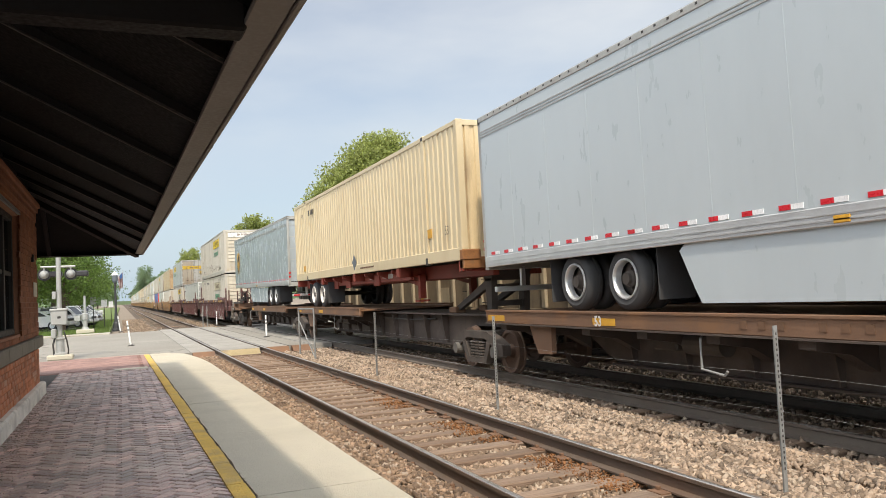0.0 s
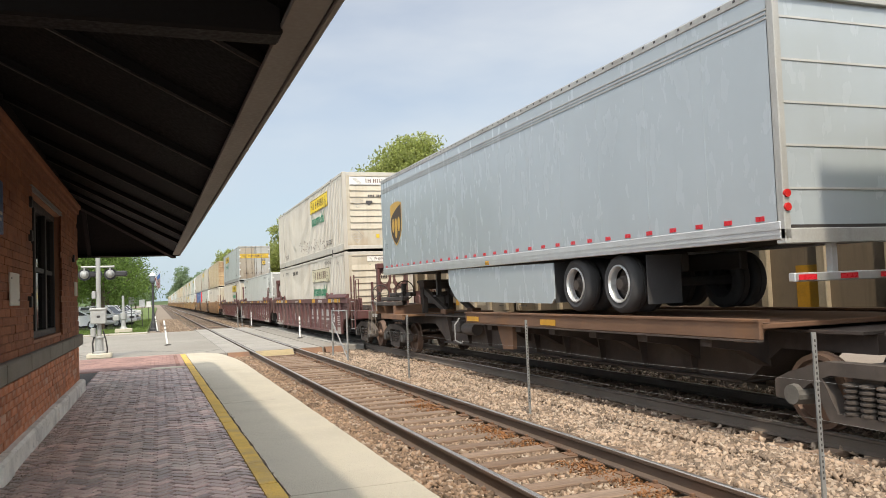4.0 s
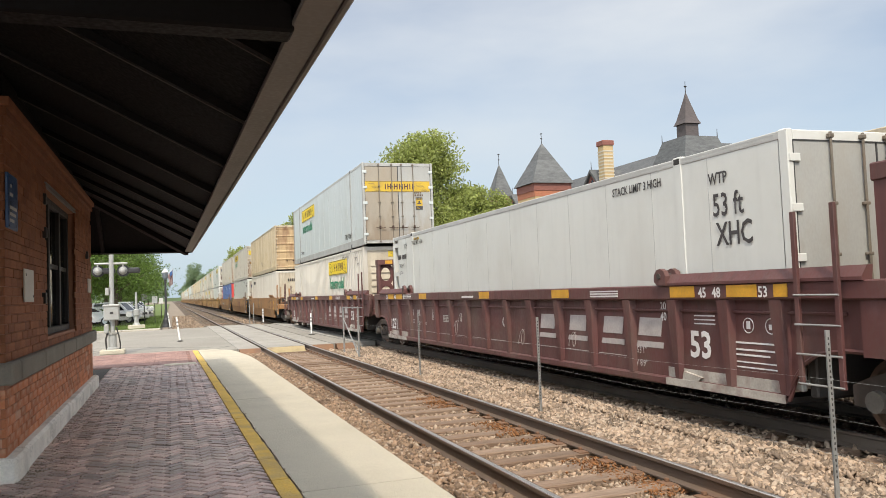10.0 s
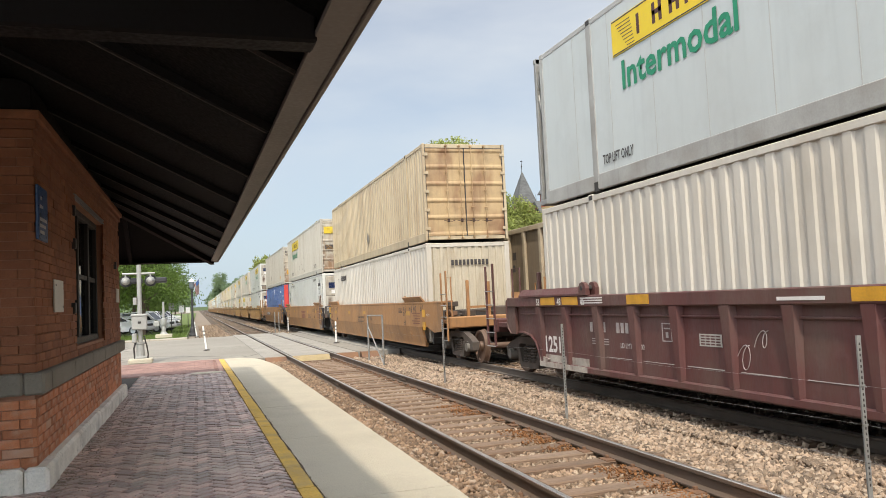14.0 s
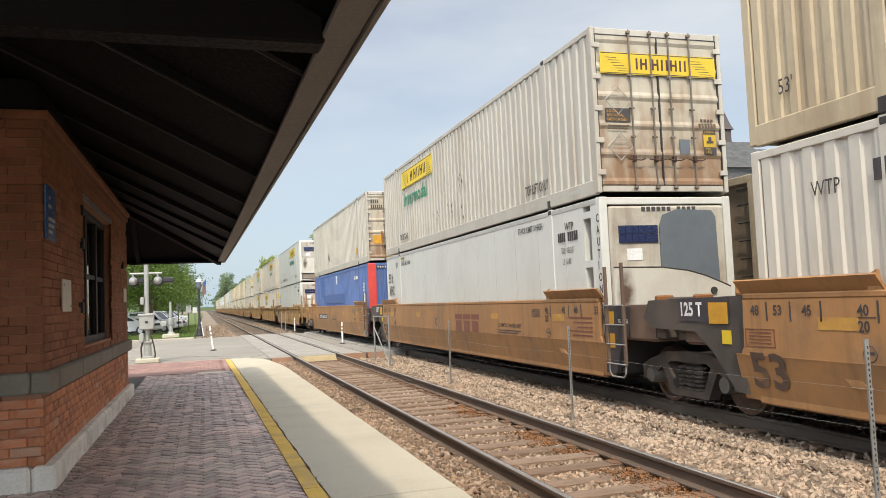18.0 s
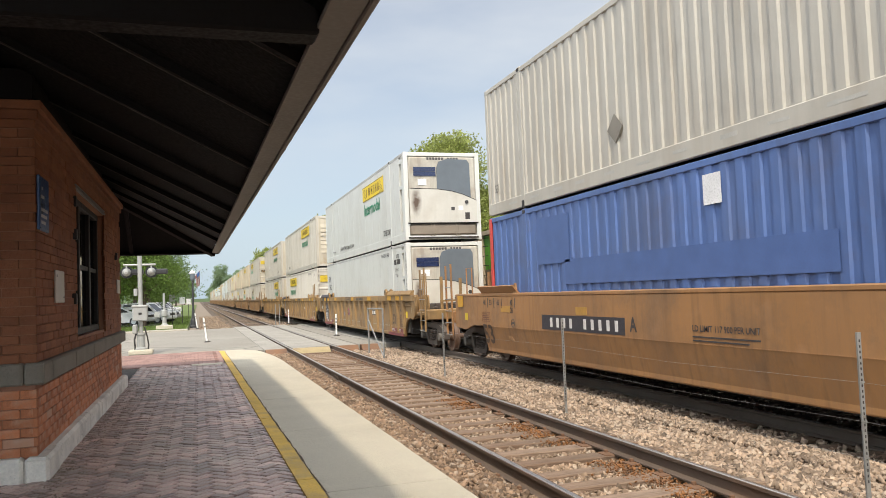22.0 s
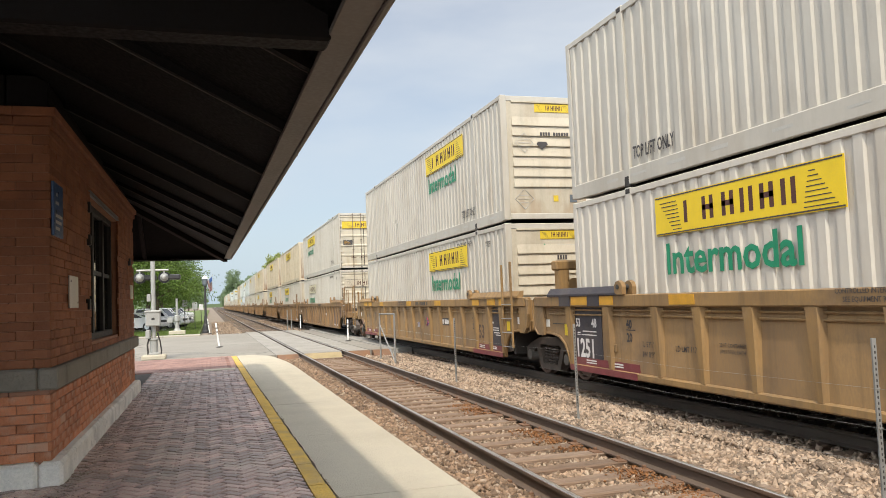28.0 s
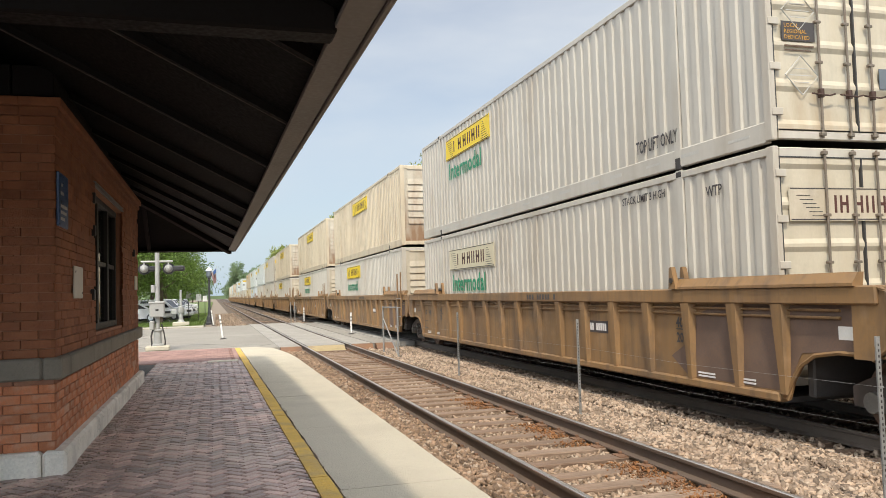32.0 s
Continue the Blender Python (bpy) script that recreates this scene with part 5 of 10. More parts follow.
def door_end(ob, mats, rods, rod_x, hinges, flat=False):
    """Two doors with lock rods on the end at y = 0."""
    for s, mat in zip((-1, 1), mats):
        x0, x1 = sorted((s * 0.014, s * (HW - 0.09)))
        d = Shape()
        zs = [0.12]
        for k in range(5):
            z = 0.2 + k * 0.5
            zs += [z, z + 0.06, z + 0.4, z + 0.46]
        rows = []
        for k, z in enumerate(zs + [CH - 0.12]):
            dep = 0.0 if flat or k == 0 or k == len(zs) else (0.0, 0.03, 0.03, 0.0)[(k - 1) % 4]
            rows.append([(x0, 0.02 + dep, z), (x1, 0.02 + dep, z)])
        d.sheet(rows)
        d.box(x0, x1, 0.055, 0.09, 0.11, CH - 0.11)
        dr = part("door", d, mat, ob, "weathered steel container door")
        for x in [q for q in rod_x if q * s > 0]:
            r = Shape().tube((x, -0.015, 0.04), (x, -0.015, CH - 0.03), 0.016, n=8)
            for z in (0.06, CH - 0.1):
                r.box(x - 0.035, x + 0.035, -0.04, 0.02, z, z + 0.05, 0.008)
            for z in (0.95, 1.45, 2.02):
                r.box(x - 0.045, x + 0.045, -0.03, 0.02, z, z + 0.035, 0.006)
            rod = part("lock_rod", r, rods, dr)
            part("handle", Shape().path([(x - 0.15, -0.036, 0.575), (x - 0.06, -0.04, 0.565), (x + 0.1, -0.045, 0.555), (x + 0.19, -0.038, 0.58)], 0.011, 6).box(x - 0.03, x + 0.03, -0.045, 0.018, 0.53, 0.64, 0.008), rust_fleck, rod, "dark locking lever")
        for z in (0.3, 0.85, 1.4, 1.95, 2.5):
            part("hinge", Shape().box(*sorted((s * (HW - 0.16), s * (HW - 0.01))), -0.016, 0.02, z, z + 0.09, 0.006), hinges, dr)
    # centre gasket; the side and top strips draw the shadow line round the doors
    part("door_gasket", Shape().box(-0.01, 0.01, 0.012, 0.06, 0.12, CH - 0.12).box(-HW + 0.082, -HW + 0.096, 0.012, 0.06, 0.12, CH - 0.12).box(HW - 0.096, HW - 0.082, 0.012, 0.06, 0.12, CH - 0.12).box(-HW + 0.096, HW - 0.096, 0.012, 0.06, CH - 0.135, CH - 0.12), rubber, ob, "dark rubber door gasket")


def ribbed_end(ob, mat):
    """A flat front end at y = 0 with seven shallow drip ledges and a lip under the header."""
    part("end_panel", Shape().box(-HW + 0.09, HW - 0.09, 0.03, 0.07, 0.12, CH - 0.12), mat, ob, "flat steel end wall")
    for z in [0.75 + 0.236 * k for k in range(7)]:
        part("end_ledge", Shape().prism([(0.034, z), (-0.008, z + 0.006), (-0.007, z + 0.03), (0.0298, z + 0.215), (0.034, z + 0.215)], "x", -1.02, 1.03), mat, ob)
    part("end_ledge", Shape().prism([(0.034, 2.7), (0.0, 2.71), (0.0, 2.745), (0.034, 2.75)], "x", -1.02, 1.03), mat, ob)


def reefer_end(ob, ids=True):
    """Refrigeration machine behind an open corner frame at the end y = 0."""
    part("machine_body", Shape().box(-HW + 0.4, HW - 0.4, 0.08, 0.6, 0.5, CH - 0.2, 0.03), frame_grey, ob, "grey machine body")
    u = part("cooling_unit", Shape().box(-HW + 0.16, HW - 0.16, -0.03, 0.1, 0.55, CH - 0.16, 0.04), reefer_white, ob, "stained white refrigeration unit")
    part("grille", Shape().prism([(-0.2, 2.35), (-0.12, 2.55), (0.15, 2.64), (0.85, 2.62), (0.93, 2.5), (0.95, 1.3), (0.65, 1.47), (0.3, 1.57), (-0.2, 1.64)], "y", -0.06, -0.025), grille, u, "dark grey air grille")
    for i in range(6):
        for j in range(2):
            part("solar_cell", Shape().box(-0.98 + i * 0.125, -0.86 + i * 0.125, -0.055, -0.028, 2.08 + j * 0.15, 2.22 + j * 0.15), solar, u, "blue solar cell")
    part("label_plate", Shape().box(-0.84, -0.55, -0.042, -0.028, 1.78, 1.98), white_tape, u)
    bars_end([(-0.52 + k * 0.1, -0.45 + k * 0.1, 2.61, 2.69) for k in range(11) if k != 6], dark_letter, u, -0.03)
    top = [(HW - 0.16, 1.28), (0.95, 1.36), (0.65, 1.48), (0.3, 1.58), (-0.2, 1.65), (-HW + 0.16, 1.67)]
    part("lower_cover", Shape().prism([(-HW + 0.16, 0.56), (HW - 0.16, 0.56)] + top, "y", -0.085, -0.025), sooty_cover, u, "sooty white lower cover")
    part("cover_seam", Shape().path([(a, -0.086, b) for a, b in top], 0.011, 5), dark_steel, u)
    part("access_label", Shape().box(0.25, 0.37, -0.09, -0.084, 0.95, 1.06), dark_letter, u)
    part("access_label", Shape().box(0.5, 0.66, -0.09, -0.084, 0.95, 1.1), white_tape, u)
    part("vent_box", Shape().box(0.72, 0.88, -0.095, -0.084, 0.66, 0.88, 0.005), dark_steel, u)
    part("fitting", Shape().tube((0.78, -0.12, 1.22), (0.78, -0.08, 1.22), 0.06, n=12), dark_steel, u)
    t = Shape().box(-HW + 0.16, HW - 0.16, -0.02, 0.25, 0.14, 0.52, 0.06)
    for x in (-0.45, -0.35, 0.4, 0.5):
        t.box(x, x + 0.03, -0.03, 0.2, 0.13, 0.53)
    part("fuel_tank", t, tank_metal, ob, "dusty aluminium fuel tank")
    for k, c in enumerate("CAUTION96" if ids else ""):
        side_text(c, 0.2, 0.14, 2.45 - k * 0.2, dark_letter, ob, -HW, 0.75, 0.004)
    if ids:
        side_text("TARE WEIGHT", 0.16, 1.55, 2.0, dark_letter, ob, -HW, 0.5)
        side_text("LB 13140", 0.16, 1.5, 1.8, dark_letter, ob, -HW, 0.55)
        bars_side([(1.66 - k * 0.083 - 0.052, 1.66 - k * 0.083, 2.22, 2.39) for k in range(10) if k != 4], dark_letter, ob)
    f = Shape()
    for z in (0.08, 0.55):
        f.box(-HW + 0.1, HW - 0.1, -0.02, 0.06, z - 0.03, z + 0.02)
    part("bumper_bar", f, dark_steel, ob)


def container(style, side, end, end_mat=None, post=None, top=None, pitch=0.285, machine_far=False, ids=True):
    """A 53-foot container: y = 0 is the end that faces down the train's way, x = -HW the platform side."""
    labels = {"ribbed": "ribbed steel freight container", "smooth": "smooth-sided insulated freight container"}
    colour = {paint_white: "white", paint_fresh: "clean white", paint_cream: "cream", paint_tan: "tan", paint_beige: "beige", paint_smooth: "pale white", paint_bluegrey: "pale blue grey", paint_blue: "blue"}[side]
    ends = {"doors": "with lock-rod doors", "ribbed": "with a ribbed end wall", "upright": "with an upright ribbed end wall", "reefer": "with an end cooling unit"}[end]
    ob = thing("intermodal_container", f"{colour} {labels[style]} {ends}", "container", "train containers")
    post = post or side
    ya, yb = (0.62 if end == "reefer" else 0.15), (CL - 0.62 if machine_far else CL - 0.15)
    for y, on in ((0.62, end == "reefer"), (CL - 0.67, machine_far)):
        if on:
            part("bulkhead", Shape().box(-HW + 0.03, HW - 0.03, y, y + 0.05, 0.15, CH - 0.1), side, ob)
    for sx in (-1, 1):
        s = Shape()
        if style == "ribbed":
            low, high = corrugated(CL - 0.3, 0.24, CH - 0.1, sx * (HW - 0.012), 0.028, pitch, sx)
            s.sheet([[(a, b + 0.15, c) for a, b, c in low], [(a, b + 0.15, c) for a, b, c in high]])
        else:
            s.box(*sorted((sx * (HW - 0.03), sx * (HW - 0.008))), ya, yb, 0.2, CH - 0.1)
            for y, on in ((0.13, end == "reefer"), (CL - 0.625, machine_far)):
                if on:
                    s.box(*sorted((sx * (HW - 0.05), sx * (HW - 0.008))), y, y + (0.22 if y < 1 else 0.09), 0.2, CH - 0.1)
                    for z in (0.2, 1.7, CH - 0.32):
                        s.box(*sorted((sx * (HW - 0.05), sx * (HW - 0.009))), y, y + 0.5, z, z + 0.12)
        part("side_panel", s, side, ob)
        if style == "smooth":
            seams = Shape()
            for k in range(1, 13):
                y = 0.15 + k * (CL - 0.3) / 13
                if not ya < y < yb:
                    continue
                seams.box(*sorted((sx * (HW - 0.009), sx * (HW - 0.005))), y - 0.007, y + 0.007, 0.2, CH - 0.1)
            tagged(part("panel_seams", seams, seam_grey, ob), kind="stuff")
            for z in (CH - 0.045, CH - 0.085):
                part("rail_groove", Shape().box(*sorted((sx * (HW - 0.002), sx * (HW + 0.002))), 0.2, CL - 0.2, z, z + 0.012), seam_grey, ob)
        part("bottom_rail", Shape().box(*sorted((sx * (HW - 0.09), sx * HW)), 0.12, CL - 0.12, -0.02, 0.24, 0.012), post, ob)
        if sx < 0 and style == "ribbed" and side in (paint_white, paint_fresh):
            q, s = random.Random(len(riders)), Shape()
            for k in range(15):
                y = 0.5 + k + q.uniform(-0.15, 0.15)
                s.box(-HW - 0.002, -HW + 0.002, y, y + q.uniform(0.3, 0.6), 0.1, 0.1 + q.uniform(0.03, 0.06))
            tagged(part("scuffing", s, faint_label, ob, "grey scuffs along the lower rail"), kind="stuff")
        part("top_rail", Shape().box(*sorted((sx * (HW - 0.08), sx * HW)), 0.12, CL - 0.12, CH - 0.11, CH - 0.01, 0.01), seam_grey if style == "smooth" else post, ob)
        for y in (0.0, CL - 0.14):
            part("corner_post", Shape().box(*sorted((sx * (HW - (0.08 if end == "doors" and y < 1 else 0.15)), sx * HW)), y, y + 0.14, 0.0, CH, 0.012), post, ob)
        for y in (CL / 2 - 6.1, CL / 2 + 6.1):
            part("lift_post", Shape().box(*sorted((sx * (HW - 0.1), sx * (HW + 0.004))), y - 0.09, y + 0.09, 0.0, CH + 0.01, 0.012), post, ob)
            for z in (0.0, CH - 0.13):
                part("lift_casting", Shape().box(*sorted((sx * (HW - 0.12), sx * (HW + 0.012))), y - 0.075, y + 0.075, z + (-0.06 if z < 1 else 0.03), z + 0.13, 0.02), dark_steel, ob)
    part("roof_panel", Shape().box(-HW + 0.04, HW - 0.04, 0.08, CL - 0.08, CH - 0.05, CH - 0.02), top or side, ob)
    part("floor", Shape().box(-HW + 0.08, HW - 0.08, 0.1, CL - 0.1, 0.1, 0.16), dark_steel, ob)
    for y in (0.02, CL - 0.1):
        part("end_sill", Shape().box(-HW + 0.1, HW - 0.1, y, y + 0.08, 0.02, 0.15, 0.01), post, ob)
        part("end_header", Shape().box(-HW + 0.1, HW - 0.1, y, y + 0.08, CH - 0.13, CH - 0.01, 0.01), post, ob)
    if end == "doors":
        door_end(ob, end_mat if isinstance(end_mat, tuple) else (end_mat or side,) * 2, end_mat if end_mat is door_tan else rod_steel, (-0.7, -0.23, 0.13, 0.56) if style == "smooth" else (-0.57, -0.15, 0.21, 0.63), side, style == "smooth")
    elif end == "upright":
        low, high = corrugated(CW - 0.2, 0.14, CH - 0.12, 0.03, 0.035, 0.2, -1)
        part("end_panel", Shape().sheet([[(b - HW + 0.1, a, c) for a, b, c in low], [(b - HW + 0.1, a, c) for a, b, c in high]]), end_mat, ob, "upright ribbed end wall")
    elif end == "ribbed":
        ribbed_end(ob, end_mat or (end_cream if side in (paint_white, paint_fresh) else side))
    else:
        reefer_end(ob, ids)
    if machine_far:
        part("machine_body", Shape().box(-HW + 0.3, HW - 0.3, CL - 0.6, CL - 0.1, 0.3, CH - 0.2, 0.03), dark_steel, ob, "dark machine body")
    part("end_panel", Shape().box(-HW + 0.12, HW - 0.12, CL - 0.08, CL - 0.05, 0.1, CH - 0.1), side, ob)
    return ob


def wheelset(parent, y, r=0.42):
    """Two flanged wheels on one axle, as one turning part."""
    s = Shape()
    for sx in (-1, 1):
        prof = [(0.08, 0.62), (0.1, 0.66), (r - 0.09, 0.69), (r - 0.06, 0.66), (r + 0.025, 0.665), (r + 0.022, 0.69), (r, 0.7), (r - 0.003, 0.8), (r - 0.06, 0.8), (r - 0.09, 0.76), (0.14, 0.74), (0.12, 0.82), (0.0, 0.82)]
        s.lathe([(a, sx * b) for a, b in prof], "x", (0, 0, 0), 28)
    s.tube((-0.95, 0, 0), (0.95, 0, 0), 0.075, n=12)
    for sx in (-1, 1):
        for k in range(3):
            a = 2 * math.pi * k / 3
            s.tube((sx * 0.95, 0.06 * math.cos(a), 0.06 * math.sin(a)), (sx * 1.0, 0.06 * math.cos(a), 0.06 * math.sin(a)), 0.02, n=6)
    ob = part("wheelset", s, wheel_steel, parent, "worn steel wheelset", True)
    ob.matrix_basis = pose(0, y, r)
    wheels.append((ob, y, r))
    return ob


def truck(group="train trucks"):
    """A three-piece freight truck centred on its own origin."""
    ob = thing("freight_truck", "dusty cast steel freight truck on worn wheels", "bogie", group)
    for sx in (-1, 1):
        x0, x1 = sorted((sx * 0.93, sx * 1.1))
        f = Shape()
        f.prism([(-1.2, 0.36), (-1.2, 0.56), (-0.98, 0.66), (-0.5, 0.8), (0.5, 0.8), (0.98, 0.66), (1.2, 0.56), (1.2, 0.36), (0.98, 0.34), (0.72, 0.54), (0.42, 0.66), (-0.42, 0.66), (-0.72, 0.54), (-0.98, 0.34)], "x", x0, x1)
        f.prism([(-0.66, 0.56), (-0.52, 0.62), (-0.34, 0.27), (0.34, 0.27), (0.52, 0.62), (0.66, 0.56), (0.44, 0.17), (-0.44, 0.17)], "x", x0, x1)
        part("side_frame", f, truck_steel, ob)
        for y in (-0.2, 0.0, 0.2):
            sp = Shape()
            coil = []
            for k in range(6):
                coil += [(0.055, 0.26 + k * 0.058), (0.09, 0.275 + k * 0.058), (0.09, 0.297 + k * 0.058), (0.055, 0.312 + k * 0.058)]
            sp.lathe(coil, "z", (sx * 1.03, y, 0), 10)
            part("spring", sp, truck_steel, ob)
        for y in (-0.89, 0.89):
            part("bearing", Shape().tube((sx * 0.9, y, 0.42), (sx * 1.17, y, 0.42), 0.13, 0.11, 14), bearing_grey, ob, "grimy axle bearing cap")
    part("bolster", Shape().box(-1.05, 1.05, -0.2, 0.2, 0.6, 0.78, 0.03), truck_steel, ob)
    brk = Shape()
    for y in (-0.42, 0.42):
        brk.tube((-0.9, y, 0.36), (0.9, y, 0.36), 0.04, n=8)
        for sx in (-1, 1):
            brk.box(*sorted((sx * 0.68, sx * 0.8)), y - 0.05, y + 0.05, 0.25, 0.55, 0.02)
    part("brake_beam", brk, dark_steel, ob)
    for y in (-0.89, 0.89):
        wheelset(ob, y)
    return ob


def brake_wheel(parent, y, x, z, mat):
    s = Shape()
    pts = [(x + 0.28 * math.cos(a), y, z + 0.28 * math.sin(a)) for a in [2 * math.pi * k / 16 for k in range(17)]]
    s.path(pts, 0.018, 6)
    for k in range(5):
        a = 2 * math.pi * k / 5
        s.tube((x, y, z), (x + 0.27 * math.cos(a), y, z + 0.27 * math.sin(a)), 0.014, n=6)
    s.tube((x, y, z), (x, y + 0.25, z), 0.03, n=8)
    part("brake_wheel", s, mat, parent, "spoked hand brake wheel")


def end_posts(parent, paint, y, x, z0, z1, w, rungs, loop=False):
    """A tall ladder of two flat stiles with thin rungs, standing beside the car's end."""
    la = part("ladder", Shape().box(x - 0.02, x + 0.02, y, y + 0.06, z0 + 0.08, z1, 0.006).box(x - 0.02, x + 0.02, y + w - 0.06, y + w, z0 + 0.08, z1 - 0.04, 0.006), paint, parent)
    for k in range(rungs):
        z = z0 + 0.3 * k + 0.1
        part("rung", Shape().tube((x - 0.022, y, z), (x - 0.022, y + w, z), 0.012, n=6), galvanised, la)
    if loop:
        part("stirrup", Shape().path([(x, y + 0.03, z0 + 0.1), (x, y + 0.05, z0 - 0.04), (x, y + 0.12, z0 - 0.1), (x, y + w - 0.12, z0 - 0.1), (x, y + w - 0.05, z0 - 0.04), (x, y + w - 0.03, z0 + 0.1)], 0.014), galvanised, la)
    return la


def holed_plate(x0, x1, z0, z1, y, thick):
    """An upright plate facing along the train with one oval opening."""
    n, cx, cz = 16, (x0 + x1) / 2, (z0 + z1) / 2
    rx, rz = (x1 - x0) * 0.34, (z1 - z0) * 0.37
    s = Shape()
    ring, rim = [], []
    for k in range(n):
        c, d = math.cos(2 * math.pi * (k + 0.5) / n), math.sin(2 * math.pi * (k + 0.5) / n)
        m = max(abs(c), abs(d))
        ring.append((cx + rx * c, cz + rz * d))
        rim.append((cx + (x1 - x0) / 2 * c / m, cz + (z1 - z0) / 2 * d / m))
    vs = [(p, w, q) for w in (y, y + thick) for loop in (ring, rim) for p, q in loop]
    fs = []
    for k in range(n):
        j = (k + 1) % n
        fs += [(k, j, n + j, n + k), (2 * n + k, 2 * n + j, 3 * n + j, 3 * n + k), (k, j, 2 * n + j, 2 * n + k), (n + k, n + j, 3 * n + j, 3 * n + k)]
    return s.add(vs, fs)


def stand_parts(ob, paint, y, z0, w=1.1):
    """An upright portal with oval openings over the car's end."""
    for x0, x1 in ((-w, -w + 0.5), (-w + 0.62, -w + 1.1), (w - 0.5, w)) if w > 0.8 else ((-w, -0.04), (0.04, w)):
        for k in range(2):
            part("stand_plate", holed_plate(x0, x1, z0 + k * 0.62, z0 + 0.62 + k * 0.62, y, 0.05), paint, ob)
    for x in (-w - 0.04, -w + 0.53, w - 0.04) if w > 0.8 else (-w - 0.04, w - 0.04):
        part("stand_post", Shape().box(x, x + 0.08, y - 0.12, y + 0.16, z0 - 0.2, z0 + 1.26, 0.01), paint, ob)
    part("stand_header", Shape().box(-w - 0.06, w + 0.06, y - 0.14, y + 0.18, z0 + 1.24, z0 + 1.42, 0.015), paint, ob)
    for x in (-w + 0.2, -w + 0.78) if w > 0.8 else ():
        part("stand_marker", Shape().box(x, x + 0.25, y - 0.15, y - 0.14, z0 + 1.28, z0 + 1.39), orange_sign, ob)
    if w > 0.8:
        end_text("IBC", 0.13, -0.02, z0 + 1.28, white_letter, ob, y - 0.142, 0.9, 0.004)


def bracket_tower(paint):
    """The perforated end stand between two wells."""
    ob = thing("brake_stand_frame", "steel equipment stand with oval holes between the wells", "car stand", "train stands")
    if paint is maroon:
        stand_parts(ob, paint, 0.75, 0.2)
    else:
        for x0, x1 in ((-0.95, -0.7), (-0.1, 0.6)):
            part("leg", Shape().box(x0, x1, -0.1, 0.1, 0, 1.1, 0.02), paint, ob)
        part("header", Shape().box(-1.0, 0.66, -0.12, 0.14, 1.0, 1.2, 0.03), paint, ob)
        part("machine_box", Shape().box(-0.02, 0.9, 0.12, 0.5, 0.3, 1.1, 0.03), paint, ob)
        part("cross_plate", Shape().box(-0.5, 0.4, 0.12, 0.18, 0, 0.35), paint, ob)
        for x in (-0.62, 0.45):
            part("ring", Shape().lathe([(0.06, -0.12), (0.12, -0.12), (0.12, -0.08), (0.06, -0.08)], "y", (x, 0, 0.72), 14), paint, ob)
    return ob


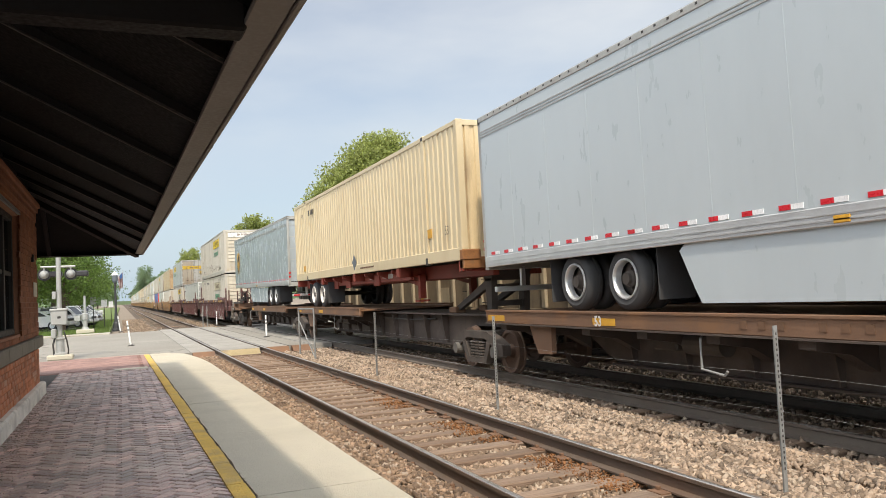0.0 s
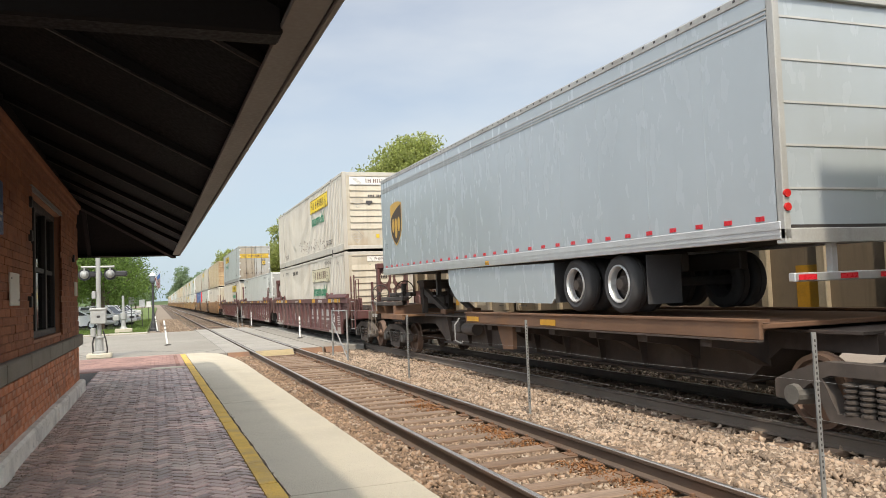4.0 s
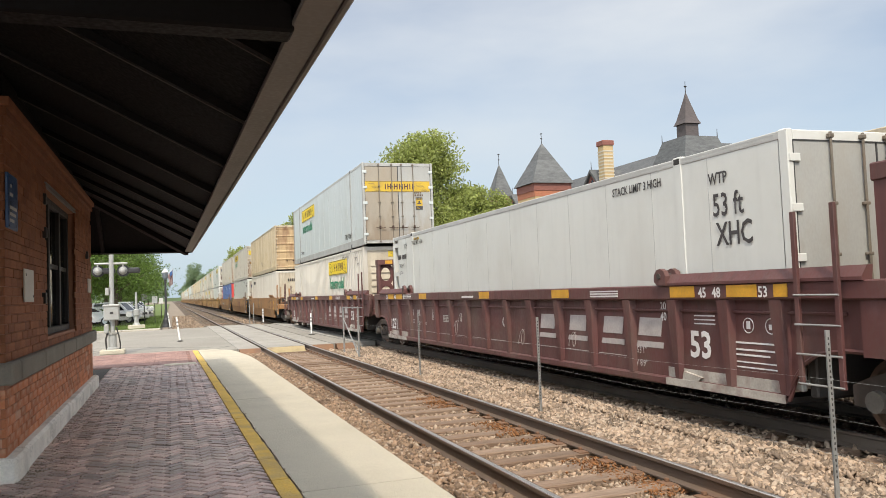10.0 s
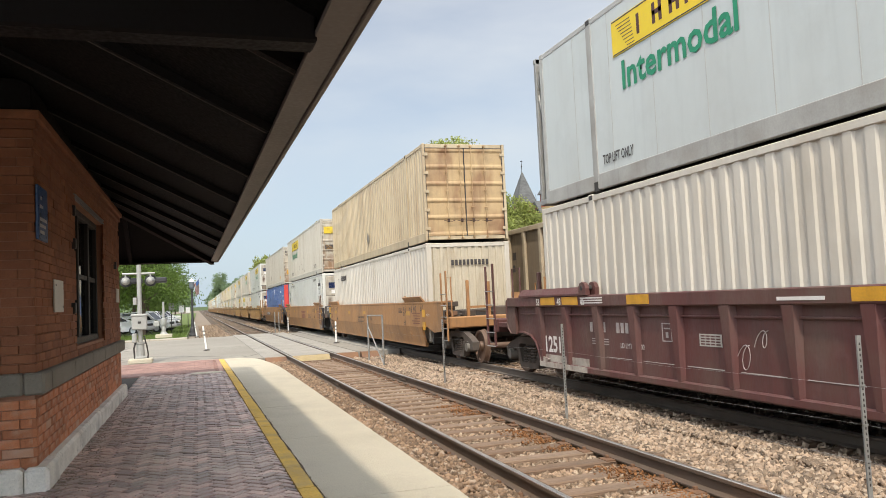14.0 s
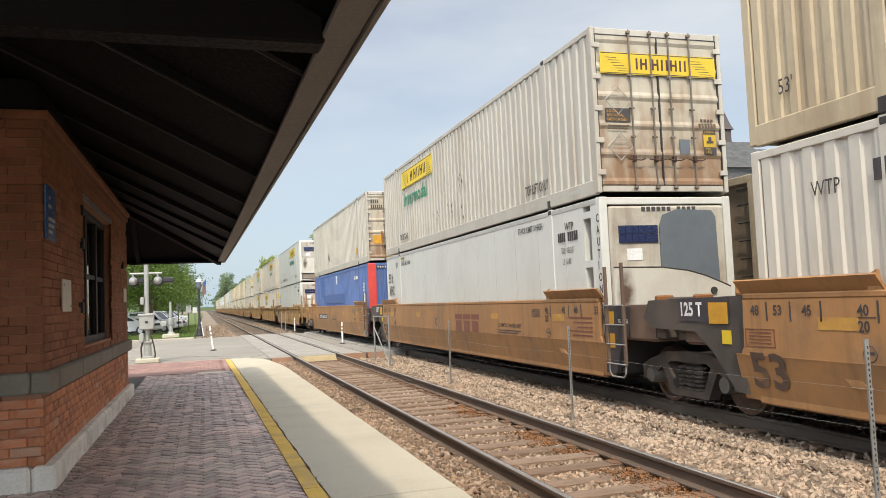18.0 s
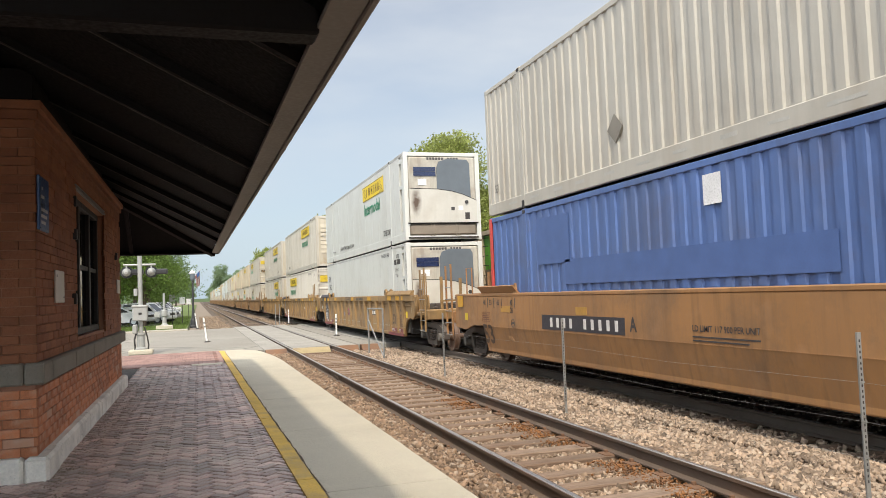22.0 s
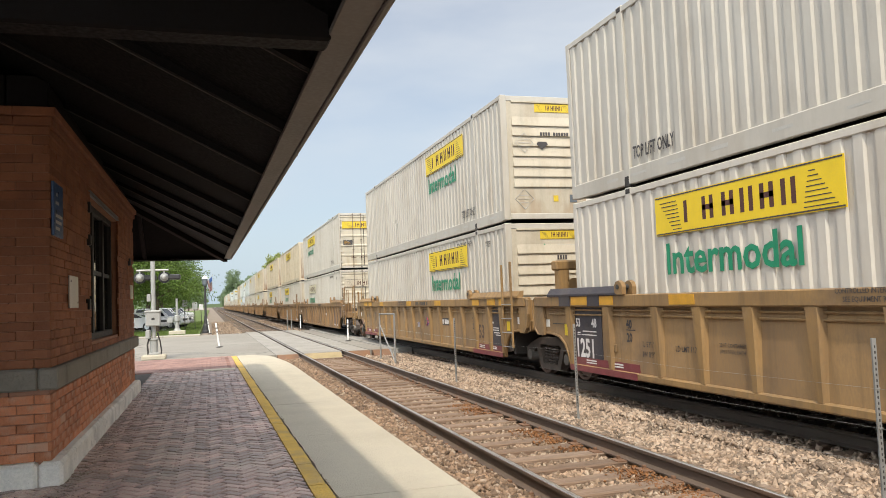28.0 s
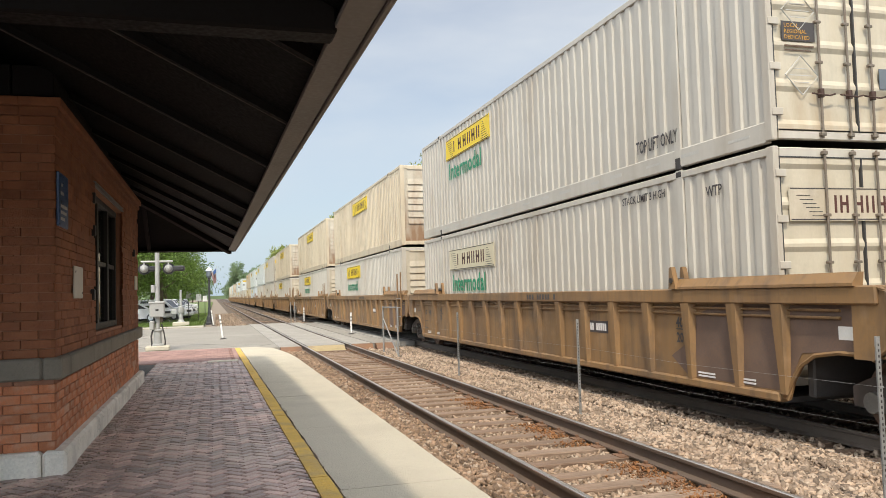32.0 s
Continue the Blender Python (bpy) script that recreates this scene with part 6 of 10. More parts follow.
def well_unit(paint, kind, head=False, tail=False, dark="", chalk_y=None):
    """One well of an articulated car; y = 0 is the near end of its container."""
    names = {maroon: "maroon", ochre: "brown yellow", yellow_car: "faded yellow", rust_car: "rusty brown"}
    style = "with ribbed side walls" if kind == "ribs" else "with smooth side walls"
    ob = thing("well_car", f"{names[paint]} dirty steel well car {style}", "rail car", "train cars")
    ribs = kind == "ribs"
    ye0, ye1 = -1.45, CL + 1.45
    top, chord, bot, hx = (1.64, 1.45, 0.36, 1.53) if ribs else (1.62, 1.55, 0.36, 1.53)
    arch = [(-0.05, bot), (-0.14, 0.58), (-0.28, 0.76), (-0.5, 0.89), (-0.85, 0.94), (ye0, 0.94)] if ribs else [(-0.28, bot), (-0.1, 0.62), (-0.04, 1.0)]
    head_end = [(ye0, chord)] if ribs else [(-0.02, chord)]
    over = [(0.05, bot), (-0.2, 0.5), (-0.6, 0.68), (-1.2, 0.77), (-1.9, 0.82), (-1.9, chord)]
    low_end, high_end = (over if head and not ribs else arch + head_end), (over if tail and not ribs else arch + head_end)
    prof = low_end + [(CL - p, q) for p, q in high_end[::-1]]
    for sx in (-1, 1):
        wall_x = sorted((sx * (hx - 0.14), sx * (hx - 0.1))) if ribs else sorted((sx * hx, sx * (hx - 0.06)))
        outline = prof if ribs else [(p, 0.9 if q < 0.72 else q) for p, q in prof]
        side = part("side_wall", Shape().prism(outline, "x", *wall_x), yellow_panel if paint is yellow_car else paint, ob)
        y0, y1 = (ye0 if ribs else -1.9 if head else -0.02), (ye1 if ribs else CL + 1.9 if tail else CL + 0.02)
        part("top_chord", Shape().box(*sorted((sx * (hx - 0.17), sx * (hx + 0.006))), y0, y1, chord, top, 0.015), paint, ob)
        part("bottom_sill", Shape().box(*sorted((sx * (hx - 0.2), sx * (hx - (0.05 if ribs else 0.1)))), 0.05, CL - 0.05, bot - 0.04, bot + 0.07, 0.02), paint, ob)
        if ribs:
            for y in ([-0.02, 0.85, 1.85] + [2.93 + 1.09 * i for i in range(10)] + [13.85, 15.0, 16.1] if paint is maroon else [-0.02, 0.8] + [1.8 + 1.04 * i for i in range(12)] + [14.7, 16.1]):
                rb = Shape().add([(sx * (hx - 0.1), y - 0.08, bot + 0.06), (sx * (hx - 0.1), y + 0.08, bot + 0.06), (sx * (hx - 0.05), y - 0.04, bot + 0.06), (sx * (hx - 0.05), y + 0.04, bot + 0.06),
                                  (sx * (hx - 0.1), y - 0.13, chord), (sx * (hx - 0.1), y + 0.13, chord), (sx * (hx + 0.0), y - 0.09, chord), (sx * (hx + 0.0), y + 0.09, chord)],
                                 [(0, 2, 6, 4), (2, 3, 7, 6), (3, 1, 5, 7), (0, 1, 3, 2), (4, 6, 7, 5)])
                part("side_post", rb, paint, side)
            for z in (1.37, 1.29) if paint is not maroon else (1.29,):
                part("side_rail", Shape().box(*sorted((sx * (hx - 0.105), sx * (hx - 0.065))), -0.9, CL + 0.9, z, z + 0.03, 0.008), paint, side)
            part("arch_lip", Shape().path([(sx * (hx - 0.09), p, q) for p, q in arch], 0.025, 5), paint, side)
            part("arch_lip", Shape().path([(sx * (hx - 0.09), CL - p, q) for p, q in arch], 0.025, 5), paint, side)
        else:
            a, b = (0.05 if head else -0.2), (CL - 0.05 if tail else CL + 0.2)
            part("lower_panel", Shape().prism([(sx * hx, 0.898), (sx * (hx - 0.06), 0.898), (sx * (hx - 0.17), bot), (sx * (hx - 0.11), bot)], "y", a, b), paint, side, "side panel leaning inwards")
            part("weld_line", Shape().box(*sorted((sx * (hx - 0.004), sx * (hx + 0.004))), a, b, 0.894, 0.904), paint, side)
            for y in (1.3, CL - 1.75):
                part("lift_lug", Shape().prism([(y, 0.64), (y + 0.2, 0.64), (y + 0.46, 0.84), (y + 0.26, 0.86)], "x", *sorted((sx * (hx - 0.1), sx * (hx - 0.035)))), paint, side)
        for a, b in ((-1.2, 2.0), (CL - 2.0, CL + 0.75)) if ribs else ((-0.1, 2.0), (CL - 2.0, CL + 0.1)):
            if not ribs:
                lean = Shape().prism([(sx * (hx - 0.1), top - 0.004), (sx * (hx - 0.05), top - 0.004), (sx * (hx + 0.06), top + 0.15), (sx * (hx + 0.04), top + 0.165)], "y", a, b)
                part("end_flange", lean, paint, ob, "thin guide plate leaning outwards")
                yk = b - 0.12 if a < 0 else a + 0.02
                part("guide_lug", Shape().prism([(yk, top), (yk + 0.16, top), (yk + 0.12, top + 0.16), (yk + 0.04, top + 0.2)], "x", *sorted((sx * (hx - 0.06), sx * (hx - 0.02)))), paint, ob)
                continue
            fl = Shape().prism([(sx * (hx - 0.1), top - 0.004), (sx * (hx + 0.03), top - 0.004), (sx * (hx + 0.03), top + 0.03), (sx * (hx - 0.05), top + 0.14), (sx * (hx - 0.12), top + 0.14)], "y", a, b)
            part("end_flange", fl, purple_dark if (dark == "far" and a > 5) else paint, ob)
            yk = b if a < 0 else a
            hook = [(yk - 0.13, top), (yk - 0.14, top + 0.12), (yk - 0.1, top + 0.19), (yk - 0.02, top + 0.22), (yk + 0.06, top + 0.2), (yk + 0.12, top + 0.13), (yk + 0.12, top + 0.05), (yk + 0.06, top)]
            if paint is rust_car:
                hook = [(yk - 0.1, top), (yk + 0.08, top), (yk + 0.05, top + 0.3), (yk, top + 0.31)]
            lk = part("lock_guide", Shape().prism(hook, "x", *sorted((sx * (hx - 0.2), sx * (hx - 0.13)))).prism(hook, "x", *sorted((sx * (hx - 0.02), sx * (hx + 0.05)))), paint, ob)
            part("lock_pin", Shape().tube((sx * (hx - 0.2), yk, top + 0.12), (sx * (hx + 0.065), yk, top + 0.12), 0.04, n=10), dark_steel, lk)
    part("well_floor", Shape().box(-1.35, 1.35, 0.1, CL - 0.1, 0.3, 0.36), dark_steel, ob)
    for a, b, d in ((ye0, 0.0, -1), (CL, ye1, 1)):
        part("end_platform", Shape().box(-1.36, 1.36, a, b, 0.95, 1.16, 0.02), paint if ribs else sill_film, ob)
        # bulkhead takes a near-black colour for the shade inside the wheel arch
        part("end_bulkhead", Shape().box(-1.3, 1.3, (b - 0.32 if a < 0 else a + 0.2), (b - 0.2 if a < 0 else a + 0.32), 0.4, 1.35, 0.02), dark_steel, ob, "grimy dark end bulkhead")
        part("centre_sill", Shape().box(-0.35, 0.35, a - (0.4 if a < 0 else 0), b + (0.4 if a > 0 else 0), 0.68, 0.98, 0.03), dark_steel, ob)
        e = a if d < 0 else b
        for sx in (-1, 1):
            br = [(e, top - 0.02), (e + d * 0.1, top - 0.06), (e + d * 0.13, 1.3), (e + d * 0.06, 1.02), (e - d * 0.1, 0.9), (e - d * 0.34, 0.9), (e - d * 0.34, top - 0.02)]
            if ribs:
                part("end_bracket", Shape().prism(br, "x", *sorted((sx * 1.44, sx * 1.5))), paint, ob)
                part("end_bracket", Shape().prism(br, "x", *sorted((sx * 1.04, sx * 1.1))), paint, ob)
                part("bracket_web", Shape().box(*sorted((sx * 1.1, sx * 1.44)), *sorted((e - d * 0.3, e - d * 0.26)), 0.92, top - 0.06), paint, ob)
                part("bracket_lip", Shape().path([(sx * 1.5, p, q) for p, q in br[:5]], 0.022, 5), paint, ob)
            else:
                part("end_plate", Shape().box(*sorted((sx * 1.33, sx * 1.38)), *sorted((e, e - d * 0.75)), 0.98, 1.5, 0.01), sill_film, ob, "grimy brown end plate")
                part("end_beam", Shape().box(*sorted((sx * 0.9, sx * 1.36)), *sorted((e - d * 0.1, e + d * 0.22)), 1.0, 1.22, 0.02), hitch_grey, ob)
                for k, (dy, z, w) in enumerate(((-0.25, 1.2, 0.16), (0.0, 1.36, 0.2), (0.2, 1.22, 0.14), (-0.1, 1.52, 0.12), (0.3, 1.46, 0.15))):
                    y = e + d * dy
                    part("brake_valve", Shape().box(*sorted((sx * 1.0, sx * (1.18 + 0.03 * k))), y - w / 2, y + w / 2, z, z + w * 0.9, 0.02), (worn_orange, truck_steel, flat_rust)[k % 3], ob, "rusty brake valve")
                part("brake_pipe", Shape().path([(sx * 1.24, e - d * 0.5, 1.3), (sx * 1.28, e - d * 0.1, 1.52), (sx * 1.24, e + d * 0.25, 1.42), (sx * 1.2, e + d * 0.5, 1.2)], 0.022, 6), flat_rust, ob)
        gear = Shape().path([(-0.9, e, 1.22), (-0.5, e + d * 0.1, 1.34), (0.2, e, 1.26), (0.9, e + d * 0.05, 1.3)], 0.03).box(-0.8, -0.45, e - 0.2, e + 0.2, 1.16, 1.36, 0.03).box(0.1, 0.5, e - 0.15, e + 0.25, 1.16, 1.42, 0.03)
        part("brake_gear", gear, truck_steel, ob, "dusty brake rods and cylinders")
    sx0 = -hx + 0.1 if ribs else -hx
    fz0, fz1 = (chord + 0.03, top - 0.02) if ribs else (1.2, 1.32)
    fx = -hx - (0.006 if ribs else 0.0)
    mk = [(-0.23, -0.03), (0.23, 0.73), (1.33, 1.83), (4.6, 5.2), (8.0, 8.55), (12.2, 12.8), (14.4, 15.0), (15.3, 15.9)] if ribs else [(1.27, 1.75), (7.96, 8.41) if head else (4.56, 5.02), (11.1, 11.5), (14.45, 14.98)]
    for a, b in mk if paint is not rust_car else ():
        part("reflector", Shape().box(fx - 0.008, fx, a, b, fz0, fz1) if ribs else Shape().box(fx - 0.006, fx, a, b, 1.22, 1.35), orange_sign if ribs else faint_orange, ob, "worn yellow reflective marker")
    if paint is maroon:
        lm = white_letter
        for a, tx in ((0.21, "53"), (0.99, "48"), (1.25, "45"), (CL - 0.05, "53"), (CL - 0.95, "48"), (CL - 1.85, "45")):
            side_text(tx, 0.17, a, fz0, lm, ob, fx - 0.003, 0.9, 0.004)
        for y in (2.22, CL - 2.1):
            for tx, z in (("20", 1.31), ("40", 1.17)):
                side_text(tx, 0.16, y, z, lm, ob, sx0 - 0.002, 0.85, 0.003)
        side_text("53", 0.46, 1.61, 0.73, lm, ob, sx0 - 0.006, 0.95, 0.012)
        for y in (5.9, 4.82, 3.74, 2.78):
            part("railway_mark", Shape().prism([(y - 0.6, 1.2), (y - 0.06, 1.2), (y, 0.95), (y - 0.54, 0.95)], "x", sx0 - 0.006, sx0), faded_mark, ob, "faded white slanted block of the railway's mark")
            part("mark_underline", Shape().prism([(y - 0.6, 0.87), (y + 0.02, 0.87), (y + 0.06, 0.79), (y - 0.58, 0.79)], "x", sx0 - 0.006, sx0), faded_mark, ob)
        side_text("LD LMT 117700", 0.115, 13.24, 0.8, lm, ob, sx0 - 0.002, 0.9)
        side_text("IL 53'1\"", 0.13, 2.95, 0.7, lm, ob, sx0 - 0.002, 0.9)
        side_text("IW 8'9\"", 0.13, 2.95, 0.52, lm, ob, sx0 - 0.002, 0.9)
        for k in range(4):
            part("reporting_mark", Shape().box(sx0 - 0.006, sx0, 14.11 - k * 0.14, 14.2 - k * 0.14, 1.03, 1.19), faded_mark, ob)
        for k in range(5):
            part("reporting_mark", Shape().box(sx0 - 0.006, sx0, 13.25 - k * 0.137, 13.34 - k * 0.137, 1.03, 1.19), faded_mark, ob)
        bars_side([(13.6, 14.15, z, z + 0.014) for z in (0.83, 0.87, 0.91)], faded_mark, ob, sx0)
        bars_side([(y + 0.18, y + 0.95, 0.63, 0.64) for y in [2.93 + 1.09 * i for i in range(10)]], faded_mark, ob, sx0, "scratch_line")
        bars_side([(13.55, 14.3, z, z + 0.02) for z in (1.5, 1.54, 1.58)], lm, ob, fx)
        bars_side([(11.83, 12.07, 1.19, 1.205), (11.83, 12.07, 0.945, 0.96), (11.83, 11.845, 0.96, 1.19), (12.055, 12.07, 0.96, 1.19), (11.88, 12.02, 1.12, 1.14), (11.92, 11.98, 1.0, 1.08)], faded_mark, ob, sx0, "plate_box")
        grid = part("data_label", Shape().box(sx0 - 0.006, sx0, 10.75, 11.21, 0.92, 1.08), faint_label, ob, "pale gridded data label")
        bars_side([(10.78 + k * 0.105, 10.86 + k * 0.105, z, z + 0.018) for k in range(4) for z in (0.94, 0.975, 1.01, 1.045)], maroon, grid, sx0 - 0.005)
        for y, z, r in ((10.24, 0.82, 0.15), (6.6, 0.75, 0.14), (9.9, 1.05, 0.1), (4.6, 0.8, 0.12)):
            loop = [(sx0 - 0.005, y + r * 0.7 * math.sin(a * 0.9) + 0.02 * a, z + r * math.cos(a)) for a in [0.45 * k for k in range(22)]]
            part("chalk_scribble", Shape().path(loop, 0.006, 4), faded_mark, ob, "white chalk scribble")
        side_text("1251", 0.4, 16.05, 0.62, lm, ob, sx0 - 0.002, 0.95, 0.012)
        for a, b in ((-0.05, 2.1), (14.3, 16.2)):
            part("dust_patch", Shape().box(-hx + 0.044, -hx + 0.052, a, b, bot - 0.03, bot + 0.065).box(sx0 - 0.006, sx0, a, b, bot + 0.065, bot + 0.2), dusty_white, ob, "pale scuffed patch on the sill")
            y = 0.1 * a + 0.9 * b if a > 5 else 0.25 * a + 0.75 * b
            part("lift_lug", Shape().prism([(y - 0.2, bot + 0.12), (y + 0.16, bot + 0.17), (y + 0.2, bot + 0.02), (y - 0.02, bot - 0.02)], "x", sx0 - 0.045, sx0), dusty_white, ob)
        bars_side([(0.0, 0.75, 0.94, 0.96), (0.05, 0.78, 0.86, 0.88), (0.2, 0.78, 0.8, 0.82), (0.1, 0.75, 0.72, 0.735), (0.0, 0.75, 0.66, 0.675), (1.1, 1.5, 1.24, 1.255), (1.1, 1.5, 1.19, 1.205), (1.1, 1.5, 1.14, 1.155), (0.49, 0.55, 1.11, 1.2), (0.13, 0.19, 1.11, 1.17)], lm, ob, sx0)
        for y in (0.52, 0.16):
            part("ring_mark", Shape().path([(sx0 - 0.003, y + 0.085 * math.cos(a), 1.15 + 0.085 * math.sin(a)) for a in [math.pi * k / 8 for k in range(17)]], 0.006, 4), lm, ob)
        bars_side([(3.1, 3.9, 1.49, 1.515), (3.1, 3.9, 1.53, 1.55), (3.1, 3.9, 1.565, 1.585), (8.9, 9.6, 1.5, 1.54)], lm, ob, fx)
    elif ribs:
        lm = dark_letter
        for y, tx in ((15.86, "53"), (15.42, "48"), (14.72, "45")):
            if dark != "far":
                side_text(tx, 0.19, y, 1.02, lm, ob, sx0 - 0.002, 0.9, 0.006)
        for y in (14.2, 2.15):
            side_text("40", 0.19, y, 1.11, lm, ob, sx0 - 0.002, 0.9, 0.006)
            side_text("20", 0.19, y, 0.9, lm, ob, sx0 - 0.002, 0.9, 0.006)
            bars_side([(y - 0.26, y, 1.075, 1.09)], lm, ob, sx0)
        plain = paint is rust_car
        if not plain:
            side_text("53", 0.44, 1.55 if dark != "near" else 1.7, 0.7, stencil_brown, ob, sx0 - 0.004, 0.95, 0.014)
        if dark != "near" and not plain:
            side_text("45", 0.15, 0.5, 1.1, lm, ob, sx0 - 0.002, 0.9, 0.004)
            db = part("data_box", Shape().box(sx0 - 0.006, sx0, 0.12, 0.56, 0.62, 1.02), rust_car, ob, "faded brown data box with a dark border")
            bars_side([(0.14, 0.54, 0.99, 1.005), (0.14, 0.54, 0.635, 0.65), (0.14, 0.155, 0.65, 0.99), (0.525, 0.54, 0.65, 0.99), (0.26, 0.48, 0.84, 0.86), (0.26, 0.44, 0.78, 0.8), (0.18, 0.5, 0.7, 0.715)], stencil_brown, db, sx0 - 0.006)
        if plain:
            part("grime_film", Shape().prism([(-1.2, 0.98), (-0.3, 0.9), (0.0, 0.45), (1.9, 0.45), (2.3, 0.7), (1.7, 1.0), (1.9, 1.2), (1.2, 1.44), (-1.2, 1.44)], "x", sx0 - 0.004, sx0), sill_film, ob, "dark brown grime film")
        part("access_plate", Shape().box(sx0 - 0.02, sx0, 14.52, 14.82, 0.72, 0.84, 0.006), paint, ob)
        for a, b in ((-0.02, 2.0), (13.85, 16.15)) if not plain else ():
            part("maroon_band", Shape().box(-hx + 0.036, -hx + 0.044, a, b, bot - 0.035, bot + 0.065).box(sx0 - 0.006, sx0, a, b, bot + 0.065, bot + 0.2), maroon_patch, ob, "faded maroon band along the sill")
        bars_side([(a, a + 0.36, z, z + 0.022) for a in (0.5, 1.3, 14.35, 15.25) for z in (bot + 0.11, bot + 0.15)], white_letter, ob, sx0 - 0.006)
        for y in (-0.3, CL + 0.2) if not plain else ():
            part("yellow_plate", Shape().box(sx0 - 0.008, sx0, y - 0.09, y + 0.09, 0.92, 1.12), yellow_sign, ob)
        part("paper_label", Shape().box(sx0 - 0.006, sx0, -1.15, -0.85, 1.08, 1.22), notice_paper, ob, "pale paper label")
        part("paper_label", Shape().box(sx0 - 0.006, sx0, CL + 0.95, CL + 1.2, 1.06, 1.2), notice_paper, ob, "pale paper label")
        bars_side([(CL + 0.3, CL + 0.8, 1.12, 1.135), (CL - 0.25, CL + 0.1, 0.62, 0.64), (CL - 0.6, CL - 0.3, 0.6, 0.62), (15.9 - 0.25, 15.9, 0.82, 0.84)], lm, ob, sx0)
        if not plain:
            side_text("IL 53'1\"", 0.12, 13.74, 0.84, lm, ob, sx0 - 0.002, 0.9)
            side_text("IW 8'9\"", 0.12, 13.74, 0.69, lm, ob, sx0 - 0.002, 0.9)
            side_text("LD LMT 117000", 0.115, 12.86, 0.82, lm, ob, sx0 - 0.002, 0.85, 0.001)
            side_text("20 FT CONTAINER", 0.075, 11.86, 0.93, lm, ob, sx0 - 0.002, 0.85)
            side_text("LIMIT 57500 EACH", 0.075, 11.86, 0.85, lm, ob, sx0 - 0.002, 0.85)
            side_text("CONTROLLED INTERCHANGE CAR", 0.075, 9.75, 1.585, lm, ob, fx - 0.002, 0.9, 0.001)
            side_text("SEE EQUIPMENT REGISTER", 0.075, 9.65, 1.5, lm, ob, fx - 0.002, 0.9, 0.001)
        if chalk_y:
            grid = part("data_label", Shape().box(sx0 - 0.006, sx0, chalk_y + 0.8, chalk_y + 1.25, 0.81, 0.97), faint_label, ob, "pale gridded data label")
            bars_side([(chalk_y + 0.82 + k * 0.105, chalk_y + 0.9 + k * 0.105, z, z + 0.018) for k in range(4) for z in (0.83, 0.865, 0.9, 0.935)], graffiti, grid, sx0 - 0.005)
            bars_side([(y + 0.15, y + 0.9, 0.62, 0.628) for y in [1.8 + 1.04 * i for i in range(12)]], faint_label, ob, sx0, "scratch_line")
        for ys in (4.17,) if plain or dark else (4.17, 11.8):
            part("stencil_plate", Shape().box(sx0 - 0.005, sx0, ys, ys + 0.82, 0.93, 1.13), purple_dark, ob, "dark stencil panel")
            bars_side([(ys + 0.05 + k * 0.075, ys + 0.1 + k * 0.075, 0.97, 1.09) for k in range(10) if k != 5], white_letter, ob, sx0 - 0.004)
        bars_side([(6.0 + k * 0.13, 6.08 + k * 0.13, 1.49, 1.59) for k in range(11) if k not in (1, 7)], lm, ob, fx)
        if chalk_y:
            g = Shape()
            for a in (0, 0.32):
                g.tube((sx0 - 0.003, chalk_y - 0.14 + a * 0.9, 0.86), (sx0 - 0.003, chalk_y + 0.15 - a * 0.9, 1.12), 0.018, n=6)
            part("painted_cross", g, graffiti, ob, "purple painted cross")
            part("cross_edge", Shape().tube((sx0 - 0.006, chalk_y - 0.16, 0.89), (sx0 - 0.006, chalk_y + 0.12, 1.14), 0.009, n=5).tube((sx0 - 0.006, chalk_y + 0.18, 0.89), (sx0 - 0.006, chalk_y + 0.02, 1.02), 0.009, n=5), red_tape, ob)
            side_text("next", 0.1, chalk_y + 0.41, 1.0, lm, ob, sx0 - 0.002, 0.85)
            side_text("load", 0.1, chalk_y + 0.40, 0.91, lm, ob, sx0 - 0.002, 0.85)
        if dark:
            a, b = (-0.05, 1.0) if dark == "near" else (15.0, 16.2)
            dp = part("dark_panel", Shape().box(sx0 - 0.009, sx0, a, b, bot + 0.2, chord - 0.02), purple_dark, ob, "dark painted data panel")
            if dark == "far":
                for q0, q1 in ((a - 0.15, a + 0.28), (b - 0.25, b + 0.2)):
                    part("dark_chord", Shape().box(fx - 0.014, fx - 0.009, q0, q1, chord + 0.004, top - 0.004), purple_dark, ob)
                side_text("53", 0.2, 15.96, 1.1, white_letter, dp, sx0 - 0.008, 0.9, 0.008)
                side_text("48", 0.2, 15.36, 1.1, white_letter, dp, sx0 - 0.008, 0.9, 0.008)
                side_text("1251", 0.44, 16.0, 0.58, white_letter, dp, sx0 - 0.008, 0.85, 0.014)
                bars_side([(15.2, 15.7, 1.01, 1.03), (15.2, 15.75, 0.95, 0.968), (15.8, 15.9, 0.98, 1.0), (15.8, 15.9, 0.95, 0.96)], white_letter, dp, sx0 - 0.008)
            else:
                bars_side([(0.3, 0.66, 0.95, 0.97), (0.3, 0.66, 0.9, 0.92), (0.25, 0.6, 0.84, 0.86), (0.1, 0.5, 0.79, 0.81), (0.62, 0.74, 1.06, 1.1), (0.14, 0.17, 0.95, 1.25)], white_letter, dp, sx0 - 0.008)
    else:
        lm = dark_letter
        for y, tx in ((0.1, "53"), (0.86, "48"), (1.34, "45"), (CL - 0.12, "48"), (CL - 0.5, "53"), (CL - 0.95, "45")):
            side_text(tx, 0.16, y, 1.37, lm, ob, fx - 0.003, 0.9, 0.004)
            bars_side([(y - 0.28, y - 0.26, 1.3, 1.52)], lm, ob, fx)
